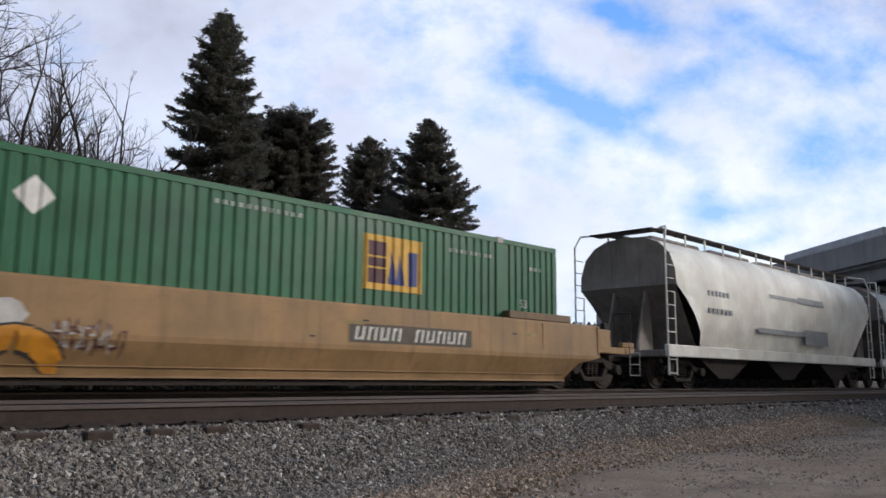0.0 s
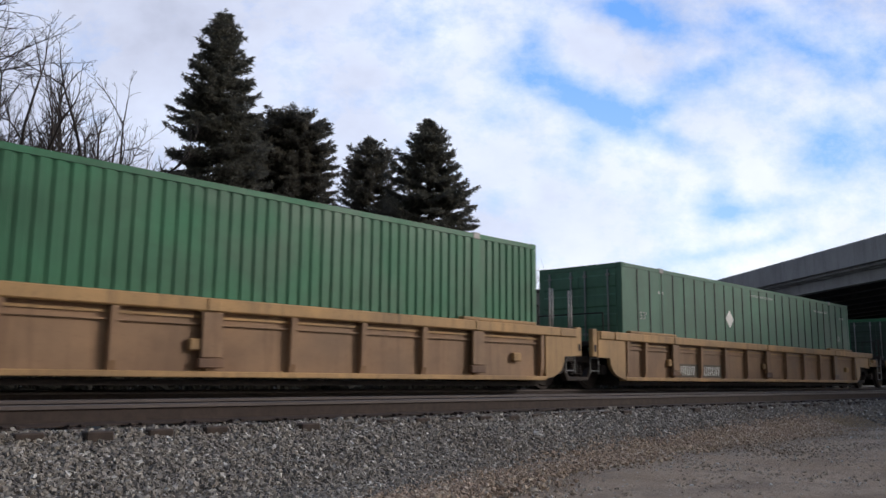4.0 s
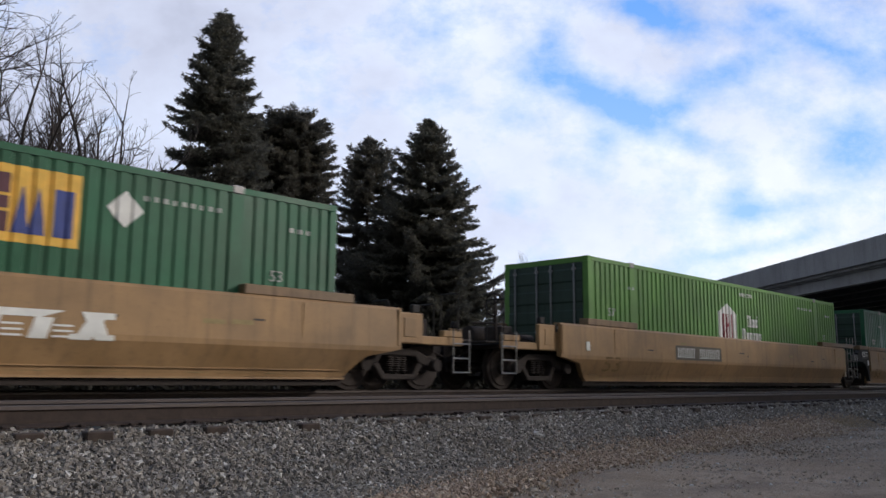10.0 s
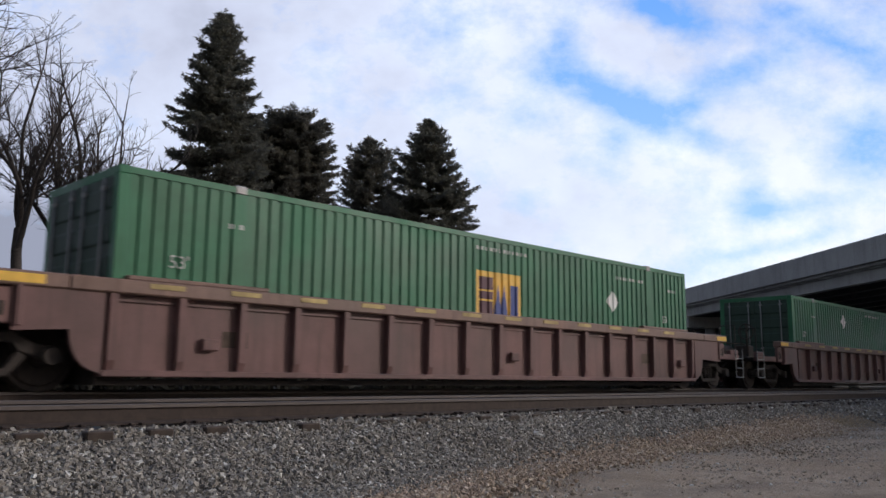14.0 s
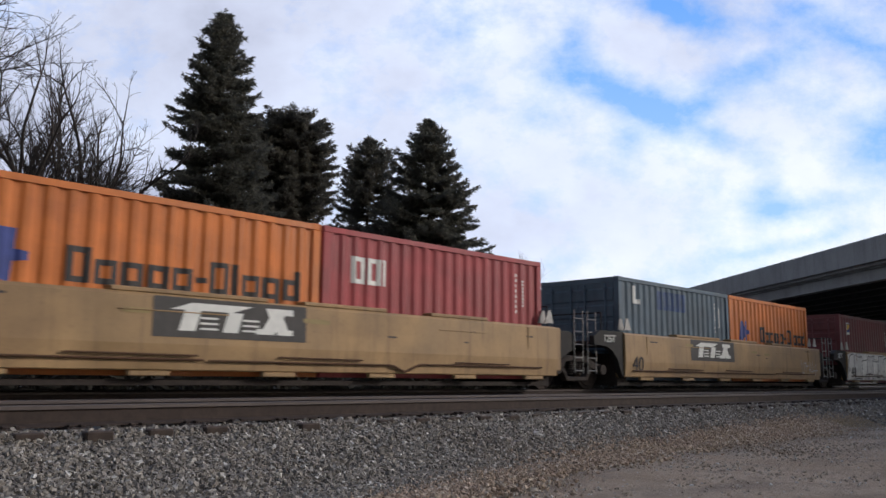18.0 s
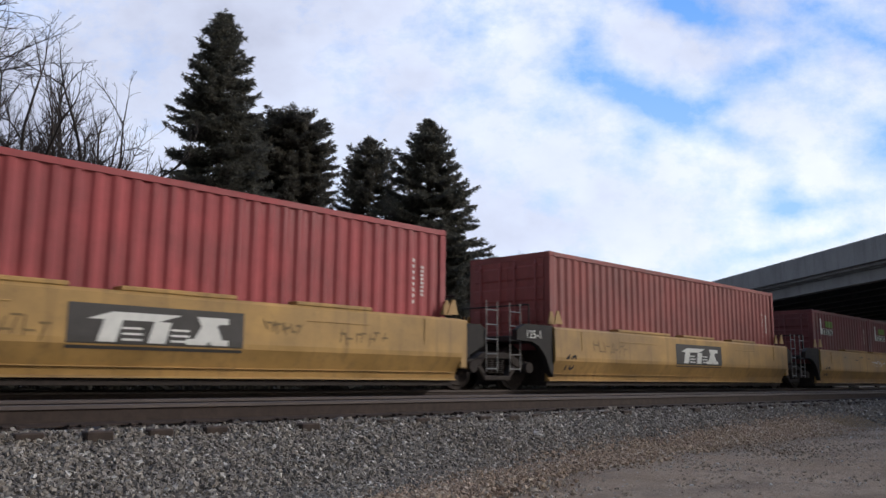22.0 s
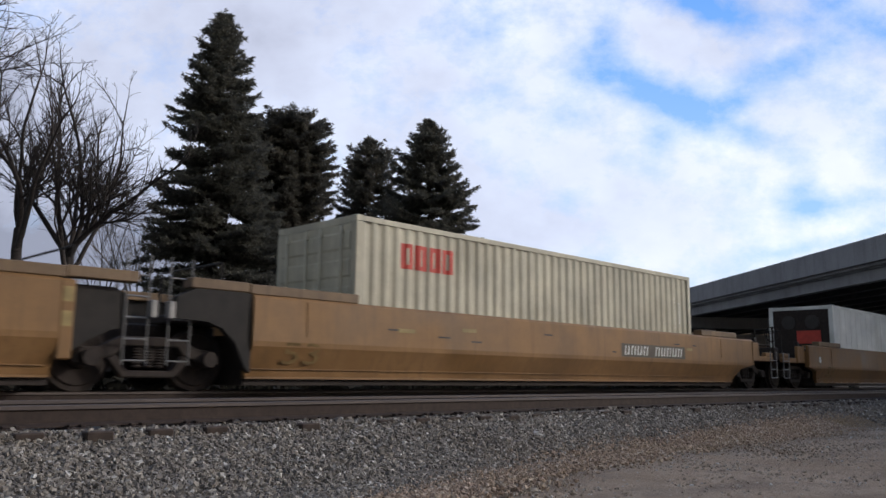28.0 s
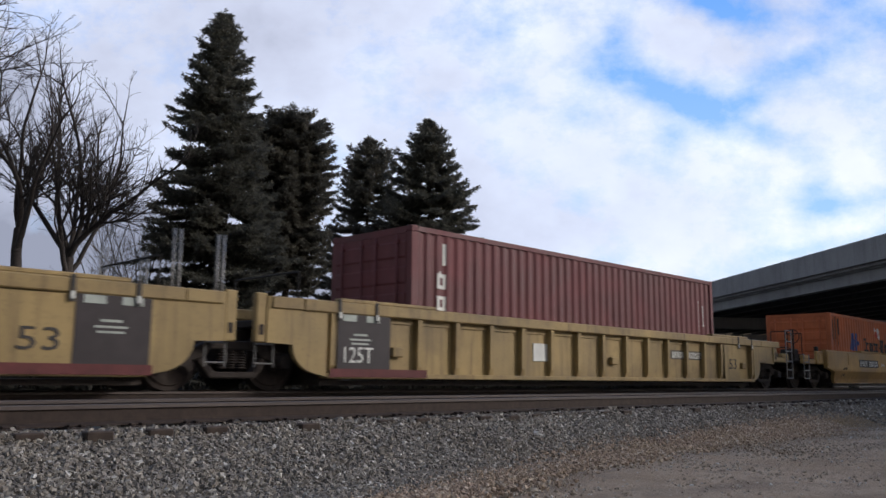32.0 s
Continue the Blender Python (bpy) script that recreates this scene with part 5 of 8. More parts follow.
def container(spec, mat, label, name="shipping_container"):
    """A container with base at z = 0, centred: corrugated sides, roof, doors at one end, posts, rails and corner castings."""
    q = SPECS[spec]
    L, W, H = q["L"], q["W"], q["H"]
    hx, hy = L / 2, W / 2
    top = empty(name)
    tagged(top, label, "container", "containers on the train")
    key = (spec, mat.name)
    if key not in WALLS:
        d = {}
        inner = 0.13
        if q["style"] in ("iso", "dom"):
            if spec == "domestic":
                sp = [(-hx + inner, -hx + 1.85), (-hx + 2.08, hx - 2.08), (hx - 1.85, hx - inner)]
            else:
                sp = [(-hx + inner, hx - inner)]
            pts = []
            for a, b in sp:
                pts += corr_points(a, b, q["pitch"], q["depth"], q["style"])
        else:
            n = round((L - 2 * inner) / q["pitch"])
            pts, p = [(-hx + inner, 0.0)], (L - 2 * inner) / n
            for i in range(1, n):
                x = -hx + inner + i * p
                g = 0.022
                pts += [(x - g, 0.0), (x - g + 0.004, q["depth"]), (x + g - 0.004, q["depth"]), (x + g, 0.0)]
            pts.append((hx - inner, 0.0))
        d["pts"] = pts
        for s in (-1, 1):
            V, F = [], []
            for x, i in pts:
                V += [(x, s * (hy - 0.012 - i), 0.15), (x, s * (hy - 0.012 - i), H - 0.11), (x, s * (hy - 0.10), H - 0.11), (x, s * (hy - 0.10), 0.15)]
            for j in range(len(pts) - 1):
                a = 4 * j
                for e in range(4):
                    f = (a + e, a + (e + 1) % 4, a + 4 + (e + 1) % 4, a + 4 + e)
                    F.append(f[::-1] if s < 0 else f)
            d[s] = raw_mesh("side_panel", V, F, mat)
        d["roof"] = mesh_of("roof_panel", boxes((-hx + 0.1, hx - 0.1, -hy + 0.07, hy - 0.07, H - 0.075, H - 0.03)), mat)
        d["top_rail"] = mesh_of("top_rail", boxes((-hx + 0.162, hx - 0.162, -0.035, 0.035, -0.048, 0.048)), mat)
        d["bottom_rail"] = mesh_of("bottom_rail", boxes((-hx + 0.162, hx - 0.162, -0.035, 0.035, -0.075, 0.075)), mat)
        d["post"] = mesh_of("corner_post", bevelled(boxes((-0.08, 0.08, -0.08, 0.08, 0.12, H - 0.12)), 0.01), mat)
        d["casting"] = mesh_of("corner_casting", bevelled(boxes((-0.082, 0.082, -0.082, 0.082, -0.06, 0.06)), 0.012), mat)
        d["lift_post"] = mesh_of("lift_post", boxes((-0.11, 0.11, -0.03, 0.03, 0.15, H - 0.09)), mat)
        # plain front wall with corrugation, and the doors at the back
        V, F = [], []
        cp = corr_points(-hy + 0.14, hy - 0.14, 0.25, 0.03, "iso")
        for y, i in cp:
            V += [(hx - 0.03 - i, y, 0.12), (hx - 0.03 - i, y, H - 0.11)]
        F = [(2 * j, 2 * j + 2, 2 * j + 3, 2 * j + 1) for j in range(len(cp) - 1)]
        d["front"] = raw_mesh("front_wall", V, F, mat)
        d["header"] = mesh_of("end_header", boxes((-0.05, 0.05, -hy + 0.163, hy - 0.163, -0.065, 0.065)), mat)
        w = hy - 0.165
        prof = [(-hx + 0.05, 0.145), (-hx + 0.005, 0.145)]
        for z in np.linspace(0.45, H - 0.45, 5):
            prof += [(-hx + 0.005, z - 0.17), (-hx - 0.014, z - 0.13), (-hx - 0.014, z + 0.13), (-hx + 0.005, z + 0.17)]
        prof += [(-hx + 0.005, H - 0.145), (-hx + 0.05, H - 0.145)]
        # green containers get a shade-darkened copy of their paint on the doors
        d["door"] = mesh_of("door", recalc(prism(bmesh.new(), prof, "y", 0.006, w)), SHADEGREEN if mat in (LIME, DEEPGREEN, GREEN) else mat)
        d["bar"] = []
        for y in (0.22, w - 0.22):
            bm = tube(bmesh.new(), (-hx - 0.04, y, 0.16), (-hx - 0.04, y, H - 0.16), 0.02, 0.02, 8)
            for z in (0.3, 1.1, H - 0.3):
                box(bm, -hx - 0.06, -hx - 0.013, y - 0.05, y + 0.05, z - 0.03, z + 0.03)
            d["bar"].append(mesh_of("locking_bar", bm, GALV if L > 16 else mat))
        WALLS[key] = d
    d = WALLS[key]
    for s in (-1, 1):
        part("side_panel", d[s], None, top)
        if q["style"] == "panel":
            for i in range(1, 26):
                part("panel_post", SEAM[spec], None, top, "dark panel post").location = (-hx + 0.13 + (L - 0.26) * i / 26, s * (hy - 0.008), 0)
    for n in ("roof", "front"):
        part({"roof": "roof_panel", "front": "front_wall"}[n], d[n], None, top)
    for s in (-1, 1):
        for n, z in (("top_rail", H - 0.06), ("bottom_rail", 0.075)):
            part(n, d[n], None, top).location = (0, s * (hy - 0.035), z)
        for z in (H - 0.075, 0.07):
            part("end_header", d["header"], None, top).location = (s * (hx - 0.05), 0, z)
    if q["style"] == "reefer":
        unit = part("cooling_unit", bevelled(boxes((-hx + 0.01, -hx + 0.12, -hy + 0.165, hy - 0.165, 0.145, H - 0.145)), 0.01), STEEL, top, "dark recessed cooling machinery")
        fan = bmesh.new()
        for y in (-0.45, 0.45):
            tube(fan, (-hx - 0.03, y, H - 0.62), (-hx + 0.009, y, H - 0.62), 0.27, 0.27, 18)
        part("fan_grille", fan, INK, unit)
        part("control_panel", bevelled(boxes((-hx - 0.025, -hx + 0.008, -0.75, 0.15, 1.45, 1.95)), 0.01), REDMARK, unit, "faded red-orange panel")
        part("condenser_grille", boxes(*[(-hx - 0.02, -hx + 0.008, -0.85, 0.85, 0.35 + i * 0.09, 0.39 + i * 0.09) for i in range(9)]), STEEL, unit)
    for s in (-1, 1):
        if q["style"] != "reefer":
            door = part("door", d["door"], None, top)
            for bar in d["bar"]:
                part("locking_bar", bar, None, door, "galvanised locking bar" if L > 16 else "painted locking bar")
            if s < 0:
                door.matrix_basis = Matrix.Diagonal((1, -1, 1, 1))
        for e in (-1, 1):
            p = part("corner_post", d["post"], None, top)
            p.location = (e * (hx - 0.081), s * (hy - 0.081), 0)
            for z in (0.06, H - 0.06):
                c = part("corner_casting", d["casting"], None, top)
                c.location = (e * (hx - 0.083), s * (hy - 0.083), z)
    if L > 16:
        for s in (-1, 1):
            for e in (-1, 1):
                p = part("lift_post", d["lift_post"], None, top)
                p.location = (e * (hx - 1.965), s * (hy - 0.037), 0)
                c = part("lift_casting", SH["liftcast"], None, top, "pale lifting casting")
                c.location = (e * (hx - 1.965), s * (hy - 0.06), H - 0.045)
    top["hy"] = hy
    return top, d["pts"], hy, H


SEAM = {"panel": mesh_of("panel_post", boxes((-0.016, 0.016, -0.012, 0.012, 0.15, 2.79)), PANELPOST)}
SH["liftcast"] = mesh_of("lift_casting", bevelled(boxes((-0.1, 0.1, -0.07, 0.07, -0.075, 0.06)), 0.012), GALV)


def wrapped(bm, pts, hy, x0, x1, z0, z1, skew=0.0, proud=0.008):
    """A painted rectangle (or slanted one) that follows the corrugation of the camera-side wall."""
    xs = sorted({x0, x1, *[p[0] for p in pts if x0 < p[0] < x1]})
    rows = []
    for x in xs:
        y = -(hy - 0.012 - inset_at(pts, x)) - proud
        rows.append((bm.verts.new((x, y, z0 + skew * (x - x0))), bm.verts.new((x, y, z1 + skew * (x - x0)))))
    for a, b in zip(rows, rows[1:]):
        bm.faces.new((a[0], b[0], b[1], a[1]))


def wrapped_blob(bm, pts, hy, outline, proud=0.008):
    """A painted outline (x, z), convex in z at each x, that follows the corrugation."""
    lo, hi = min(p[0] for p in outline), max(p[0] for p in outline)
    xs = sorted({*np.linspace(lo + 0.001, hi - 0.001, 24), *[p[0] for p in pts if lo < p[0] < hi]})
    rows = []
    for x in xs:
        zs = []
        for (ax, az), (bx, bz) in zip(outline, outline[1:] + outline[:1]):
            if (ax - x) * (bx - x) <= 0 and ax != bx:
                zs.append(az + (bz - az) * (x - ax) / (bx - ax))
        if len(zs) >= 2:
            y = -(hy - 0.012 - inset_at(pts, x)) - proud
            rows.append((bm.verts.new((x, y, min(zs))), bm.verts.new((x, y, max(zs)))))
    for a, b in zip(rows, rows[1:]):
        bm.faces.new((a[0], b[0], b[1], a[1]))


def bars(top, pts, hy, name, mat, label, x, z, w, h, n, gap=0.35, rows=1, proud=0.008):
    """Unreadable or withheld lettering as plain bars of its size."""
    bm = bmesh.new()
    cw = w / n
    for i in range(n):
        wrapped(bm, pts, hy, x + i * cw, x + i * cw + cw * (1 - gap), z, z + h, 0, proud)
    return tagged(part(name, bm, mat, top, label), label, kind="stuff")


# ---- the train, car by car, by distance behind the lead mark ----
MOVERS = []


def run(ob, off, z=0.0):
    ob.location = (-off, 0, z)
    MOVERS.append((ob, off, z))
    return ob


TAN_L = "tan smooth-sided well car with grimy running gear"
RIB_L = "tan-orange ribbed well car with rusty stains"
BRN_L = "oxide-brown ribbed well car with a yellow-marked top edge"
YEL_L = "yellow smooth-sided well car with grey ends"
KHA_L = "khaki-tan well car with a slotted sill and rusty pipes"
STR_L = "straw-yellow ribbed well car with dark stencil panels"
CARS = {}
for key, off, kind, lead, trail, lab in (
        ("A", -337.65, "smooth53", "end", "joint", TAN_L), ("B", -317.75, "smooth53", "open", "joint", TAN_L), ("C", -297.9, "smooth53", "open", "end", TAN_L),
        ("D", -274.2, "rib53", "end", "joint", RIB_L), ("D2", -254.6, "rib53", "open", "joint", RIB_L), ("E", -235.0, "umber53", "open", "end", "umber-grimed ribbed well car with a tan top edge"),
        ("F", -211.37, "rib53", "end", "end", RIB_L),
        ("G", -187.7, "smooth53", "end", "joint", TAN_L), ("H", -168.27, "smooth53", "open", "joint", TAN_L), ("I", -148.78, "smooth53", "open", "end", TAN_L),
        ("J", -125.07, "smooth53", "end", "end", TAN_L),
        ("K", -101.55, "brown53", "end", "end", BRN_L), ("L", -78.0, "brown53", "end", "end", BRN_L), ("M", -54.43, "brown53", "end", "end", BRN_L),
        ("N", -32.75, "rib40", "end", "end", "straw-yellow ribbed well car with rust"),
        ("O0", -13.1, "slot40", "end", "joint", KHA_L), ("O", 2.4, "slot40", "open", "joint", KHA_L), ("P", 17.8, "slot40", "open", "joint", KHA_L),
        ("Q", 33.13, "slot40", "open", "joint", KHA_L), ("R", 48.63, "slot40", "open", "end", KHA_L), ("S", 68.5, "smooth40", "end", "end", YEL_L),
        ("T", 88.34, "smooth40", "end", "joint", YEL_L), ("U", 103.9, "smooth40", "open", "joint", YEL_L), ("V", 119.45, "smooth40", "open", "joint", YEL_L),
        ("W", 135.05, "smooth40", "open", "joint", YEL_L), ("X", 150.66, "smooth40", "open", "end", YEL_L),
        ("Y", 172.35, "deep53", "end", "joint", TAN_L), ("Z", 191.9, "deep53", "open", "joint", TAN_L), ("AA", 211.4, "deep53", "open", "end", TAN_L),
        ("BB", 234.66, "deep53", "end", "joint", TAN_L), ("CC", 254.15, "deep53", "open", "joint", TAN_L), ("DD", 273.5, "deep53", "open", "end", TAN_L),
        ("EE", 295.2, "smooth40", "end", "end", YEL_L), ("FF", 316.8, "straw53", "end", "joint", STR_L), ("GG", 336.3, "straw53", "open", "end", STR_L)):
    form = (kind, lead, trail)
    if form in CARS:
        car = copy_thing(CARS[form], Matrix())
    else:
        car = CARS[form] = well_car(kind, lead, trail, lab)
    tagged(car, lab)
    run(car, off)
    CARS[key] = car

BASE53, BASE40 = 0.405, 0.355
BOXES = {}
for key, spec, mat, dx, lab in (
        ("A", "domestic", GREEN, 0, "green corrugated container with a yellow square emblem"), ("B", "domestic", GREEN, 0, "green corrugated container with a yellow square emblem"),
        ("C", "domestic", GREEN, 0, "green corrugated container with a yellow square emblem"), ("D", "panel", SAGE, 0, "faded sage-green panelled container with a white diamond"),
        ("D2", "domestic", GREEN, 0, "plain green corrugated container"), ("E", "domestic", GREEN, 0, "green corrugated container with a yellow square emblem"),
        ("F", "domestic", GREEN, 0, "green corrugated container with a yellow square emblem"), ("G", "domestic", CORAL, 0, "coral-red corrugated container with a white house emblem"),
        ("H", "domestic", DEEPGREEN, 0, "dark green corrugated container with a white house emblem"), ("I", "domestic", LIME, 0, "lime-green corrugated container with a white house emblem"),
        ("J", "domestic", DEEPGREEN, 0, "green corrugated container with a yellow square emblem"), ("K", "panel", WHITE, 0, "dirty white panelled container with a faded emblem"),
        ("L", "domestic", GREEN, 0, "green corrugated container with a yellow square emblem"), ("M", "domestic", GREEN, 0, "green corrugated container with a yellow square emblem"),
        ("N", "iso40", BRICK, 0, "plain brick-red corrugated container"),
        ("U", "iso40", BRICK, 0, "plain brick-red corrugated container"), ("V", "iso40", CRIMSON, 0, "plain crimson corrugated container"),
        ("W", "iso40", BOTTLEGREEN, 0, "bottle-green corrugated container with white lettering"), ("X", "iso40low", ORANGE, 0, "orange corrugated container with blue emblem"),
        ("Z", "reefer", REEFER, 0, "white smooth-sided refrigerated container"), ("AA", "reefer", REEFER, 0, "white smooth-sided refrigerated container"),
        ("BB", "iso40", CREAM, 0, "cream corrugated container with red lettering"), ("CC", "reefer", REEFER, 0, "white smooth-sided refrigerated container"),
        ("DD", "iso40", CREAM, 0, "cream corrugated container with red lettering and soot"), ("EE", "iso40low", RUSTORANGE, 0, "orange corrugated container with blue emblem"),
        ("FF", "iso40", MAROON, 0, "maroon corrugated container with white lettering"),
        ("O0", "iso20", ORANGE, -3.06, "orange short corrugated container"), ("O0b", "iso20", SLATE, 3.06, "slate-blue short corrugated container"),
        ("Oa", "iso20", MAROON, -3.06, "maroon short corrugated container"), ("Ob", "iso20", ORANGE, 3.06, "orange short corrugated container"),
        ("Pa", "iso20", SLATE, -3.06, "slate-blue short corrugated container"), ("Pb", "iso20", ORANGE, 3.06, "orange short corrugated container"),
        ("Qa", "iso20", ORANGE, -3.06, "orange short corrugated container"), ("Qb", "iso20", CRIMSON, 3.06, "crimson short corrugated container"),
        ("Ra", "iso20", MAROON, -3.06, "maroon short corrugated container"), ("Rb", "iso20", ORANGE, 3.06, "orange short corrugated container"),
        ("Sa", "iso20", ORANGE, -3.06, "orange short corrugated container"), ("Sb", "iso20", ORANGE, 3.06, "orange short corrugated container"),
        ("Ta", "iso20", MAROON, -3.06, "maroon short corrugated container"), ("Tb", "iso20", MAROON, 3.06, "maroon short corrugated container"),
        ("Ya", "iso20", MAROON, -3.06, "maroon short corrugated container")):
    ck = key if key in CARS else key[:-1]
    ob, pts, hy, H = container(spec, mat, lab)
    off = next(o for c, o, z in MOVERS if c is CARS[ck])
    run(ob, off - dx, BASE53 if SPECS[spec]["L"] > 16 else BASE40)
    BOXES[key] = (ob, pts, hy, H)




# ---- painted marks ----
RUSTPIPE = plain("rusty_pipe", (0.095, 0.045, 0.022), 0.85, 0.1, 0.3, 9)
DULLMARK = plain("worn_white_marking", (0.42, 0.45, 0.41), 0.7, 0, 0.2, 6, 0.02)
FADEINK = plain("faded_ink_marking", (0.20, 0.125, 0.045), 0.7, 0, 0.3, 5, 0.02)
UMBERPANEL = plain("umber_panel", (0.105, 0.085, 0.062), 0.7, 0, 0.25, 5, 0.02)
CHARCOAL = plain("charcoal_panel", (0.060, 0.054, 0.050), 0.7, 0, 0.25, 5, 0.02)
GHOST = plain("ghost_marking", (0.26, 0.12, 0.06), 0.7, 0, 0.25, 5, 0.02)
BLACKPLUM = plain("black_plum_panel", (0.030, 0.021, 0.024), 0.65, 0, 0.3, 4, 0.03)
DARKRED = plain("dull_red_band", (0.13, 0.030, 0.030), 0.75, 0, 0.3, 5, 0.02)
DEEPRED = plain("deep_red_marking", (0.22, 0.02, 0.03), 0.6, 0, 0.2, 5, 0.02)
WORNYELLOW = plain("worn_yellow_strip", (0.46, 0.33, 0.13), 0.7, 0, 0.45, 3, 0.02)
RUSTSOOT = plain("brown_soot_stain", (0.085, 0.055, 0.042), 0.9, 0, 0.4, 5, 0.02)
FADESOOT = plain("worn_grey_stencil", (0.16, 0.15, 0.14), 0.8, 0, 0.3, 9, 0.02)
SOOT = plain("soot_stain", (0.20, 0.18, 0.14), 0.9, 0, 0.4, 5, 0.02)
DULLBLUE = plain("dull_blue_marking", (0.03, 0.065, 0.17), 0.6, 0, 0.3, 5, 0.02)
def on_box(key):
    ob, pts, hy, H = BOXES[key]
    return ob, pts, hy, ob.location.z


def rects(key, name, mat, label, *rs, proud=0.008):
    """Painted rectangles (x0, x1, z0, z1 by height over the rail bed) on a container's camera-side wall."""
    ob, pts, hy, base = on_box(key)
    bm = bmesh.new()
    for x0, x1, z0, z1 in rs:
        wrapped(bm, pts, hy, x0, x1, z0 - base, z1 - base, 0, proud)
    pc = part(name, bm, mat, ob, label)
    return tagged(pc, label, kind="stuff") if len(rs) > 4 else pc


def shape(key, name, mat, label, outlines, proud=0.008):
    ob, pts, hy, base = on_box(key)
    bm = bmesh.new()
    for o in outlines:
        wrapped_blob(bm, pts, hy, [(x, z - base) for x, z in o], proud)
    return part(name, bm, mat, ob, label)


def word(form, x0, x1, z0, z1, stroke=0.24):
    """A withheld word as plain blocks in its rhythm: C tall ring, x low ring, l tall stem, i low stem, p g d rings with a tail, - dash."""
    wide = {"l": 0.45, "i": 0.55, "-": 0.6, " ": 0.5}
    total = sum(wide.get(c, 1.0) for c in form)
    u, out, x, h = (x1 - x0) / total, [], x0, z1 - z0
    s, lowz = u * stroke, z0 + h * 0.70
    t = min(s, h * 0.17)
    for c in form:
        a, b = x + u * 0.07, x + u * (wide.get(c, 1.0) - 0.07)
        if c in "li":
            out.append((a, a + s, z0, z1 if c == "l" else lowz))
        elif c == "-":
            out.append((a, b, z0 + h * 0.30, z0 + h * 0.30 + t))
        elif c != " ":
            top = z1 if c == "C" else lowz
            left = (z0 - h * 0.24 if c == "p" else z0, top)
            right = (z0 - h * 0.24 if c == "g" else z0, z1 if c == "d" else top)
            out += [(a, a + s, *left), (b - s, b, *right), (a + s, b - s, top - t, top), (a + s, b - s, z0, z0 + t)]
        x += u * wide.get(c, 1.0)
    return out


def square_emblem(key, x0, x1, z0, z1, faded=False):
    w, h = x1 - x0, z1 - z0
    rects(key, "emblem_ground", PALEAMBER if key == "C" else AMBER if not faded else FADED_AMBER, "yellow square emblem" if not faded else "faded olive-yellow square emblem", (x0, x1, z0, z1))
    px = lambda a, b, c, d: (x0 + w * a, x0 + w * b, z0 + h * c, z0 + h * d)
    rects(key, "emblem_block", PLUM, "plum block with a slot", px(0.06, 0.36, 0.62, 0.88), px(0.06, 0.36, 0.42, 0.58), px(0.06, 0.36, 0.12, 0.38), proud=0.014)
    P = lambda a, b: (x0 + w * a, z0 + h * b)
    shape(key, "emblem_peak", NAVY if not faded else PLUM, "navy peaks and block", [[P(0.39, 0.12), P(0.47, 0.76), P(0.55, 0.12)], [P(0.53, 0.12), P(0.61, 0.76), P(0.69, 0.12)],
                                                 [P(0.75, 0.12), P(0.75, 0.76), P(0.93, 0.76), P(0.93, 0.12)]], proud=0.014)


def diamond(key, x, z, rx=0.27, rz=0.27, mat=None):
    shape(key, "placard", mat or MARK, "white diamond placard", [[(x - rx, z), (x, z + rz), (x + rx, z), (x, z - rz)]], 0.01)


def house_emblem(key, x0, x1, z1, bars_mat, tx0, tx1, tz1, rows=2):
    z0, w = 1.50, x1 - x0
    m = (x0 + x1) / 2
    shape(key, "emblem_house", MARK, "white house emblem", [[(x0, z0), (x0, z1 - 0.30), (m, z1), (x1, z1 - 0.30), (x1, z0)]])
    rects(key, "emblem_bar", bars_mat, "coloured bars", (x0 + w * 0.22, x0 + w * 0.32, z0, z1 - 0.32), (x0 + w * 0.40, x0 + w * 0.47, z0, z1 - 0.32), (x0 + w * 0.53, x0 + w * 0.60, z0, z1 - 0.32),
          (x0 + w * 0.68, x0 + w * 0.78, z0, z1 - 0.32), (x0 + w * 0.47, x0 + w * 0.53, z0 + (z1 - z0) * 0.40, z0 + (z1 - z0) * 0.48), proud=0.014)
    rects(key, "lettering", MARK, "white block lettering", *word("Cxd", tx0 + 0.42, tx0 + 1.22, tz1 - 0.36, tz1, 0.34), *word("Cixxp" if rows < 3 else "CixxpxC", tx0, tx1, tz1 - 0.80, tz1 - 0.42, 0.34))


def shipping_emblem(key, mx0, mx1, tx0, tx1, z0, z1, ink=None):
    w, h = mx1 - mx0, z1 - z0
    P = lambda a, b: (mx0 + w * a, z0 + h * b)
    shape(key, "emblem", NAVY, "dark blue emblem", [[P(0.0, 0.15), P(0.12, 0.95), P(0.42, 1.0), P(0.36, 0.10)], [P(0.36, 0.10), P(0.42, 1.0), P(0.56, 0.65), P(0.55, 0.30)],
                                                    [P(0.55, 0.05), P(0.58, 1.0), P(0.84, 1.0), P(0.80, 0.0)], [P(0.80, 0.38), P(0.80, 0.62), P(1.0, 0.58), P(1.0, 0.42)]])
    rects(key, "lettering", ink or INK, "dark block lettering", *word("Cxpxg-Clxgd", tx0, tx1, z0 + h * 0.10, z0 + h * 0.80))


SIDE53 = ((1.56, 1.485), (0.90, 1.50), (0.82, 1.49), (0.455, 1.31), (0.355, 1.28))
SIDE40 = ((1.45, 1.485), (0.84, 1.50), (0.76, 1.49), (0.455, 1.31), (0.355, 1.28))
SIDESLOT = ((1.45, 1.485), (0.80, 1.50), (0.445, 1.465), (0.43, 1.45), (0.35, 1.45))


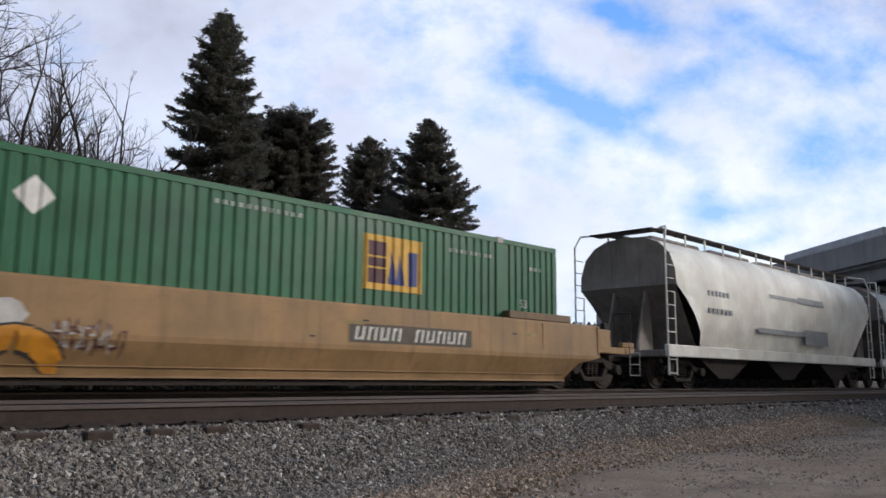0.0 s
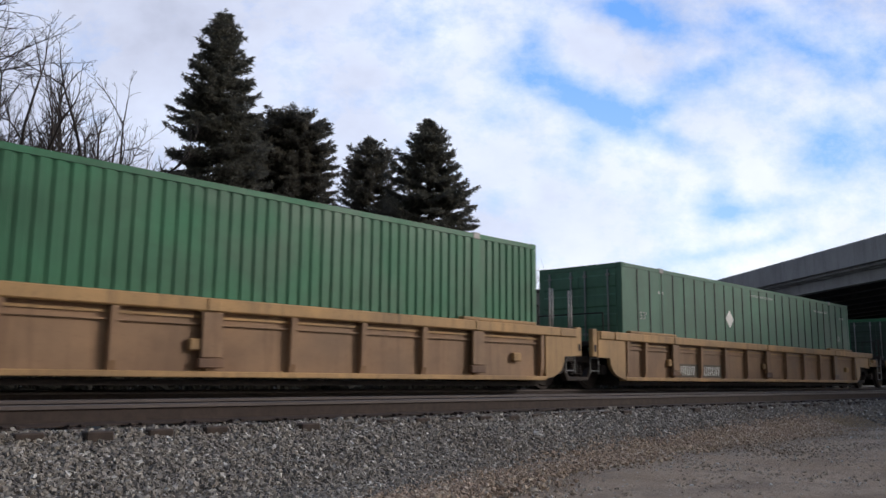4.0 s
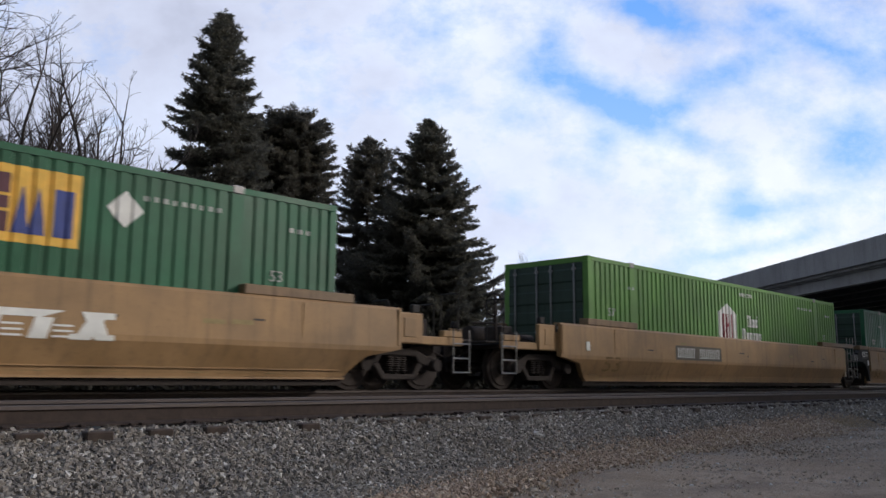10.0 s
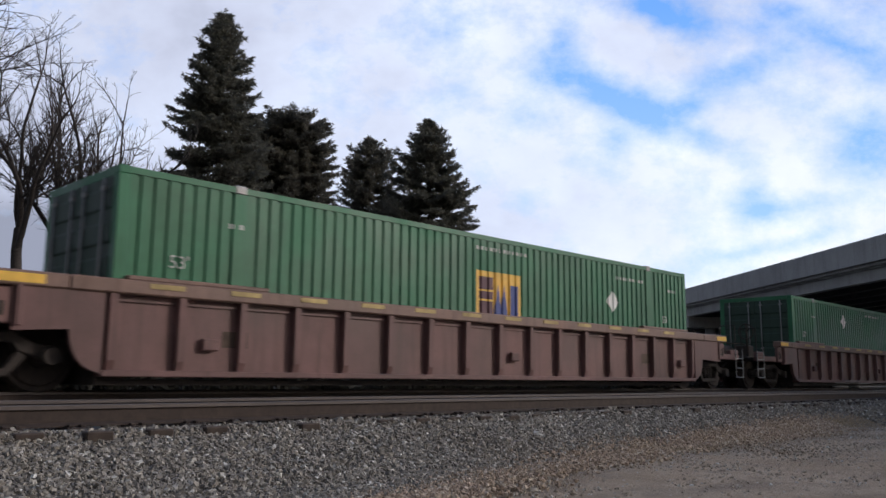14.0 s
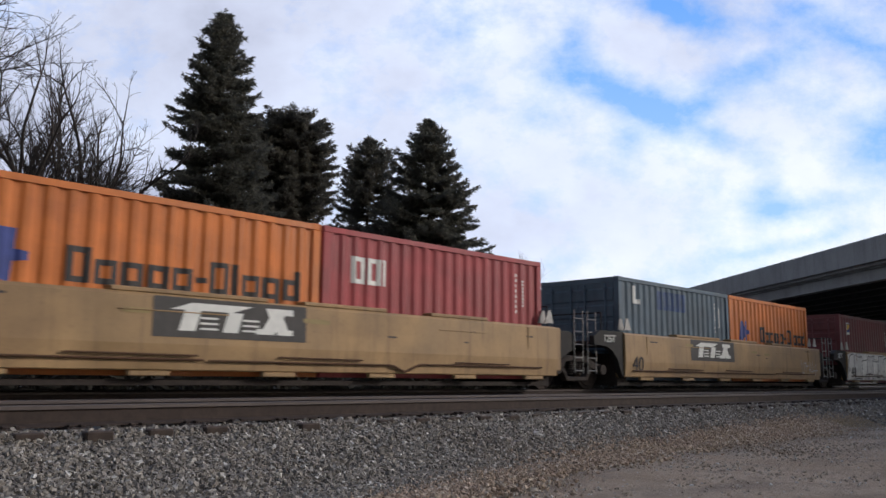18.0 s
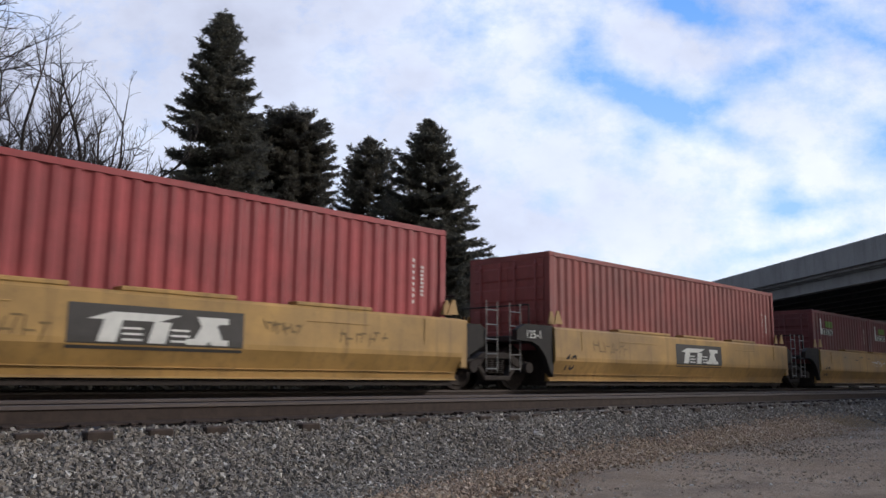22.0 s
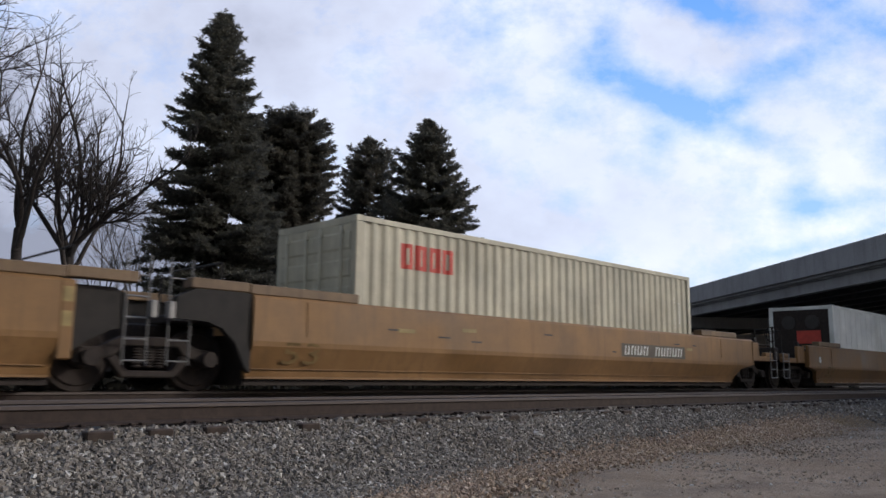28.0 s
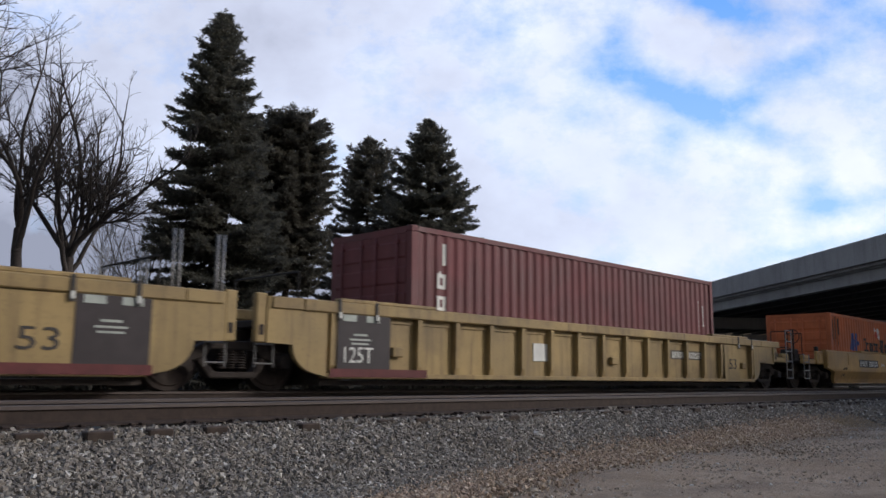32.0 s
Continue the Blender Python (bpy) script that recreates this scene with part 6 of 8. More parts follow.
def car_y(prof, z, proud):
    for (z1, y1), (z0, y0) in zip(prof, prof[1:]):
        if z >= z0:
            k = (min(z, z1) - z0) / (z1 - z0)
            return -(y0 + (y1 - y0) * k) - proud
    return -prof[-1][1] - proud


def car_shape(key, name, mat, label, outlines, proud=0.006, cols=18, flat=None):
    """Painted outlines on a well car's camera-side wall, following its fold."""
    prof = SIDESLOT if KINDS_OF[key] == "slot40" else SIDE40 if KINDS_OF[key].endswith("40") else SIDE53
    low, high = (0.44 if prof is SIDESLOT else 0.365), prof[0][0] + 0.02
    bm = bmesh.new()
    for o in outlines:
        lo, hi = min(p[0] for p in o), max(p[0] for p in o)
        prev = None
        for i in range(cols + 1):
            x = lo + 1e-4 + (hi - lo - 2e-4) * i / cols
            zs = [az + (bz - az) * (x - ax) / (bx - ax) for (ax, az), (bx, bz) in zip(o, o[1:] + o[:1]) if (ax - x) * (bx - x) <= 0 and ax != bx]
            if len(zs) < 2:
                continue
            z0, z1 = max(low, min(zs)), min(high, max(zs))
            if z1 - z0 < 1e-4:
                prev = None
                continue
            cuts = sorted({z0, z1, *[c for c, _ in prof if z0 < c < z1]})
            cuts = [z0 + (z1 - z0) * k / 7 for k in range(8)] if len(cuts) < 9 else cuts
            row = [bm.verts.new((x, flat - proud if flat else car_y(prof, z, proud), z)) for z in cuts]
            if prev:
                for k in range(7):
                    bm.faces.new((prev[k], row[k], row[k + 1], prev[k + 1]))
            prev = row
    ob = part(name, bm, mat, CARS[key], label)
    return tagged(ob, label, kind="stuff") if len(outlines) > 3 else ob


def quad(x0, x1, z0, z1, slant=0.0):
    return [(x0, z0), (x0 + slant, z1), (x1 + slant, z1), (x1, z0)]


def stencil_plate(key, x0, x1, z0, z1, n=10, bold=False, ground=True, ink=None, flat=None):
    """A dark panel with the car's withheld mark as white bars; bold: three heavy slanted blocks with speed stripes."""
    w, h = x1 - x0, z1 - z0
    if ground:
        car_shape(key, "stencil_panel", UMBERPANEL if KINDS_OF[key].endswith("53") and not bold else CHARCOAL, "dark painted panel", [quad(x0, x1, z0, z1)], 0.006, 6, flat)
    if bold:
        out = [quad(x0 + w * 0.10, x0 + w * 0.60, z0 + h * 0.66, z0 + h * 0.84, 0.03)]
        for i in range(2):
            a = x0 + w * (0.15 + i * 0.27)
            out += [quad(a, a + w * 0.11, z0 + h * 0.16, z0 + h * 0.66, h * 0.10)]
            out += [quad(a + w * 0.13, a + w * 0.24, z0 + h * (0.20 + j * 0.13), z0 + h * (0.25 + j * 0.13)) for j in range(3)]
        out += [quad(x0 + w * 0.665, x0 + w * 0.765, z0 + h * 0.16, z0 + h * 0.84, w * 0.10), quad(x0 + w * 0.78, x0 + w * 0.88, z0 + h * 0.16, z0 + h * 0.84, -w * 0.075),
                quad(x0 + w * 0.745, x0 + w * 0.80, z0 + h * 0.68, z0 + h * 0.84), quad(x0 + w * 0.84, x0 + w * 0.90, z0 + h * 0.68, z0 + h * 0.84),
                quad(x0 + w * 0.64, x0 + w * 0.70, z0 + h * 0.16, z0 + h * 0.30), quad(x0 + w * 0.80, x0 + w * 0.90, z0 + h * 0.16, z0 + h * 0.30)]
        car_shape(key, "block_mark", ink or MARK, "white block mark", out, 0.012, 4, flat)
    else:
        c = w * 0.92 / n
        out = []
        for i in range(n):
            if n > 7 and i == 4:
                continue
            a = x0 + w * 0.04 + i * c
            out += [quad(a, a + c * 0.24, z0 + h * 0.15, z0 + h * 0.85, 0.03), quad(a + c * 0.52, a + c * 0.76, z0 + h * 0.15, z0 + h * 0.85, 0.03),
                    quad(a + c * 0.24, a + c * 0.52, z0 + h * (0.70 if i % 2 else 0.15), z0 + h * (0.85 if i % 2 else 0.30), 0.004)]
        car_shape(key, "stencil_mark", ink or MARK, "white stencil bars", out, 0.012, 2, flat)


def blob(cx, cz, rx, rz, r, n=12):
    return [(cx + rx * math.cos(a) * r.uniform(0.82, 1.12), cz + rz * math.sin(a) * r.uniform(0.82, 1.12)) for a in [i * math.tau / n for i in range(n)]]


def slab(cx, cz, rx, rz, r, lean):
    """A leaning block with uneven corners."""
    j = lambda: r.uniform(0.86, 1.1)
    return [(cx - rx * j() - lean, cz - rz * j()), (cx - rx * j() + lean * 0.3, cz + rz * 0.2 * j()), (cx - rx * 0.8 * j() + lean, cz + rz * j()), (cx + rx * 0.2, cz + rz * r.uniform(0.75, 1.05)),
            (cx + rx * j() + lean, cz + rz * j()), (cx + rx * r.uniform(0.8, 1.15), cz + rz * 0.1), (cx + rx * j() - lean, cz - rz * j()), (cx, cz - rz * r.uniform(0.7, 1.0))]


def scribble(key, x0, x1, z0, z1, mat, label, seed, n=7):
    r = random.Random(seed)
    out = []
    for i in range(n):
        a = x0 + (x1 - x0) * (i + r.uniform(0, 0.4)) / n
        out.append(quad(a, a + 0.025, z0 + r.uniform(0, 0.3) * (z1 - z0), z1 - r.uniform(0, 0.35) * (z1 - z0), r.uniform(-0.1, 0.12)))
        zz = z0 + (z1 - z0) * r.uniform(0.2, 0.8)
        out.append(quad(a, a + (x1 - x0) / n * 0.9, zz, zz + 0.03))
    car_shape(key, "scribble", mat, label, out, 0.007, 3)


KINDS_OF = dict(zip("A B C G H I J Y Z AA BB CC DD".split(), ["smooth53"] * 13))
KINDS_OF.update({k: "rib53" for k in "D D2 E F K L M FF GG".split()})
KINDS_OF.update({k: "smooth40" for k in "N S T U V W X EE".split()})
KINDS_OF.update({k: "slot40" for k in "O0 O P Q R".split()})

car_shape("R", "reflector", AMBER, "bright yellow patch", [quad(-7.17, -6.69, 1.24, 1.44)], 0.007, 3)
car_shape("R", "placard", PALEAMBER, "small cream plate", [quad(-6.24, -6.06, 1.0, 1.17)], 0.007, 3)
# yellow square emblems and diamonds on the green containers
for k, x, z in (("A", 2.40, 1.92), ("B", -0.36, 1.55), ("C", 2.45, 1.92), ("E", 2.45, 1.88), ("F", -0.60, 1.52), ("J", 2.30, 2.02), ("L", 2.46, 1.90), ("M", -0.60, 1.55)):
    square_emblem(k, x, x + 1.42, z, z + 1.0)
for k, x, z in (("A", -3.2, 2.67), ("B", 4.65, 2.25), ("C", -3.24, 2.67), ("D", -2.15, 2.19), ("E", -3.12, 2.7), ("F", 4.36, 2.25), ("J", 4.33, 2.66), ("L", -3.12, 2.64), ("M", 4.40, 2.26)):
    diamond(k, x, z)
square_emblem("K", -4.8, -3.38, 2.1, 3.1, True)
house_emblem("G", -1.78, -0.48, 2.65, CORAL, -0.33, 1.78, 2.38, 3)
house_emblem("H", -1.40, -0.24, 2.62, DEEPRED, 0.10, 1.56, 2.38)
house_emblem("I", -1.43, -0.22, 2.66, DEEPRED, 0.10, 1.56, 2.38)
for k in "ABCDEFGHIJKLM":
    ob, pts, hy, base = on_box(k)
    mk = INK if k == "K" else DULLMARK
    for x, z, w, n in ((4.6, 2.83, 1.3, 9), (-0.6, 2.98, 1.7, 12), (-6.3, 2.62, 0.35, 2), (7.1, 2.70, 0.5, 3)):
        if k == "I" and n == 12:
            continue
        bars(ob, pts, hy, "stencil_mark", mk, "small stencilled bars", x, z - base, w, 0.075, n, 0.5)
    letters("length_number", "53'", 0.20, mk, ob, -7.25, -hy - 0.006, 1.90 - base, "white stencilled length")
    letters("length_number", "53", 0.18, mk, ob, 6.75, -hy - 0.006, 1.86 - base, "white stencilled length")
ob, pts, hy, base = on_box("I")
letters("lettering", "HIGH CUBE", 0.12, MARK, ob, 0.05, -hy - 0.006, 2.93 - base, "white stencilled words")

# short and long shipping-line containers
for k, mx0, mx1, tx0, tx1 in (("Ob", -2.45, -1.46, -1.0, 2.78), ("Pb", -2.38, -1.70, -0.92, 2.85), ("Qa", -2.63, -1.64, -1.19, 2.66), ("Rb", -2.39, -1.56, -1.34, 2.68),
                              ("Sa", -2.43, -1.52, -1.02, 2.9), ("Sb", -2.51, -1.46, -1.06, 2.88), ("O0", -2.45, -1.5, -1.0, 2.78)):
    shipping_emblem(k, mx0, mx1, tx0, tx1, 1.52, 2.22)
shipping_emblem("X", -3.88, -2.89, -2.46, 1.39, 1.45, 2.18)
shipping_emblem("EE", -4.04, -2.99, -2.55, 1.35, 1.50, 2.28)
rects("Z", "stencil_mark", FADESOOT, "worn stencil rows", *[(x, x + 0.045, z, z + 0.09) for z, xs in ((2.08, (5.02, 5.09, 5.16, 5.23)), (1.95, (4.98, 5.10, 5.20, 5.28)), (1.81, (4.94, 5.02, 5.18, 5.25, 5.34, 5.42))) for x in xs])
rects("Z", "scrape_patch", SOOT, "grey scraped patch", (5.02, 5.17, 2.90, 3.04), (5.42, 5.56, 2.80, 2.98), (4.96, 5.14, 3.06, 3.13))
rects("Z", "panel_seam", SOOT, "thin dark seam", (4.86, 4.872, 2.15, 2.86), (5.72, 5.732, 1.75, 2.60))
shape("Z", "warning_mark", INK, "dark edge of a warning triangle", [[(5.27, 2.38), (5.42, 2.58), (5.48, 2.58), (5.62, 2.38)]], 0.008)
shape("Z", "warning_mark", PALEAMBER, "faded yellow warning triangle", [[(5.32, 2.405), (5.43, 2.555), (5.47, 2.555), (5.57, 2.405)]], 0.012)
rects("Z", "lettering", INK, "black block lettering", *word("Cxpxg-Clxgd", -2.41, 1.50, 1.78, 2.42))
for k, x, z in (("Oa", -2.26, 2.19), ("Ra", -2.25, 2.22)):
    rects(k, "emblem_ground", MARK, "small white-edged emblem", (x, x + 0.42, z, z + 0.46))
    rects(k, "emblem_block", NAVY, "dark blue field", (x + 0.03, x + 0.39, z + 0.10, z + 0.43), proud=0.012)
    ob, pts, hy, base = on_box(k)
    shape(k, "emblem_stroke", AMBER, "yellow slash", [[(x + 0.08, z + 0.14), (x + 0.16, z + 0.40), (x + 0.34, z + 0.38), (x + 0.20, z + 0.20)]], 0.016)
rects("Pa", "lettering", DULLBLUE, "dull blue block lettering", *word("CCCCC", -1.17, 0.38, 2.22, 2.72, 0.36))
rects("Pa", "repair_patch", MARK, "scraped pale patch", (-2.35, -2.22, 2.3, 2.75), (-2.18, -2.02, 2.3, 2.42))
rects("O0b", "lettering", DULLBLUE, "dull blue block lettering", *word("CCCCC", -1.17, 0.38, 2.22, 2.72, 0.36))
rects("Qb", "lettering", MARK, "white block lettering", *word("CCl", -2.41, -1.52, 2.0, 2.48))
for k, x in (("Tb", -2.34), ("Ta", -2.31)):
    rects(k, "emblem_ground", MARK, "white emblem strip", (x, x + 1.28, 2.08, 2.30), (x, x + 0.22, 2.30, 2.66))
    rects(k, "emblem_block", INK, "black lettering bars", *word("CCCCCC", x + 0.24, x + 1.26, 2.10, 2.28), proud=0.014)
    rects(k, "emblem_field", SPRAYGREEN, "olive field", (x + 0.55, x + 1.28, 2.36, 2.58))
rects("W", "lettering", MARK, "white block lettering", *word("CCClCCC", -1.18, 1.29, 2.32, 2.78))
rects("V", "emblem_ground", MARK, "small white emblem", (-5.37, -4.95, 2.55, 3.0))
rects("V", "emblem_block", CRIMSON, "red dot", (-5.24, -5.06, 2.68, 2.84), proud=0.014)
for k in ("BB", "DD"):
    rects(k, "lettering", REDMARK, "red block lettering", *word("CCCC", -5.0, -3.55, 2.38, 2.86, 0.34))
for k, m, x, w, n in (("DD", SOOT, -3.15, 0.95, 9), ("EE", RUSTSOOT, -5.98, 0.85, 9)):
    r = random.Random(k)
    rects(k, "soot_stain", m, "dark soot streaks down the wall", *[(x + w * (i + r.uniform(0, 0.4)) / n, x + w * (i + r.uniform(0.5, 0.95)) / n, r.uniform(1.65, 2.2), r.uniform(2.62, 2.85 if k == "EE" else 3.12)) for i in range(n)], proud=0.004)
shape("CC", "emblem", INK, "small dark round mark", [[(0.34, 2.46), (0.42, 2.62), (0.52, 2.64), (0.62, 2.62), (0.70, 2.46), (0.62, 2.32), (0.52, 2.28), (0.42, 2.32)]], 0.008)
rects("FF", "lettering", MARK, "white block lettering that runs down the wall", (-5.22, -5.14, 2.55, 2.98), *word("x", -5.42, -5.12, 2.08, 2.50), *word("x", -5.42, -5.12, 1.66, 2.06), (-5.34, -5.26, 2.36, 2.42))
for i, (x, z) in enumerate(((-1.0, 2.50), (-0.62, 2.46), (-0.82, 2.30), (-0.5, 2.24))):
    diamond("EE", x, z, 0.15, 0.15, (MARK, MARK, REDMARK, MARK)[i])
for k in ("N", "U", "V", "W", "X", "BB", "DD", "EE", "FF", "Oa", "Pa", "Qb", "Ra", "Ta", "Tb", "Ya"):
    ob, pts, hy, base = on_box(k)
    hx = pts[-1][0]
    for j, (dx, z0, hgt) in enumerate(((0.75, 1.75, 0.9), (0.55, 1.9, 0.6))):
        bm = bmesh.new()
        for i in range(8):
            wrapped(bm, pts, hy, hx - dx, hx - dx + 0.06, z0 - base + i * hgt / 8, z0 - base + (i + 0.6) * hgt / 8)
        tagged(part("stencil_mark", bm, MARK, ob), "small stencilled bars down the wall", kind="stuff")

# marks on the cars
for k, x0, x1, z0, z1 in (("A", 1.92, 5.0, 0.95, 1.28), ("C", -4.75, -1.76, 0.86, 1.26), ("G", 2.15, 5.05, 0.90, 1.20), ("I", -4.4, -1.76, 0.90, 1.28), ("J", -4.77, -1.77, 0.82, 1.18), ("R", -3.32, -0.1, 0.90, 1.28),
                          ("X", -3.42, -1.44, 0.88, 1.14), ("Y", 2.08, 5.33, 0.90, 1.24), ("BB", 2.02, 5.15, 0.92, 1.24), ("DD", -4.82, -1.54, 0.90, 1.28), ("EE", -4.09, -1.83, 0.93, 1.22)):
    stencil_plate(k, x0, x1, z0, z1)
stencil_plate("T", 2.78, 4.85, 0.92, 1.10, ground=False)
stencil_plate("S", -4.2, -2.0, 0.86, 1.10)
for k, x0, x1, z0, z1 in (("F", -5.27, -3.08, 0.57, 0.82), ("D", -5.6, -2.95, 0.45, 0.80), ("FF", 3.29, 5.07, 0.92, 1.16)):
    stencil_plate(k, x0, x1, z0, z1, flat=-1.335)
for k, x0, z0 in (("O", 0.74, 0.92), ("P", -3.0, 0.90), ("Q", -3.1, 0.90), ("U", -0.98, 0.72), ("V", -1.20, 0.70), ("W", -1.06, 0.70), ("CC", -1.16, 0.80), ("EE", 2.12, 0.62), ("Z", -0.99, 0.70)):
    stencil_plate(k, x0, x0 + 2.62, z0, z0 + 0.60, bold=True)
stencil_plate("J", 2.13, 4.43, 0.72, 1.26, bold=True, ground=False)
stencil_plate("B", 1.0, 2.9, 0.74, 1.30, bold=True, ground=False, ink=GHOST)
stencil_plate("S", 2.6, 4.05, 0.62, 1.14, bold=True, ground=False, ink=GHOST)
for k in "A B C G H I J Z BB CC DD Y AA".split():
    letters("length_number", "53", 0.37, INK if k == "Y" else FADEINK, CARS[k], -7.48 if k == "Y" else -7.72, -1.385, 0.55, "dark stencilled length", 0.72).rotation_euler.x = radians(20)
for k in "O P Q U V W X EE S T R".split():
    high = KINDS_OF[k] == "slot40"
    letters("length_number", "40", 0.38, INK, CARS[k], -5.98, -1.497 if high else -1.385, 0.56, "dark stencilled length", 0.50).rotation_euler.x = radians(4 if high else 24)
# thin brake pipes along the slotted yellow cars
for k in "O0 O P Q R".split():
    for x0, x1, z in ((-6.0, -2.3, 0.585), (-2.2, 2.4 if k != "Q" else 1.3, 0.575), (2.5 if k != "Q" else 2.15, 5.7, 0.60)):
        part("brake_pipe", tube(bmesh.new(), (x0, -1.515, z), (x1, -1.515, z), 0.017, 0.017, 6), RUSTPIPE, CARS[k], "thin rusty pipe along the sill")
    for x0, x1 in ((-4.3, -2.4), (-1.0, 0.7), (3.0, 4.6)):
        part("grab_rod", tube(bmesh.new(), (x0, -1.530, 0.655), (x1, -1.530, 0.645), 0.014, 0.014, 6), RUSTPIPE, CARS[k])
    if k == "Q":
        part("brake_pipe", bent(bmesh.new(), [(1.3, -1.515, 0.575), (1.42, -1.515, 0.56), (1.72, -1.50, 0.46), (2.02, -1.515, 0.58), (2.15, -1.515, 0.60)], 0.022), RUSTPIPE, CARS[k], "dipped bend of a rusty pipe")
for k in "B C H I Z AA CC DD".split():
    if k in ("B", "H", "Z", "CC"):
        part("stencil_panel", boxes((-9.2, -8.45, -1.452, -1.441, 1.28, 1.60)), CHARCOAL, CARS[k])
        letters("load_rating", "125 T", 0.20, MARK, CARS[k], -9.12, -1.458, 1.34, "white stencilled load rating")
    else:
        part("stencil_panel", boxes((-9.52, -9.22, -1.398, -1.387, 1.40, 1.58)), CHARCOAL, CARS[k])
        part("stencil_mark", boxes((-9.47, -9.27, -1.404, -1.399, 1.46, 1.52)), MARK, CARS[k])
    part("placard", boxes((-8.5, -8.36, *((-1.452, -1.441) if k in ("B", "H", "Z", "CC") else (-1.512, -1.498)), 1.02, 1.22)), MARK, CARS[k])
part("stencil_panel", boxes((-8.72, -7.98, -1.506, -1.442, 1.20, 1.53)), CHARCOAL, CARS["Y"], "dark painted panel")
letters("load_rating", "125 T", 0.19, MARK, CARS["Y"], -8.64, -1.512, 1.27, "white stencilled load rating")
for k in "O P Q".split():
    letters("load_rating", "125T", 0.17, MARK, CARS[k], -7.1, -1.447, 1.25, "white stencilled load rating")
for k in "U V W X".split():
    letters("load_rating", "125-1", 0.17, MARK, CARS[k], -7.2, -1.447, 1.22, "white stencilled load rating")
for k, r in (("A", 5), ("G", 6), ("H", 7), ("I", 8), ("J", 9), ("P", 10), ("Q", 11), ("R", 12), ("BB", 13), ("CC", 14), ("S", 15), ("C", 16), ("T", 17)):
    rr = random.Random(r)
    lim = 7.5 if KINDS_OF[k].endswith("53") else 5.6
    out = []
    for i in range(3):
        a, z = rr.uniform(-lim, lim), rr.uniform(1.12, 1.30)
        car_shape(k, "reflector", FADED_AMBER, "faded yellow strip", [quad(a, a + rr.uniform(0.3, 0.45), z, z + 0.07)], 0.007, 2)
    out = [quad(a, a + rr.uniform(0.10, 0.35), z, z + 0.03) for a, z in [(rr.uniform(-lim, lim), rr.uniform(1.0, 1.35)) for i in range(7)]]
    car_shape(k, "stencil_mark", INK, "small dark stencil bars", out, 0.007, 2)
for k, z in (("Y", 1.19), ("Z", 1.26), ("DD", 1.42)):
    for x in ((-6.38, -3.1, 0.0, 6.48) if k == "Y" else (-0.3, 3.4, 6.6) if k == "Z" else (1.75, 5.2)):
        car_shape(k, "reflector", AMBER, "bright yellow reflective strip", [quad(x, x + 0.42, z, z + 0.11)], 0.03, 2)

ARC = lambda cx, cz, rx, rz, a0, a1, wd, n=7: [[(cx + (rx + e) * math.cos(t), cz + (rz + e) * math.sin(t)) for t, e in ((u, -wd), (u, wd), (v, wd), (v, -wd))]
                                               for u, v in [(a0 + (a1 - a0) * i / n, a0 + (a1 - a0) * (i + 1.12) / n) for i in range(n)]]


def puffs(key, name, mat, label, spots, proud, seed, grow=0.0):
    """Soft sprayed lumps, each an uneven round."""
    r = random.Random(seed)
    return car_shape(key, name, mat, label, [blob(x, z, rx + grow, rz + grow, r, 16) for x, z, rx, rz in spots], proud, 14)


def tangle(key, spots, fills, edge, dark, label, seed, lean=0.12):
    """Overlapping leaning sprayed forms, each with a dark rim, a pale edge and a bent inner stroke; none of it legible."""
    r = random.Random(seed)
    for i, (x, z, rx, rz) in enumerate(spots):
        s, ln, up = r.randint(0, 9999), r.uniform(-0.6, 1.2) * lean, 0.006 + 0.0035 * i
        for name, mat, grow, add in (("spray_rim", dark, 0.085, 0.0), ("spray_edge", edge, 0.04, 0.0012), ("spray_fill", fills[i % len(fills)], 0.0, 0.0024)):
            car_shape(key, name, mat, label, [slab(x, min(z, 1.54 - rz - grow) if KINDS_OF[key].endswith("53") else z, rx + grow, rz + grow, random.Random(s), ln)], up + add, 14)
        a = r.uniform(0, 6)
        tagged(car_shape(key, "spray_stroke", dark, label, ARC(x, z, rx * 0.55, rz * 0.6, a, a + r.uniform(1.6, 2.8), 0.014, 6), up + 0.0034, 3), label, kind="stuff")


PALE = plain("pale_silver_spray", (0.62, 0.60, 0.57), 0.5, 0, 0.3, 3, 0.02)
ROSE = plain("rose_spray", (0.40, 0.150, 0.150), 0.6, 0, 0.4, 2, 0.02)
# orange arches under green lumps with a pale cloud behind them
cloud = [(-7.3, 0.92, 0.55, 0.16), (-6.5, 1.25, 0.62, 0.26), (-6.0, 1.42, 0.40, 0.22), (-5.1, 1.28, 0.55, 0.24), (-4.3, 1.36, 0.50, 0.22), (-3.6, 1.10, 0.42, 0.20)]
puffs("A", "spray_halo", SILVER, "pale lilac sprayed cloud", cloud, 0.005, 31)
arches = [(-7.1, 0.34, 0.80, 0.60), (-5.5, 0.34, 0.78, 0.62), (-4.4, 0.36, 0.62, 0.62), (-3.35, 0.34, 0.62, 0.58)]
car_shape("A", "spray_outline", INK, "black sprayed outline", [q for x, z, rx, rz in arches for q in ARC(x, z, rx * 0.82, rz * 0.80, 0.03, 3.11, 0.20, 10)], 0.009, 4)
car_shape("A", "spray_fill", SPRAYORANGE, "orange sprayed arches", [q for x, z, rx, rz in arches for q in ARC(x, z, rx * 0.84, rz * 0.82, 0.03, 3.11, 0.155, 10)], 0.014, 4)
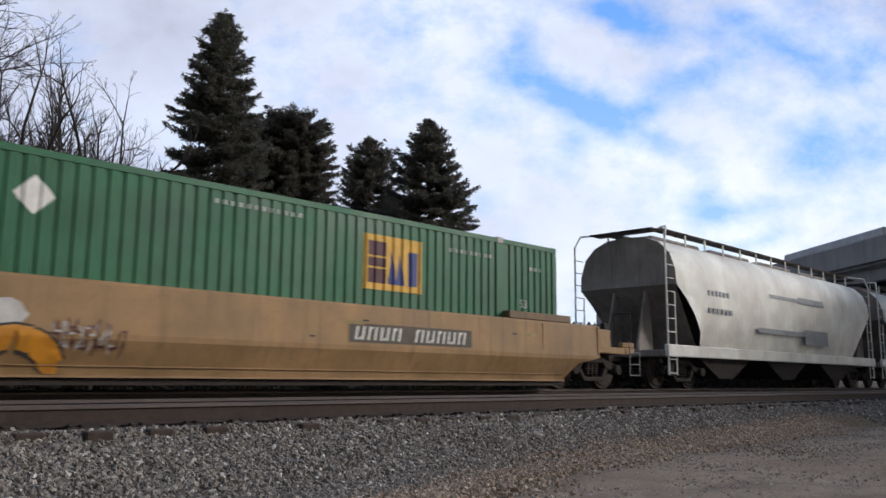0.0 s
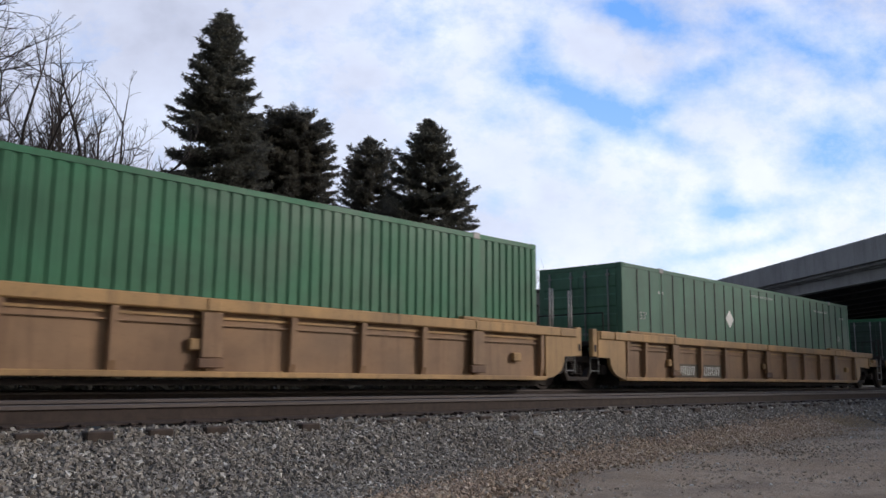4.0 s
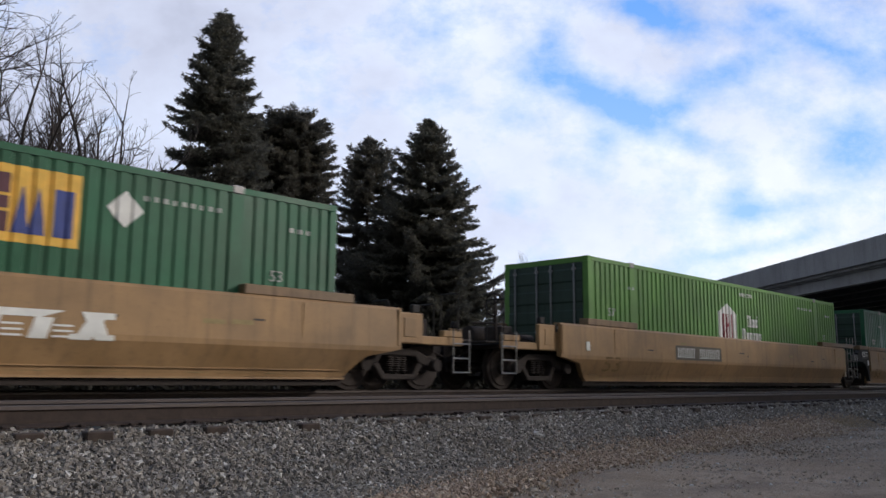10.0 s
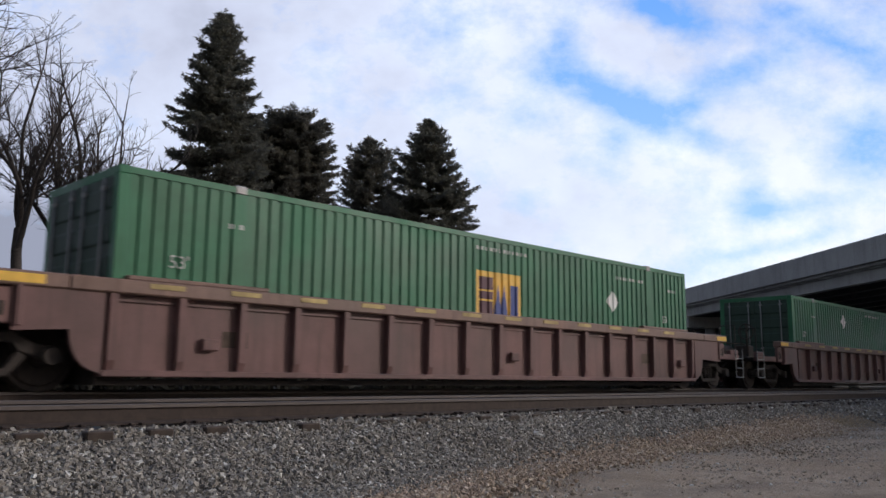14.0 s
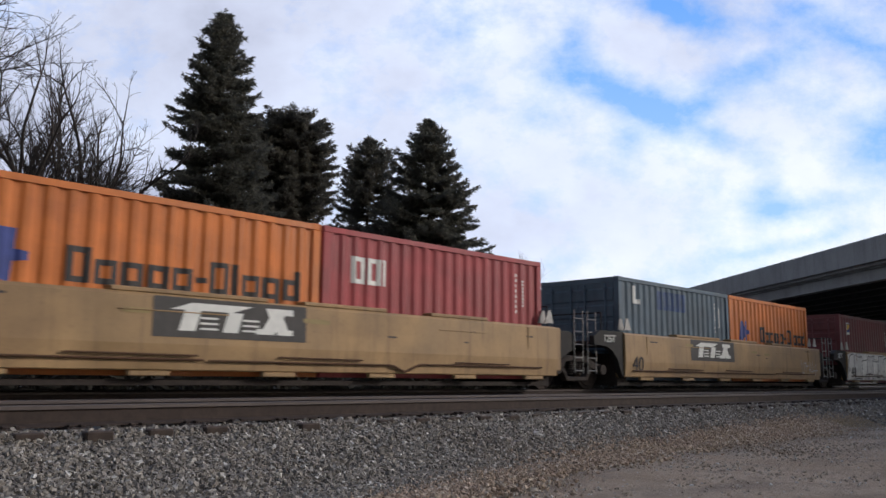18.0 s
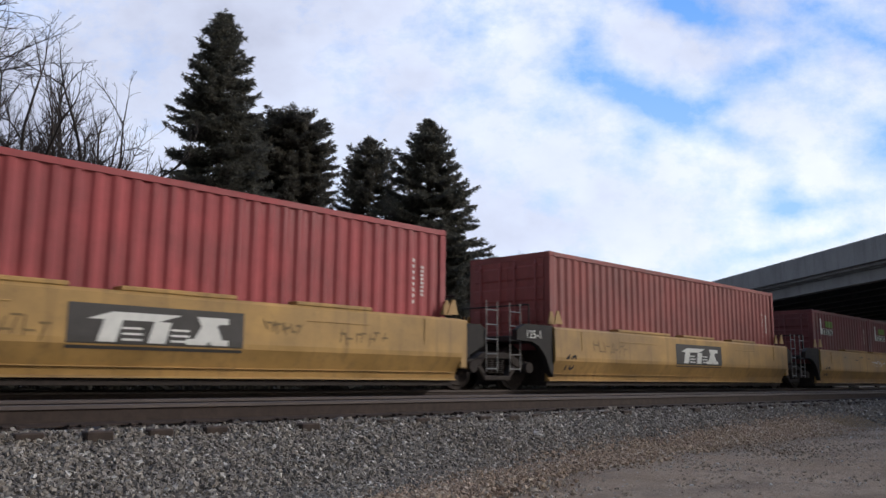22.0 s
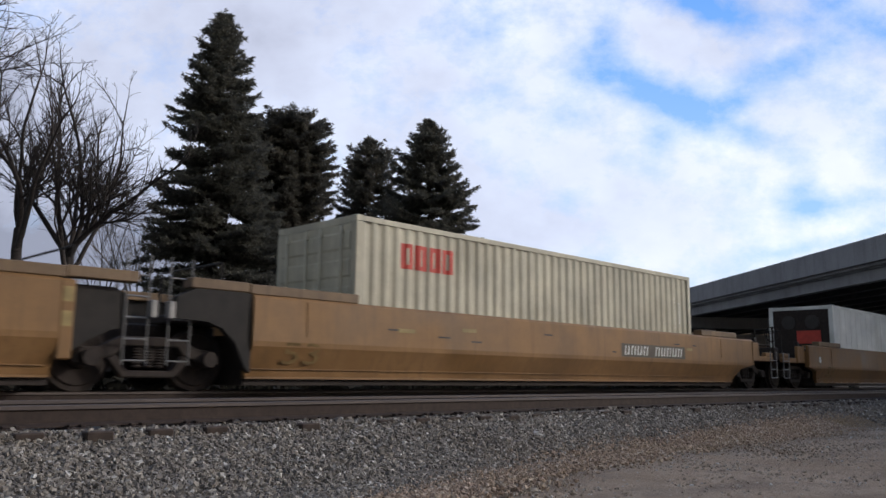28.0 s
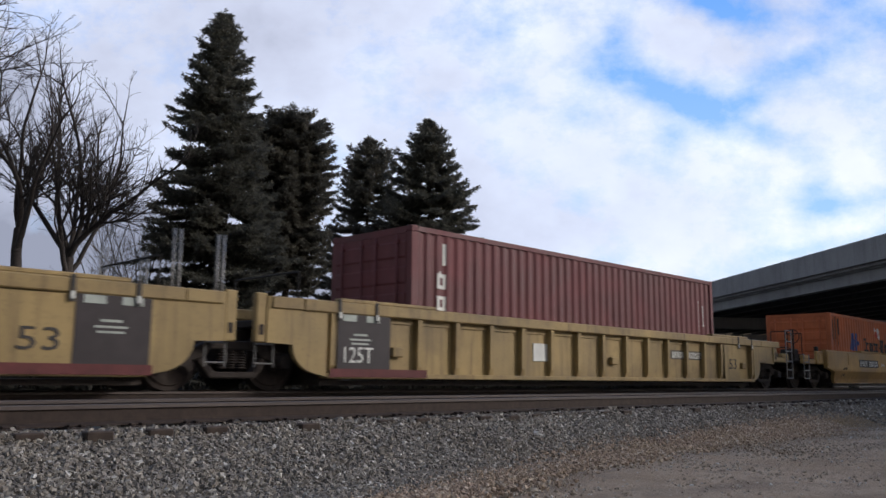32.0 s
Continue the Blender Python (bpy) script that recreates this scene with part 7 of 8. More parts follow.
leaves = [(-6.35, 1.12, 0.42, 0.24), (-5.75, 1.22, 0.34, 0.26), (-5.2, 1.05, 0.30, 0.20), (-4.5, 1.16, 0.38, 0.25), (-3.95, 1.20, 0.30, 0.18)]
puffs("A", "spray_outline", INK, "dark sprayed outline", leaves, 0.017, 32, 0.035)
puffs("A", "spray_fill", SPRAYGREEN, "green sprayed lumps", leaves, 0.021, 32)
car_shape("A", "spray_stroke", INK, "dark sprayed strokes", [q for x, z, rx, rz in leaves for q in ARC(x + 0.06, z - 0.05, rx * 0.5, rz * 0.5, 0.4, 2.6, 0.02, 5)], 0.026, 3)
scribble("A", -3.0, -1.95, 0.55, 1.12, PLUM, "plum sprayed scribble", 41, 14)
scribble("A", -2.9, -2.1, 0.62, 1.05, SILVER, "pale sprayed scribble", 42, 9)
# pale blue lobes over a teal band
car_shape("B", "spray_halo", AMBER, "yellow sprayed flare", [[(2.95, 0.95), (3.6, 1.08), (3.7, 0.8), (3.3, 0.85)], [(7.6, 1.05), (8.25, 1.12), (8.0, 0.78), (7.6, 0.7)], [(5.2, 1.30), (5.5, 1.53), (6.0, 1.45), (5.9, 1.2)], [(7.5, 0.40), (7.85, 0.8), (8.2, 0.75), (8.1, 0.36)]], 0.005, 8)
lobes = [(3.95, 1.08, 0.38, 0.32), (4.62, 1.00, 0.26, 0.16), (5.36, 1.10, 0.40, 0.34), (6.12, 1.00, 0.28, 0.16), (6.98, 1.12, 0.42, 0.34)]
puffs("B", "spray_outline", NAVY, "dark blue sprayed outline", lobes, 0.008, 33, 0.05)
puffs("B", "spray_fill", SKYBLUE, "pale blue sprayed lobes", lobes, 0.013, 33)
car_shape("B", "spray_band", TEAL, "teal sprayed band", [[(3.48, 0.36), (3.46, 0.84), (5.4, 0.90), (7.9, 0.92), (8.05, 0.60), (7.95, 0.36)]], 0.017, 20)
puffs("B", "spray_light", MARK, "small white sprayed lights", [(3.86, 1.26, 0.08, 0.05), (5.26, 1.29, 0.08, 0.05), (6.88, 1.31, 0.08, 0.05), (4.3, 0.86, 0.05, 0.06), (5.9, 0.88, 0.05, 0.06), (7.2, 0.90, 0.05, 0.06)], 0.022, 34)
car_shape("O", "spray_halo", PALE, "pale sprayed ground", [[(-6.2, 0.32), (-6.22, 1.40), (-5.0, 1.46), (-2.2, 1.45), (-0.6, 1.34), (-0.3, 0.9), (-0.5, 0.34)]], 0.004, 22)
tangle("O", [(-5.85, 0.88, 0.4, 0.5), (-5.1, 0.92, 0.46, 0.48), (-4.35, 0.8, 0.42, 0.42), (-3.75, 1.02, 0.4, 0.38), (-3.1, 0.78, 0.44, 0.42), (-2.45, 0.98, 0.4, 0.42), (-1.8, 0.84, 0.42, 0.46), (-1.15, 0.94, 0.42, 0.44), (-0.75, 0.72, 0.28, 0.34)], [PALE, SILVER], CHARCOAL, PALE, "silver sprayed form", 6, 0.16)
DUSTPINK = plain("dusty_pink_spray", (0.38, 0.205, 0.185), 0.6, 0, 0.4, 2, 0.02)
PALELIME = plain("pale_lime_spray", (0.30, 0.34, 0.15), 0.6, 0, 0.3, 3, 0.02)
CRIMSPRAY = plain("crimson_spray", (0.27, 0.026, 0.040), 0.6, 0, 0.3, 3, 0.02)
CORALSPRAY = plain("coral_spray", (0.60, 0.150, 0.120), 0.6, 0, 0.3, 2, 0.02)
ASHSPRAY = plain("ash_grey_spray", (0.15, 0.125, 0.115), 0.7, 0, 0.4, 4, 0.02)
OLIVESPRAY = plain("olive_yellow_spray", (0.36, 0.27, 0.08), 0.6, 0, 0.3, 4, 0.02)


def line_work(key, mat, label, paths, wd, proud, closed=False):
    """Sprayed lines of an even width along bent paths."""
    out = []
    for p in paths:
        for (ax, az), (bx, bz) in zip(p, p[1:] + (p[:1] if closed else [])):
            d = math.hypot(bx - ax, bz - az)
            if d < 1e-6:
                continue
            ex, ez = (bx - ax) / d * wd * 0.5, (bz - az) / d * wd * 0.5
            out.append([(ax - ex - ez, az - ez + ex), (bx + ex - ez, bz + ez + ex), (bx + ex + ez, bz + ez - ex), (ax - ex + ez, az - ez - ex)])
    ob = car_shape(key, "spray_line", mat, label, out, proud, 4)
    return tagged(ob, label, kind="stuff")


# pink forms with pale edges on a lime and black fringe
car_shape("Y", "spray_halo", PALELIME, "pale lime sprayed fringe", [[(-6.55, 0.36), (-6.17, 1.0), (-5.82, 1.52), (-5.4, 1.60), (-1.45, 1.60), (-1.40, 1.14), (-1.15, 1.02), (-0.88, 0.74), (-0.78, 0.36)]], 0.004, 40)
car_shape("Y", "spray_rim", INK, "black sprayed rim", [[(-6.24, 0.36), (-6.0, 0.9), (-5.67, 1.44), (-5.4, 1.57), (-1.62, 1.57), (-1.58, 1.08), (-1.2, 0.96), (-0.98, 0.70), (-0.90, 0.36)]], 0.007, 40)
forms = [(ROSE, [(-6.05, 0.36), (-5.80, 0.85), (-5.52, 1.46), (-5.30, 1.50), (-5.15, 1.36), (-4.95, 1.52), (-4.70, 1.50), (-4.54, 1.26), (-4.60, 1.02), (-4.36, 0.86), (-4.38, 0.36)]),
         (DUSTPINK, [(-4.50, 1.56), (-3.80, 1.55), (-3.72, 1.30), (-3.57, 1.10), (-3.66, 0.86), (-3.75, 0.36), (-4.34, 0.36), (-4.32, 0.95), (-4.50, 1.20)]),
         (PINK, [(-3.72, 1.48), (-3.50, 1.40), (-3.30, 1.52), (-2.87, 1.54), (-2.84, 1.15), (-2.90, 0.75), (-2.74, 0.36), (-3.70, 0.36), (-3.52, 1.0)]),
         (DUSTPINK, [(-2.78, 1.53), (-1.72, 1.53), (-1.66, 1.12), (-1.52, 0.93), (-1.22, 0.84), (-1.03, 0.60), (-0.97, 0.36), (-2.70, 0.36), (-2.80, 0.80)])]
for m, o in forms:
    car_shape("Y", "spray_fill", m, "dusty pink sprayed form", [o], 0.0105, 26)
line_work("Y", INK, "dark sprayed lines between forms", [o for m, o in forms], 0.095, 0.0125, True)
line_work("Y", PALE, "pale sprayed edges", [[(x + 0.035, z - 0.01) for x, z in o] for m, o in forms], 0.026, 0.0155, True)
holes = [[(-5.64, 0.76), (-5.38, 1.02), (-5.32, 0.78)], [(-5.13, 0.98), (-4.92, 1.22), (-4.80, 1.14), (-4.96, 0.97)], [(-4.95, 0.74), (-4.70, 0.86), (-4.48, 0.70)], [(-4.30, 1.10), (-4.15, 1.40), (-3.94, 0.95), (-4.12, 0.93)],
         [(-4.10, 0.55), (-4.06, 0.82), (-3.94, 0.82), (-3.90, 0.55)], [(-3.44, 1.04), (-3.14, 1.25), (-3.10, 1.12)], [(-3.46, 0.66), (-3.30, 0.79), (-3.14, 0.70), (-3.30, 0.59)], [(-2.47, 1.15), (-2.40, 1.53), (-2.26, 1.53), (-2.30, 1.24)],
         [(-2.28, 0.76), (-2.05, 0.88), (-1.85, 0.74)], [(-1.96, 1.10), (-1.90, 1.17), (-1.68, 1.12), (-1.68, 1.06)], [(-1.43, 0.57), (-1.39, 0.78), (-1.28, 0.78), (-1.25, 0.57)]]
car_shape("Y", "spray_hole", INK, "dark sprayed holes", holes, 0.0185, 8)
line_work("Y", PALE, "pale sprayed edges of the holes", holes, 0.018, 0.0205, True)
bow = lambda cx, cz, rx, rz, a0=0.1, a1=3.04, n=8: [(cx + rx * math.cos(a0 + (a1 - a0) * i / n), cz + rz * math.sin(a0 + (a1 - a0) * i / n)) for i in range(n + 1)]
legs = [bow(-5.36, 0.36, 0.34, 0.36), bow(-4.74, 0.40, 0.36, 0.38, 0.0, 2.6), bow(-4.0, 0.52, 0.30, 0.42, -0.4, 3.5), bow(-3.0, 0.40, 0.26, 0.36, 0.5, 3.0), bow(-2.28, 0.42, 0.40, 0.40, 0.0, 2.4), bow(-1.34, 0.52, 0.30, 0.36, -0.3, 3.4)]
line_work("Y", INK, "dark sprayed lines", [[(x + 0.025, z) for x, z in p] for p in legs] + [[(-4.52, 1.2), (-4.42, 1.0), (-4.2, 0.94)], [(-5.05, 0.86), (-5.02, 0.66), (-4.88, 0.62)]], 0.055, 0.0175)
line_work("Y", PALE, "pale sprayed lines", legs, 0.022, 0.0205)
line_work("Y", INK, "dark sprayed fringe lines", [[(-6.42, 0.36), (-6.08, 0.98), (-5.76, 1.46)], [(-0.84, 0.36), (-0.94, 0.72), (-1.18, 0.99), (-1.48, 1.12)]], 0.05, 0.0165)
letters("lettering", "DITCHED MY", 0.13, PALE, CARS["Y"], -1.44, -1.500, 1.355, "thin white sprayed words", 1.10).rotation_euler.y = radians(2)
letters("lettering", "SOCKS IN", 0.115, PALE, CARS["Y"], -1.24, -1.502, 1.175, "thin white sprayed words", 0.74)
scribble("Y", -0.44, 0.10, 1.06, 1.24, PALE, "thin white sprayed scribble", 7, 5)
scribble("Y", -0.76, -0.16, 0.66, 0.88, PALE, "thin white sprayed scribble", 17, 6)
scribble("Y", -0.70, -0.22, 0.46, 0.62, PALE, "thin white sprayed scribble", 18, 5)
scribble("Y", -6.92, -6.52, 0.92, 1.24, PALE, "thin white sprayed scribble", 19, 5)
# a light bulb and a clawed grey form beside it
car_shape("Y", "spray_halo", UMBERPANEL, "dark sprayed ground", [[(5.42, 0.48), (5.38, 1.50), (6.50, 1.54), (6.46, 0.52)]], 0.005, 10)
bulb = bow(5.95, 1.14, 0.40, 0.33, -1.15, 4.29, 22)
car_shape("Y", "spray_fill", OLIVESPRAY, "olive-yellow sprayed light bulb", [bulb + [(5.80, 0.62), (6.10, 0.62)], [(5.82, 0.42), (5.80, 0.61), (6.10, 0.61), (6.08, 0.42)]], 0.009, 24)
line_work("Y", PALE, "pale sprayed outline of a light bulb", [bulb + [(5.79, 0.74), (5.79, 0.42)], [(6.11, 0.84), (6.11, 0.42)], [(5.79, 0.66), (6.11, 0.66)], [(5.80, 0.55), (6.10, 0.55)]], 0.034, 0.013)
line_work("Y", INK, "dark sprayed filament", [[(5.80, 1.22), (5.86, 0.98), (5.93, 1.20), (6.00, 0.98), (6.07, 1.22)], [(5.90, 0.95), (5.90, 0.72)], [(6.02, 0.95), (6.02, 0.72)]], 0.03, 0.013)
claw = [(6.78, 1.50), (6.92, 1.50), (6.98, 1.14), (7.14, 1.12), (7.20, 1.40), (7.26, 1.12), (7.38, 1.14), (7.44, 1.52), (7.54, 1.52), (7.50, 0.78), (7.34, 0.56), (7.02, 0.56), (6.84, 0.78)]
car_shape("Y", "spray_fill", SILVER, "grey sprayed claw", [claw[:6] + [(7.26, 0.56), (7.02, 0.56), (6.84, 0.78)], claw[5:11]], 0.009, 22)
line_work("Y", INK, "dark sprayed outline of a claw", [claw], 0.032, 0.013, True)
puffs("Y", "spray_hole", INK, "dark sprayed marks", [(7.12, 0.84, 0.11, 0.07), (7.30, 0.98, 0.09, 0.06), (7.20, 0.68, 0.08, 0.05)], 0.013, 36)
scribble("Y", 5.20, 5.40, 0.50, 1.42, PALE, "thin white sprayed scribble", 20, 4)
scribble("Y", 7.60, 7.80, 0.50, 1.42, PALE, "thin white sprayed scribble", 21, 4)
tangle("Z", [(-4.56, 0.77, 0.39, 0.35), (-4.07, 1.18, 0.32, 0.32), (-3.48, 0.87, 0.36, 0.45), (-2.86, 0.76, 0.32, 0.34), (-2.36, 0.72, 0.41, 0.3), (-1.8, 0.81, 0.43, 0.39), (-1.17, 0.73, 0.38, 0.31)], [SKYBLUE, TEAL], NAVY, INK, "blue sprayed form", 8)
# coral forms between crimson bands, with white drips and round eyes
car_shape("Z", "spray_halo", ASHSPRAY, "ash-grey sprayed flare", [[(7.0, 1.56), (7.55, 1.45), (7.86, 1.0), (8.0, 0.55), (7.6, 0.37), (6.6, 0.37)], [(1.35, 0.37), (1.30, 0.95), (1.5, 1.45), (1.9, 1.56), (1.9, 0.37)]], 0.004, 16)
car_shape("Z", "spray_fill", CORALSPRAY, "coral sprayed forms", [[(1.62, 0.37), (1.50, 0.9), (1.72, 1.56), (7.04, 1.57), (7.10, 1.40), (7.28, 1.32), (7.20, 1.18), (6.94, 1.08), (6.90, 0.90), (6.70, 0.70), (6.62, 0.37)]], 0.007, 44)
r = random.Random(9)
for z0, z1, lo in ((1.36, 1.57, True), (0.37, 0.69, False)):
    edge = [(1.66 + 5.3 * i / 24, (z0 if lo else z1) + r.uniform(-0.07, 0.07)) for i in range(25)]
    car_shape("Z", "spray_band", CRIMSPRAY, "crimson sprayed band", [edge + ([(6.98, z1), (1.70, z1)] if lo else [(6.6, z0), (1.66, z0)])], 0.0105, 48)
drips = []
for x in (1.75, 2.35, 3.05, 3.72, 4.35, 4.72, 5.46, 5.98, 6.28, 6.92):
    turn, end = r.uniform(0, 6), r.choice((1.2, 1.05, 0.38, 0.38))
    drips.append([(x + 0.13 * math.sin(turn + 5.5 * z) + 0.05 * math.sin(2 * turn + 13 * z), z) for z in [1.57 + (end - 1.57) * i / 14 for i in range(15)]])
line_work("Z", MARK, "white sprayed drips", drips, 0.055, 0.015)
line_work("Z", MARK, "white sprayed edge", [[(6.62, 0.40), (6.72, 0.70), (6.90, 0.90), (6.94, 1.08), (7.20, 1.18), (7.28, 1.32), (7.10, 1.40), (7.04, 1.56)], [(1.62, 0.40), (1.50, 0.9), (1.72, 1.56)]], 0.045, 0.014)
lumps = [(x + r.uniform(-0.2, 0.2), r.choice((0.44, 0.46, 0.80, 0.98, 1.14, 1.30, 1.50)), r.uniform(0.06, 0.17), r.uniform(0.05, 0.15)) for x in np.arange(1.8, 6.5, 0.21)]
puffs("Z", "spray_light", MARK, "white sprayed lumps", lumps + [(5.32, 0.79, 0.15, 0.19), (5.97, 1.04, 0.12, 0.19)], 0.017, 51)
puffs("Z", "spray_band", CRIMSPRAY, "crimson sprayed lumps", [(r.uniform(1.9, 6.6), r.uniform(0.6, 1.45), r.uniform(0.07, 0.20), r.uniform(0.06, 0.16)) for i in range(16)], 0.013, 54)
puffs("Z", "spray_hole", INK, "dark sprayed slits", [(5.27, 0.81, 0.05, 0.09), (5.93, 1.07, 0.04, 0.10), (4.10, 0.76, 0.04, 0.08), (3.02, 0.95, 0.05, 0.08)], 0.021, 52)
wheel_form = bow(7.24, 0.52, 0.46, 0.42, 0.0, 6.283, 20)
car_shape("Z", "spray_fill", CRIMSPRAY, "crimson sprayed round", [wheel_form], 0.014, 20)
line_work("Z", MARK, "white sprayed ring", [wheel_form, [(7.16, 0.48), (7.62, 0.80)]], 0.06, 0.019)
puffs("Z", "spray_light", MARK, "small white sprayed dots", [(7.50, 1.42, 0.04, 0.05), (7.26, 1.05, 0.05, 0.04), (7.66, 1.04, 0.04, 0.04), (8.16, 0.90, 0.05, 0.05), (7.86, 0.50, 0.06, 0.05), (8.02, 0.56, 0.05, 0.06)], 0.019, 53)
scribble("DD", 1.9, 5.8, 0.50, 1.35, SILVER, "faint silver sprayed hatching", 10, 26)
for k, x0, x1, z0, z1, m, sd in (("U", -4.8, -3.35, 0.88, 1.40, FADEINK, 1), ("V", 1.8, 2.46, 1.0, 1.25, FADEINK, 2), ("V", 3.26, 4.32, 0.88, 1.2, FADEINK, 3), ("V", -2.6, -1.4, 0.75, 1.2, FADEINK, 4),
                                 ("T", -0.9, 0.7, 0.95, 1.25, MARK, 5), ("P", 4.6, 6.0, 0.5, 1.2, SILVER, 6), ("T", 4.9, 6.1, 0.9, 1.3, INK, 8), ("EE", -1.5, -1.1, 0.95, 1.15, MARK, 9)):
    scribble(k, x0, x1, z0, z1, m, "thin sprayed scribble", sd)
# dark stencil panels of the straw-yellow pair
for k, x0, x1 in (("FF", -8.0, -6.82), ("GG", 7.15, 8.2)):
    part("stencil_panel", boxes((x0, x1, -1.462, -1.456, 0.40, 1.42)), BLACKPLUM, CARS[k], "black stencil panel")
    part("red_band", boxes((-8.15 if k == "FF" else 4.6, -5.9 if k == "FF" else 8.25, -1.470, -1.464, 0.36, 0.50)), DARKRED, CARS[k], "dark red lower band")
    part("number_plate_sheet", boxes((6.2, 7.14, -1.456, -1.452, 0.38, 1.40)), STRAW, CARS[k], "flat straw-yellow sheet between ribs")
    pm = bmesh.new()
    for dx, z, w, h in ((0.10, 1.30, 0.30, 0.11), (0.62, 1.30, 0.30, 0.11), (0.34, 1.06, 0.30, 0.035), (0.26, 0.98, 0.46, 0.03), (0.30, 0.91, 0.38, 0.03)):
        box(pm, x0 + dx, x0 + dx + w, -1.4665, -1.4625, z, z + h)
    tagged(part("stencil_mark", pm, DULLMARK, CARS[k], "small white stencil bars"), "small white stencil bars", kind="stuff")
for k in ("FF", "GG"):
    for x in (-8.02, -7.2, 7.05, 7.95):
        st = part("strap", bevelled(boxes((x, x + 0.07, -1.50, -1.482, 1.30, 1.66)), 0.006), INK, CARS[k], "black strap over the top chord")
        part("strap_tip", boxes((x + 0.01, x + 0.06, -1.510, -1.502, 1.34, 1.44)), MARK, st, "white strap end")
letters("load_rating", "125T", 0.27, MARK, CARS["FF"], -7.86, -1.466, 0.60, "white stencilled load rating", 0.64)
letters("length_number", "53", 0.30, INK, CARS["GG"], 6.46, -1.462, 0.66, "dark stencilled length", 0.52)
letters("length_number", "53", 0.30, INK, CARS["FF"], 6.48, -1.462, 0.70, "dark stencilled length", 0.46)
part("notice", boxes((-2.58, -2.09, -1.352, -1.335, 0.74, 1.12)), MARK, CARS["FF"], "white notice sheet")
part("top_edge", boxes((-8.7, 8.7, -1.488, -1.4805, 1.31, 1.49)), TAN_RIB, CARS["E"], "tan painted top edge")
for k in ("K", "L", "M"):
    for i in range(12):
        x = -7.6 + i * 1.28
        part("reflector", boxes((x, x + 0.52, -1.492, -1.482, 1.555, 1.625)), WORNYELLOW, CARS[k], "worn yellow strip")
    for x in (-6.35, 5.6):
        part("rust_stain", boxes((x, x + 0.44, -1.3345, -1.3315, 0.78, 1.02)), RUSTSOOT, CARS[k], "brown rust stain")


# ---- tank container ----
def tank_container(off, base):
    L, W, H = 6.058, 2.438, 2.591
    top = empty("tank_container")
    tagged(top, "silver tank container in a crimson steel frame", "container", "containers on the train")
    hx, hy = L / 2, W / 2
    for sx in (-1, 1):
        for sy in (-1, 1):
            part("corner_post", bevelled(boxes((min(sx * hx, sx * (hx - 0.13)), max(sx * hx, sx * (hx - 0.13)), min(sy * hy, sy * (hy - 0.13)), max(sy * hy, sy * (hy - 0.13)), 0, H)), 0.012), FRAME, top)
        for z in (0.07, H - 0.07):
            part("end_beam", boxes((min(sx * hx, sx * (hx - 0.12)), max(sx * hx, sx * (hx - 0.12)), -hy + 0.131, hy - 0.131, z - 0.07, z + 0.07)), FRAME, top)
        b = bmesh.new()
        tube(b, (sx * (hx - 0.06), -hy + 0.13, 0.14), (sx * (hx - 0.06), 0, 1.2), 0.05)
        tube(b, (sx * (hx - 0.06), hy - 0.13, 0.14), (sx * (hx - 0.06), 0, 1.2), 0.05)
        part("end_brace", b, FRAME, top)
    for sy in (-1, 1):
        for z in (0.06, H - 0.06):
            part("side_rail", boxes((-hx + 0.131, hx - 0.131, min(sy * hy, sy * (hy - 0.1)), max(sy * hy, sy * (hy - 0.1)), z - 0.055, z + 0.055)), FRAME, top)
    bm, rings = bmesh.new(), []
    R, zc, n = 1.13, 1.27, 40
    xs = [(-hx + 0.16, 0.05), (-hx + 0.20, 0.45), (-hx + 0.30, 0.80), (-hx + 0.48, 0.97), (-hx + 0.62, 1.0), (-1.0, 1.0), (-0.98, 1.012), (-0.9, 1.012), (-0.88, 1.0), (1.0, 1.0), (1.02, 1.012), (1.1, 1.012), (1.12, 1.0), (hx - 0.62, 1.0), (hx - 0.48, 0.97), (hx - 0.30, 0.80), (hx - 0.20, 0.45), (hx - 0.16, 0.05)]
    for x, k in xs:
        rings.append([bm.verts.new((x, R * k * math.cos(a), zc + R * k * math.sin(a))) for a in [i * math.tau / n for i in range(n)]])
    for p, q in zip(rings, rings[1:]):
        for i in range(n):
            bm.faces.new((p[i], q[i], q[(i + 1) % n], p[(i + 1) % n])).smooth = True
    tank = part("tank", recalc(bm), TANKSKIN, top, "dull silver insulated tank")
    bm = bmesh.new()
    for x0, x1, z0, z1 in word("CCCCC", -1.65, 2.05, 1.20, 1.70, 0.36):
        for j in range(4):
            za, zb = z0 + (z1 - z0) * j / 4, z0 + (z1 - z0) * (j + 1) / 4
            f = lambda z: -math.sqrt(max(0.0, (R + 0.012) ** 2 - (z - zc) ** 2))
            bm.faces.new([bm.verts.new(v) for v in ((x0, f(za), za), (x1, f(za), za), (x1, f(zb), zb), (x0, f(zb), zb))])
    part("lettering", bm, REDMARK, tank, "red block lettering")
    part("walkway", boxes((-2.2, 2.2, -0.3, 0.3, 2.42, 2.46)), GALV, top)
    return run(top, off, base)


FRAME = paint("crimson_frame_paint", (0.26, 0.045, 0.06), (0.09, 0.03, 0.03), 0.3, 0.5)
TANKSKIN = plain("tank_cladding", (0.56, 0.56, 0.55), 0.5, 0.0, 0.15, 2, 0.05)
tank_container(172.35 - 3.09, BASE40)


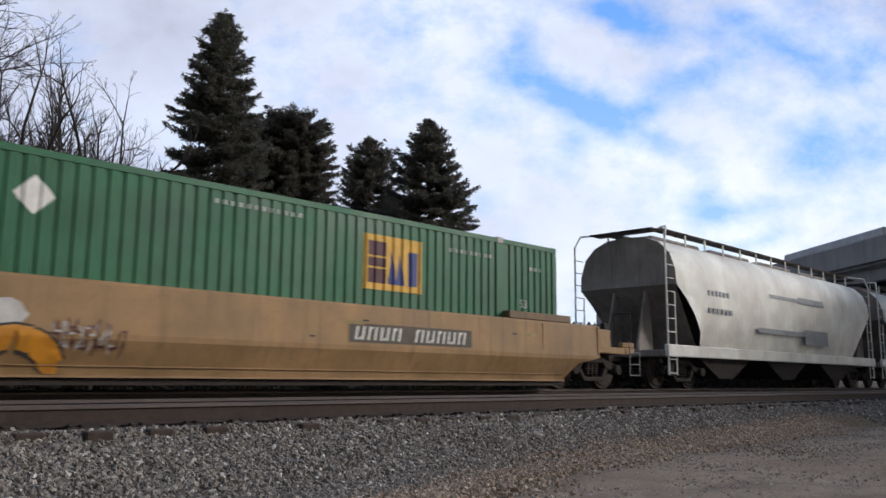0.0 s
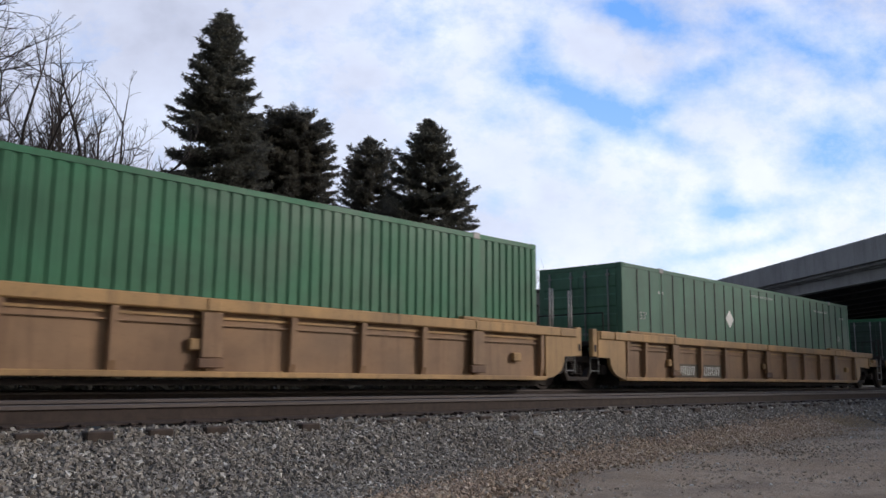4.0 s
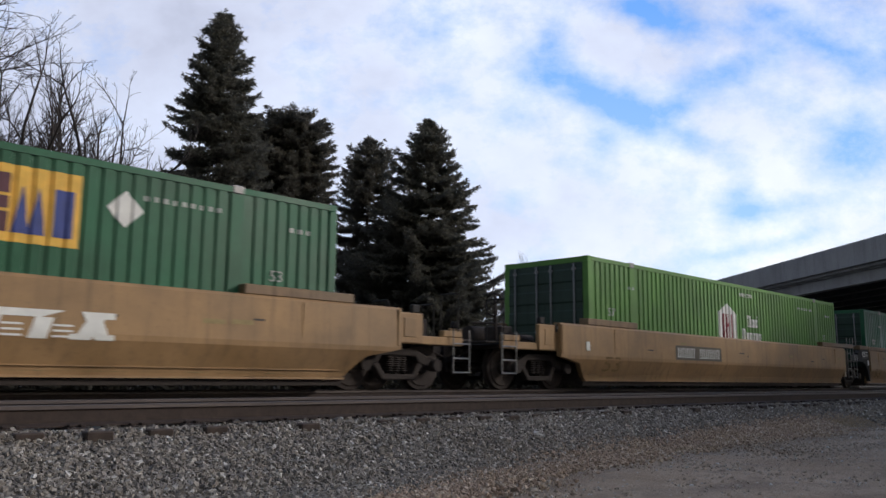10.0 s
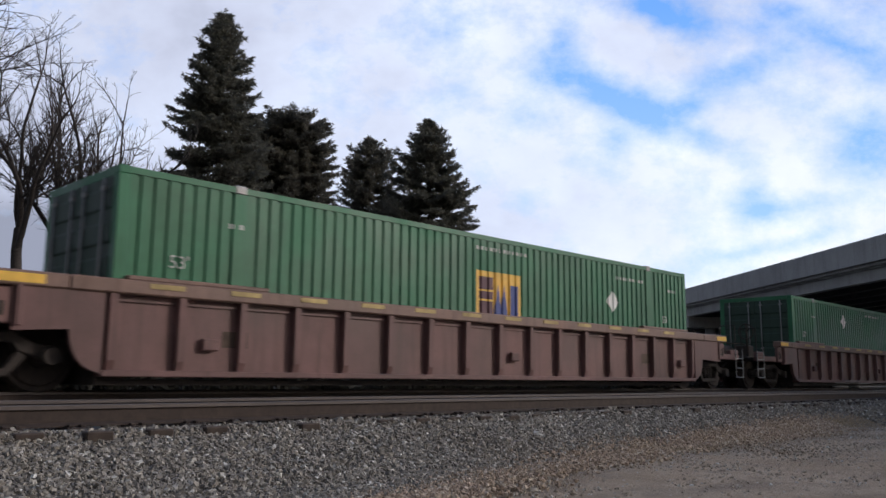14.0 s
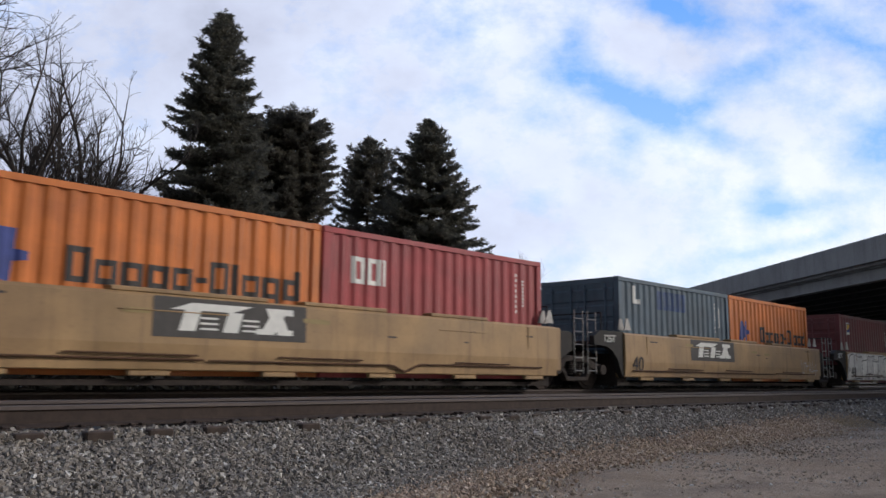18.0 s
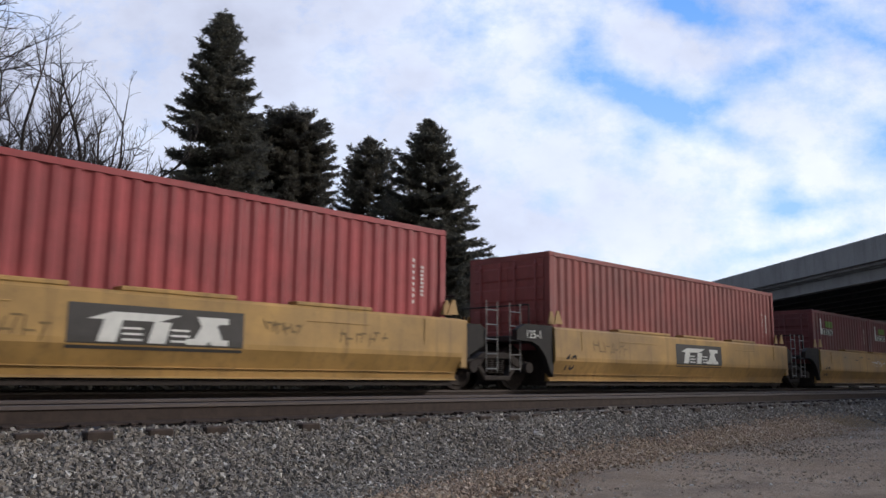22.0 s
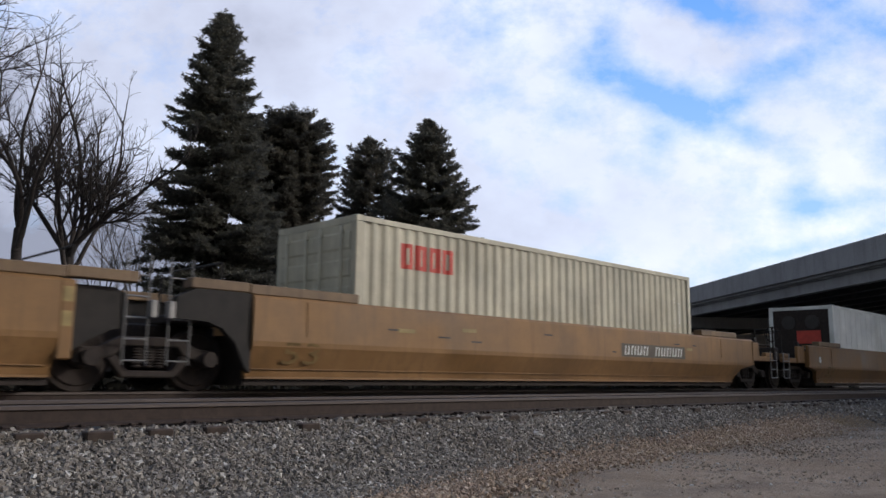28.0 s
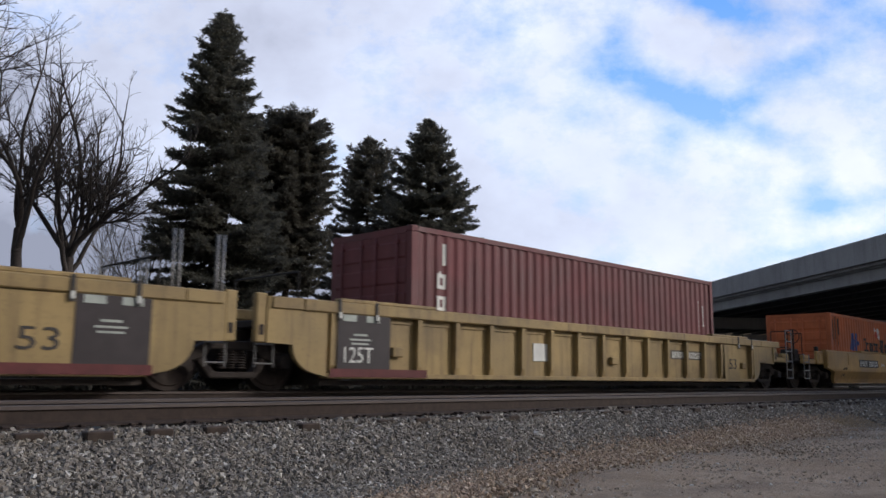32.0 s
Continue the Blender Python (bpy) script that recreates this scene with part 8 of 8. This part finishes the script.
# ---- covered hoppers ahead of the well cars ----
def covered_hopper(off, label):
    top = empty("covered_hopper")
    tagged(top, label, "freight car", "covered hoppers of the train")
    half = 8.25

    def section(zlow, zhigh=4.36):
        """Outline across the car: bulged sides and a rounded roof, cut off below at zlow."""
        pts = []
        for z, y in ((1.18, 1.30), (1.5, 1.42), (2.0, 1.52), (2.68, 1.56), (3.34, 1.52), (3.81, 1.36), (4.12, 1.05), (4.30, 0.62), (4.36, 0.0)):
            zz = max(z, zlow)
            k = y
            if z < zlow:
                for (za, ya), (zb, yb) in zip(((1.18, 1.30), (1.5, 1.42), (2.0, 1.52), (2.68, 1.56), (3.34, 1.52), (3.81, 1.36)), ((1.5, 1.42), (2.0, 1.52), (2.68, 1.56), (3.34, 1.52), (3.81, 1.36), (4.12, 1.05))):
                    if za <= zlow <= zb:
                        k = ya + (yb - ya) * (zlow - za) / (zb - za)
            pts.append((k, zz))
        return [(-y, z) for y, z in pts] + [(y, z) for y, z in reversed(pts[:-1])]
    bm, rings = bmesh.new(), []
    for x in (-7.75, -7.2, -6.7, -6.35, -6.1, -2.0, 2.0, 6.1, 6.35, 6.7, 7.2, 7.75):
        a = max(0.0, (abs(x) - 6.1) / 1.65)
        zl = 1.18 + 1.75 * (a ** 0.62 if a else 0.0)
        rings.append([bm.verts.new((x, y, z)) for y, z in section(zl)])
    for p, q in zip(rings, rings[1:]):
        for i in range(len(p) - 1):
            bm.faces.new((p[i], q[i], q[i + 1], p[i + 1])).smooth = True
    part("body", recalc(bm), HOPPER, top, "pale grimy bulged body")
    for s in (-1, 1):
        bm = bmesh.new()
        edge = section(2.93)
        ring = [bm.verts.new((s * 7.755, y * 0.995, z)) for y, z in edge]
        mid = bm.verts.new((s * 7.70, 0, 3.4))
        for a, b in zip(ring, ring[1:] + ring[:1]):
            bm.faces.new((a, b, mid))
        part("end_sheet", recalc(bm), HOPPER_END, top, "dark end sheet")
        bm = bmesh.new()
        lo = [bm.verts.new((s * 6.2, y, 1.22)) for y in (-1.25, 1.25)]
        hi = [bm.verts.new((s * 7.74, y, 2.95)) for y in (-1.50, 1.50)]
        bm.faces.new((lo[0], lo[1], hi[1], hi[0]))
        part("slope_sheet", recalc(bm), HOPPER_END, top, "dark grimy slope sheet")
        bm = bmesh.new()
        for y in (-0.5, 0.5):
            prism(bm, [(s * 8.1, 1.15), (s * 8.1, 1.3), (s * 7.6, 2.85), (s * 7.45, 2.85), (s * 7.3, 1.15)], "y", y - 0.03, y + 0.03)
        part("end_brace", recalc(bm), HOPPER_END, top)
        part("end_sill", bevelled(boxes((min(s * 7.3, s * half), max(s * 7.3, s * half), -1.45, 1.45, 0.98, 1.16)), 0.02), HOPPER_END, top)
        for y in (-1.46, 1.46):
            b = bmesh.new()
            bent(b, [(s * 8.15, y, 0.5), (s * 8.15, y, 4.16), (s * 7.95, y * 0.95, 4.50), (s * 7.4, y * 0.6, 4.58)], 0.028, 6)
            bent(b, [(s * 7.72, y, 0.5), (s * 7.72, y, 2.7)], 0.022, 6)
            for i in range(10):
                tube(b, (s * 7.72, y, 0.55 + i * 0.36), (s * 8.15, y, 0.55 + i * 0.36), 0.014)
            part("ladder", b, HOPPER, top, "pale corner ladder with tall grab bars")
        part("end_walk", boxes((min(s * 7.5, s * 8.05), max(s * 7.5, s * 8.05), -1.0, 1.0, 4.46, 4.50)), STEEL, top)
        railway_truck(top, s * 6.75)
        c = part("coupler", SH["coupler"], None, top)
        c.matrix_basis = Matrix.Translation((s * 8.55, 0, RAIL - 0.02)) @ Matrix.Rotation(0 if s > 0 else math.pi, 4, "Z")
    for s in (-1, 1):
        part("side_sill", bevelled(boxes((-half, half, min(s * 1.40, s * 1.52), max(s * 1.40, s * 1.52), 0.98, 1.30)), 0.02), HOPPER, top)
        for x in (-4.5, 0.0, 4.5):
            bm = prism(bmesh.new(), [(x - 2.1, 1.2), (x + 2.1, 1.2), (x + 0.45, 0.42), (x - 0.45, 0.42)], "y", min(0.12 * s, 1.28 * s), max(0.12 * s, 1.28 * s))
            part("outlet_bay", recalc(bm), STEEL, top, "dark outlet bay")
        part("running_board", boxes((-7.4, 7.4, min(s * 0.55, s * 0.95), max(s * 0.55, s * 0.95), 4.54, 4.58)), STEEL, top, "dark roof walkway")
        for i in range(13):
            x = -7.2 + i * 1.2
            part("walkway_post", boxes((x - 0.02, x + 0.02, min(s * 0.9, s * 0.94), max(s * 0.9, s * 0.94), 4.15, 4.538)), HOPPER, top)
    for i in range(4):
        b = bmesh.new()
        x = -5.4 + i * 3.6
        prism(b, [(x - 1.5, 4.361), (x + 1.5, 4.361), (x + 1.4, 4.51), (x - 1.4, 4.51)], "y", -0.3, 0.3)
        part("roof_hatch", recalc(b), HOPPER_END, top)
    for x0, x1, z0, z1, m in ((-6.0, -4.6, 2.75, 2.90, FADEBLUE), (-6.0, -4.4, 2.25, 2.40, FADEBLUE)):
        bm = bmesh.new()
        n = 6
        for i in range(n):
            a = x0 + (x1 - x0) * i / n
            box(bm, a, a + (x1 - x0) / n * 0.55, -1.572, -1.55, z0, z1)
        part("stencil_mark", bm, m, top, "dark stencil bars")
    for x0, x1, z0, z1 in ((-1.8, 1.9, 3.0, 3.12), (0.5, 2.8, 2.98, 3.42), (-2.8, 2.0, 1.85, 2.0), (0.9, 3.0, 1.6, 2.1)):
        bm = bmesh.new()
        prev = None
        for i in range(9):
            x = x0 + (x1 - x0) * i / 8
            y = lambda z: -(1.585 if z < 3.0 else 1.56 - (z - 3.0) * 0.22)
            row = (bm.verts.new((x, y(z0), z0)), bm.verts.new((x, y(z1), z1)))
            if prev:
                bm.faces.new((prev[0], row[0], row[1], prev[1]))
            prev = row
        part("faded_mark", bm, FADEBLUE, top, "faded grey-blue painted stripe")
    return run(top, off)


FADEBLUE = plain("faded_blue_grey", (0.33, 0.34, 0.35), 0.75, 0, 0.2, 3, 0.02)
covered_hopper(-358.5, "pale grimy covered hopper with bulged sides")
covered_hopper(-375.9, "pale grimy covered hopper with bulged sides")


# ---- road vehicles on the bridge ----
def road_truck(kind, label, body_mat, cab_mat):
    """A tractor and its semi-trailer, nose towards -x of the bridge's line; origin under the trailer's tail at road height."""
    top = empty("semi_truck")
    tagged(top, label, "truck")
    if kind == "van":
        part("trailer_box", bevelled(boxes((-15.6, 0.0, -1.28, 1.28, 1.15, 4.05)), 0.03), body_mat, top, "pale grey trailer box")
        part("trailer_frame", boxes((-15.0, -0.2, -0.5, 0.5, 0.85, 1.148)), STEEL, top)
    else:
        part("trailer_deck", bevelled(boxes((-13.5, 0.0, -1.25, 1.25, 1.2, 1.4)), 0.03), STEEL, top)
        part("load", bevelled(boxes((-12.5, -0.4, -1.1, 1.1, 1.402, 2.05)), 0.08), body_mat, top, "pale low load")
    n = -17.2 if kind == "van" else -15.2
    bm = prism(bmesh.new(), [(n + 1.0, 0.95), (n + 1.0, 3.3), (n + 0.6, 3.85 if kind == "van" else 3.3), (n - 0.9, 3.4 if kind == "van" else 3.1), (n - 1.5, 2.2), (n - 2.9, 1.95), (n - 3.1, 0.7), (n + 0.9, 0.7)], "y", -1.2, 1.2)
    cab = part("cab", bevelled(recalc(bm), 0.06), cab_mat, top)
    part("windscreen", prism(bmesh.new(), [(n - 0.98, 3.15), (n - 1.42, 2.35), (n - 1.45, 2.35), (n - 1.01, 3.15)], "y", -1.0, 1.0), PANE, cab)
    for s in (-1, 1):
        part("side_window", boxes((n - 0.9, n - 0.1, min(s * 1.202, s * 1.215), max(s * 1.202, s * 1.215), 2.3, 2.95)), PANE, cab)
        b = bmesh.new()
        tube(b, (n + 1.2, s * 1.05, 1.0), (n + 1.2, s * 1.05, 4.1), 0.07, 0.07, 10)
        part("exhaust_stack", b, GALV, top, "chrome exhaust stack")
        for x in (n - 2.2, n + 2.0, n + 3.3, -1.2, -2.5):
            w = bmesh.new()
            tube(w, (x, s * 0.72, 0.52), (x, s * 1.22, 0.52), 0.52, 0.52, 20)
            wh = part("wheel", w, INK, top, "black road wheel")
    return top


DARKRED = paint("dark_red_cab_paint", (0.10, 0.018, 0.022), (0.04, 0.02, 0.02), 0.2, 0.35)
TRAILER = paint("pale_trailer_skin", (0.50, 0.51, 0.53), (0.3, 0.3, 0.3), 0.25, 0.45)
VAN = road_truck("van", "semi-truck with a pale box trailer and dark red cab", TRAILER, DARKRED)
FLAT = road_truck("flat", "flatbed semi-truck with a pale low load", TRAILER, SLATE)
# ---- the motion ----
def motions():
    """The whole train keeps one steady speed past the camera, its wheels rolling; lorries cross the bridge and the clouds drift."""
    def gone(t):
        w = (t - 16) / 16
        return 332.434 * w + 1.363 * w * w - 0.35 * w ** 3
    for ob, off, z in MOVERS:
        walk(ob, [(t, Matrix.Translation((gone(t) - off, 0, z))) for t in (0, 4, 8, 12, 16, 20, 24, 28, 32)])
    for car, off, z in MOVERS:
        for truck in car.children:
            for axle in truck.children:
                if not axle.name.startswith("wheelset"):
                    continue
                place = truck.location.x + axle.location.x - off
                f0 = max(0, next(f for f in range(961) if f == 960 or gone(f / FPS) + place > -3))
                f1 = min(960, f0 + 80)
                rows = [(f / FPS, Matrix.Translation(axle.location) @ Matrix.Rotation((gone(f / FPS) - gone(f0 / FPS)) / 0.48, 4, "Y")) for f in range(f0, f1 + 1)]
                rows = ([(0, rows[0][1])] if f0 else []) + rows + ([(32, rows[-1][1])] if f1 < 960 else [])
                if len(rows) > 1:
                    walk(axle, rows)
    for ob, rows in ((VAN, ((0, 260.5), (4, 148.1), (8, 35.75), (9, 7.65), (10, -20.4), (11, -38), (12, -47), (13, -50), (32, -50))),
                     (FLAT, ((0, 18.05), (0.6, 6.9), (1.2, -4.2), (2, -19), (4, -46), (6, -64), (8, -73), (9, -74), (32, -74)))):
        walk(ob, [(t, BRIDGE @ Matrix.Translation((a, -3.0, 7.80))) for t, a in rows])
    walk(SKY, [(t, Matrix.Translation(EYE) @ Matrix.Rotation(radians(3.4 - 6.8 * t / 32), 4, "Z")) for t in (0, 16, 32)])


motions()
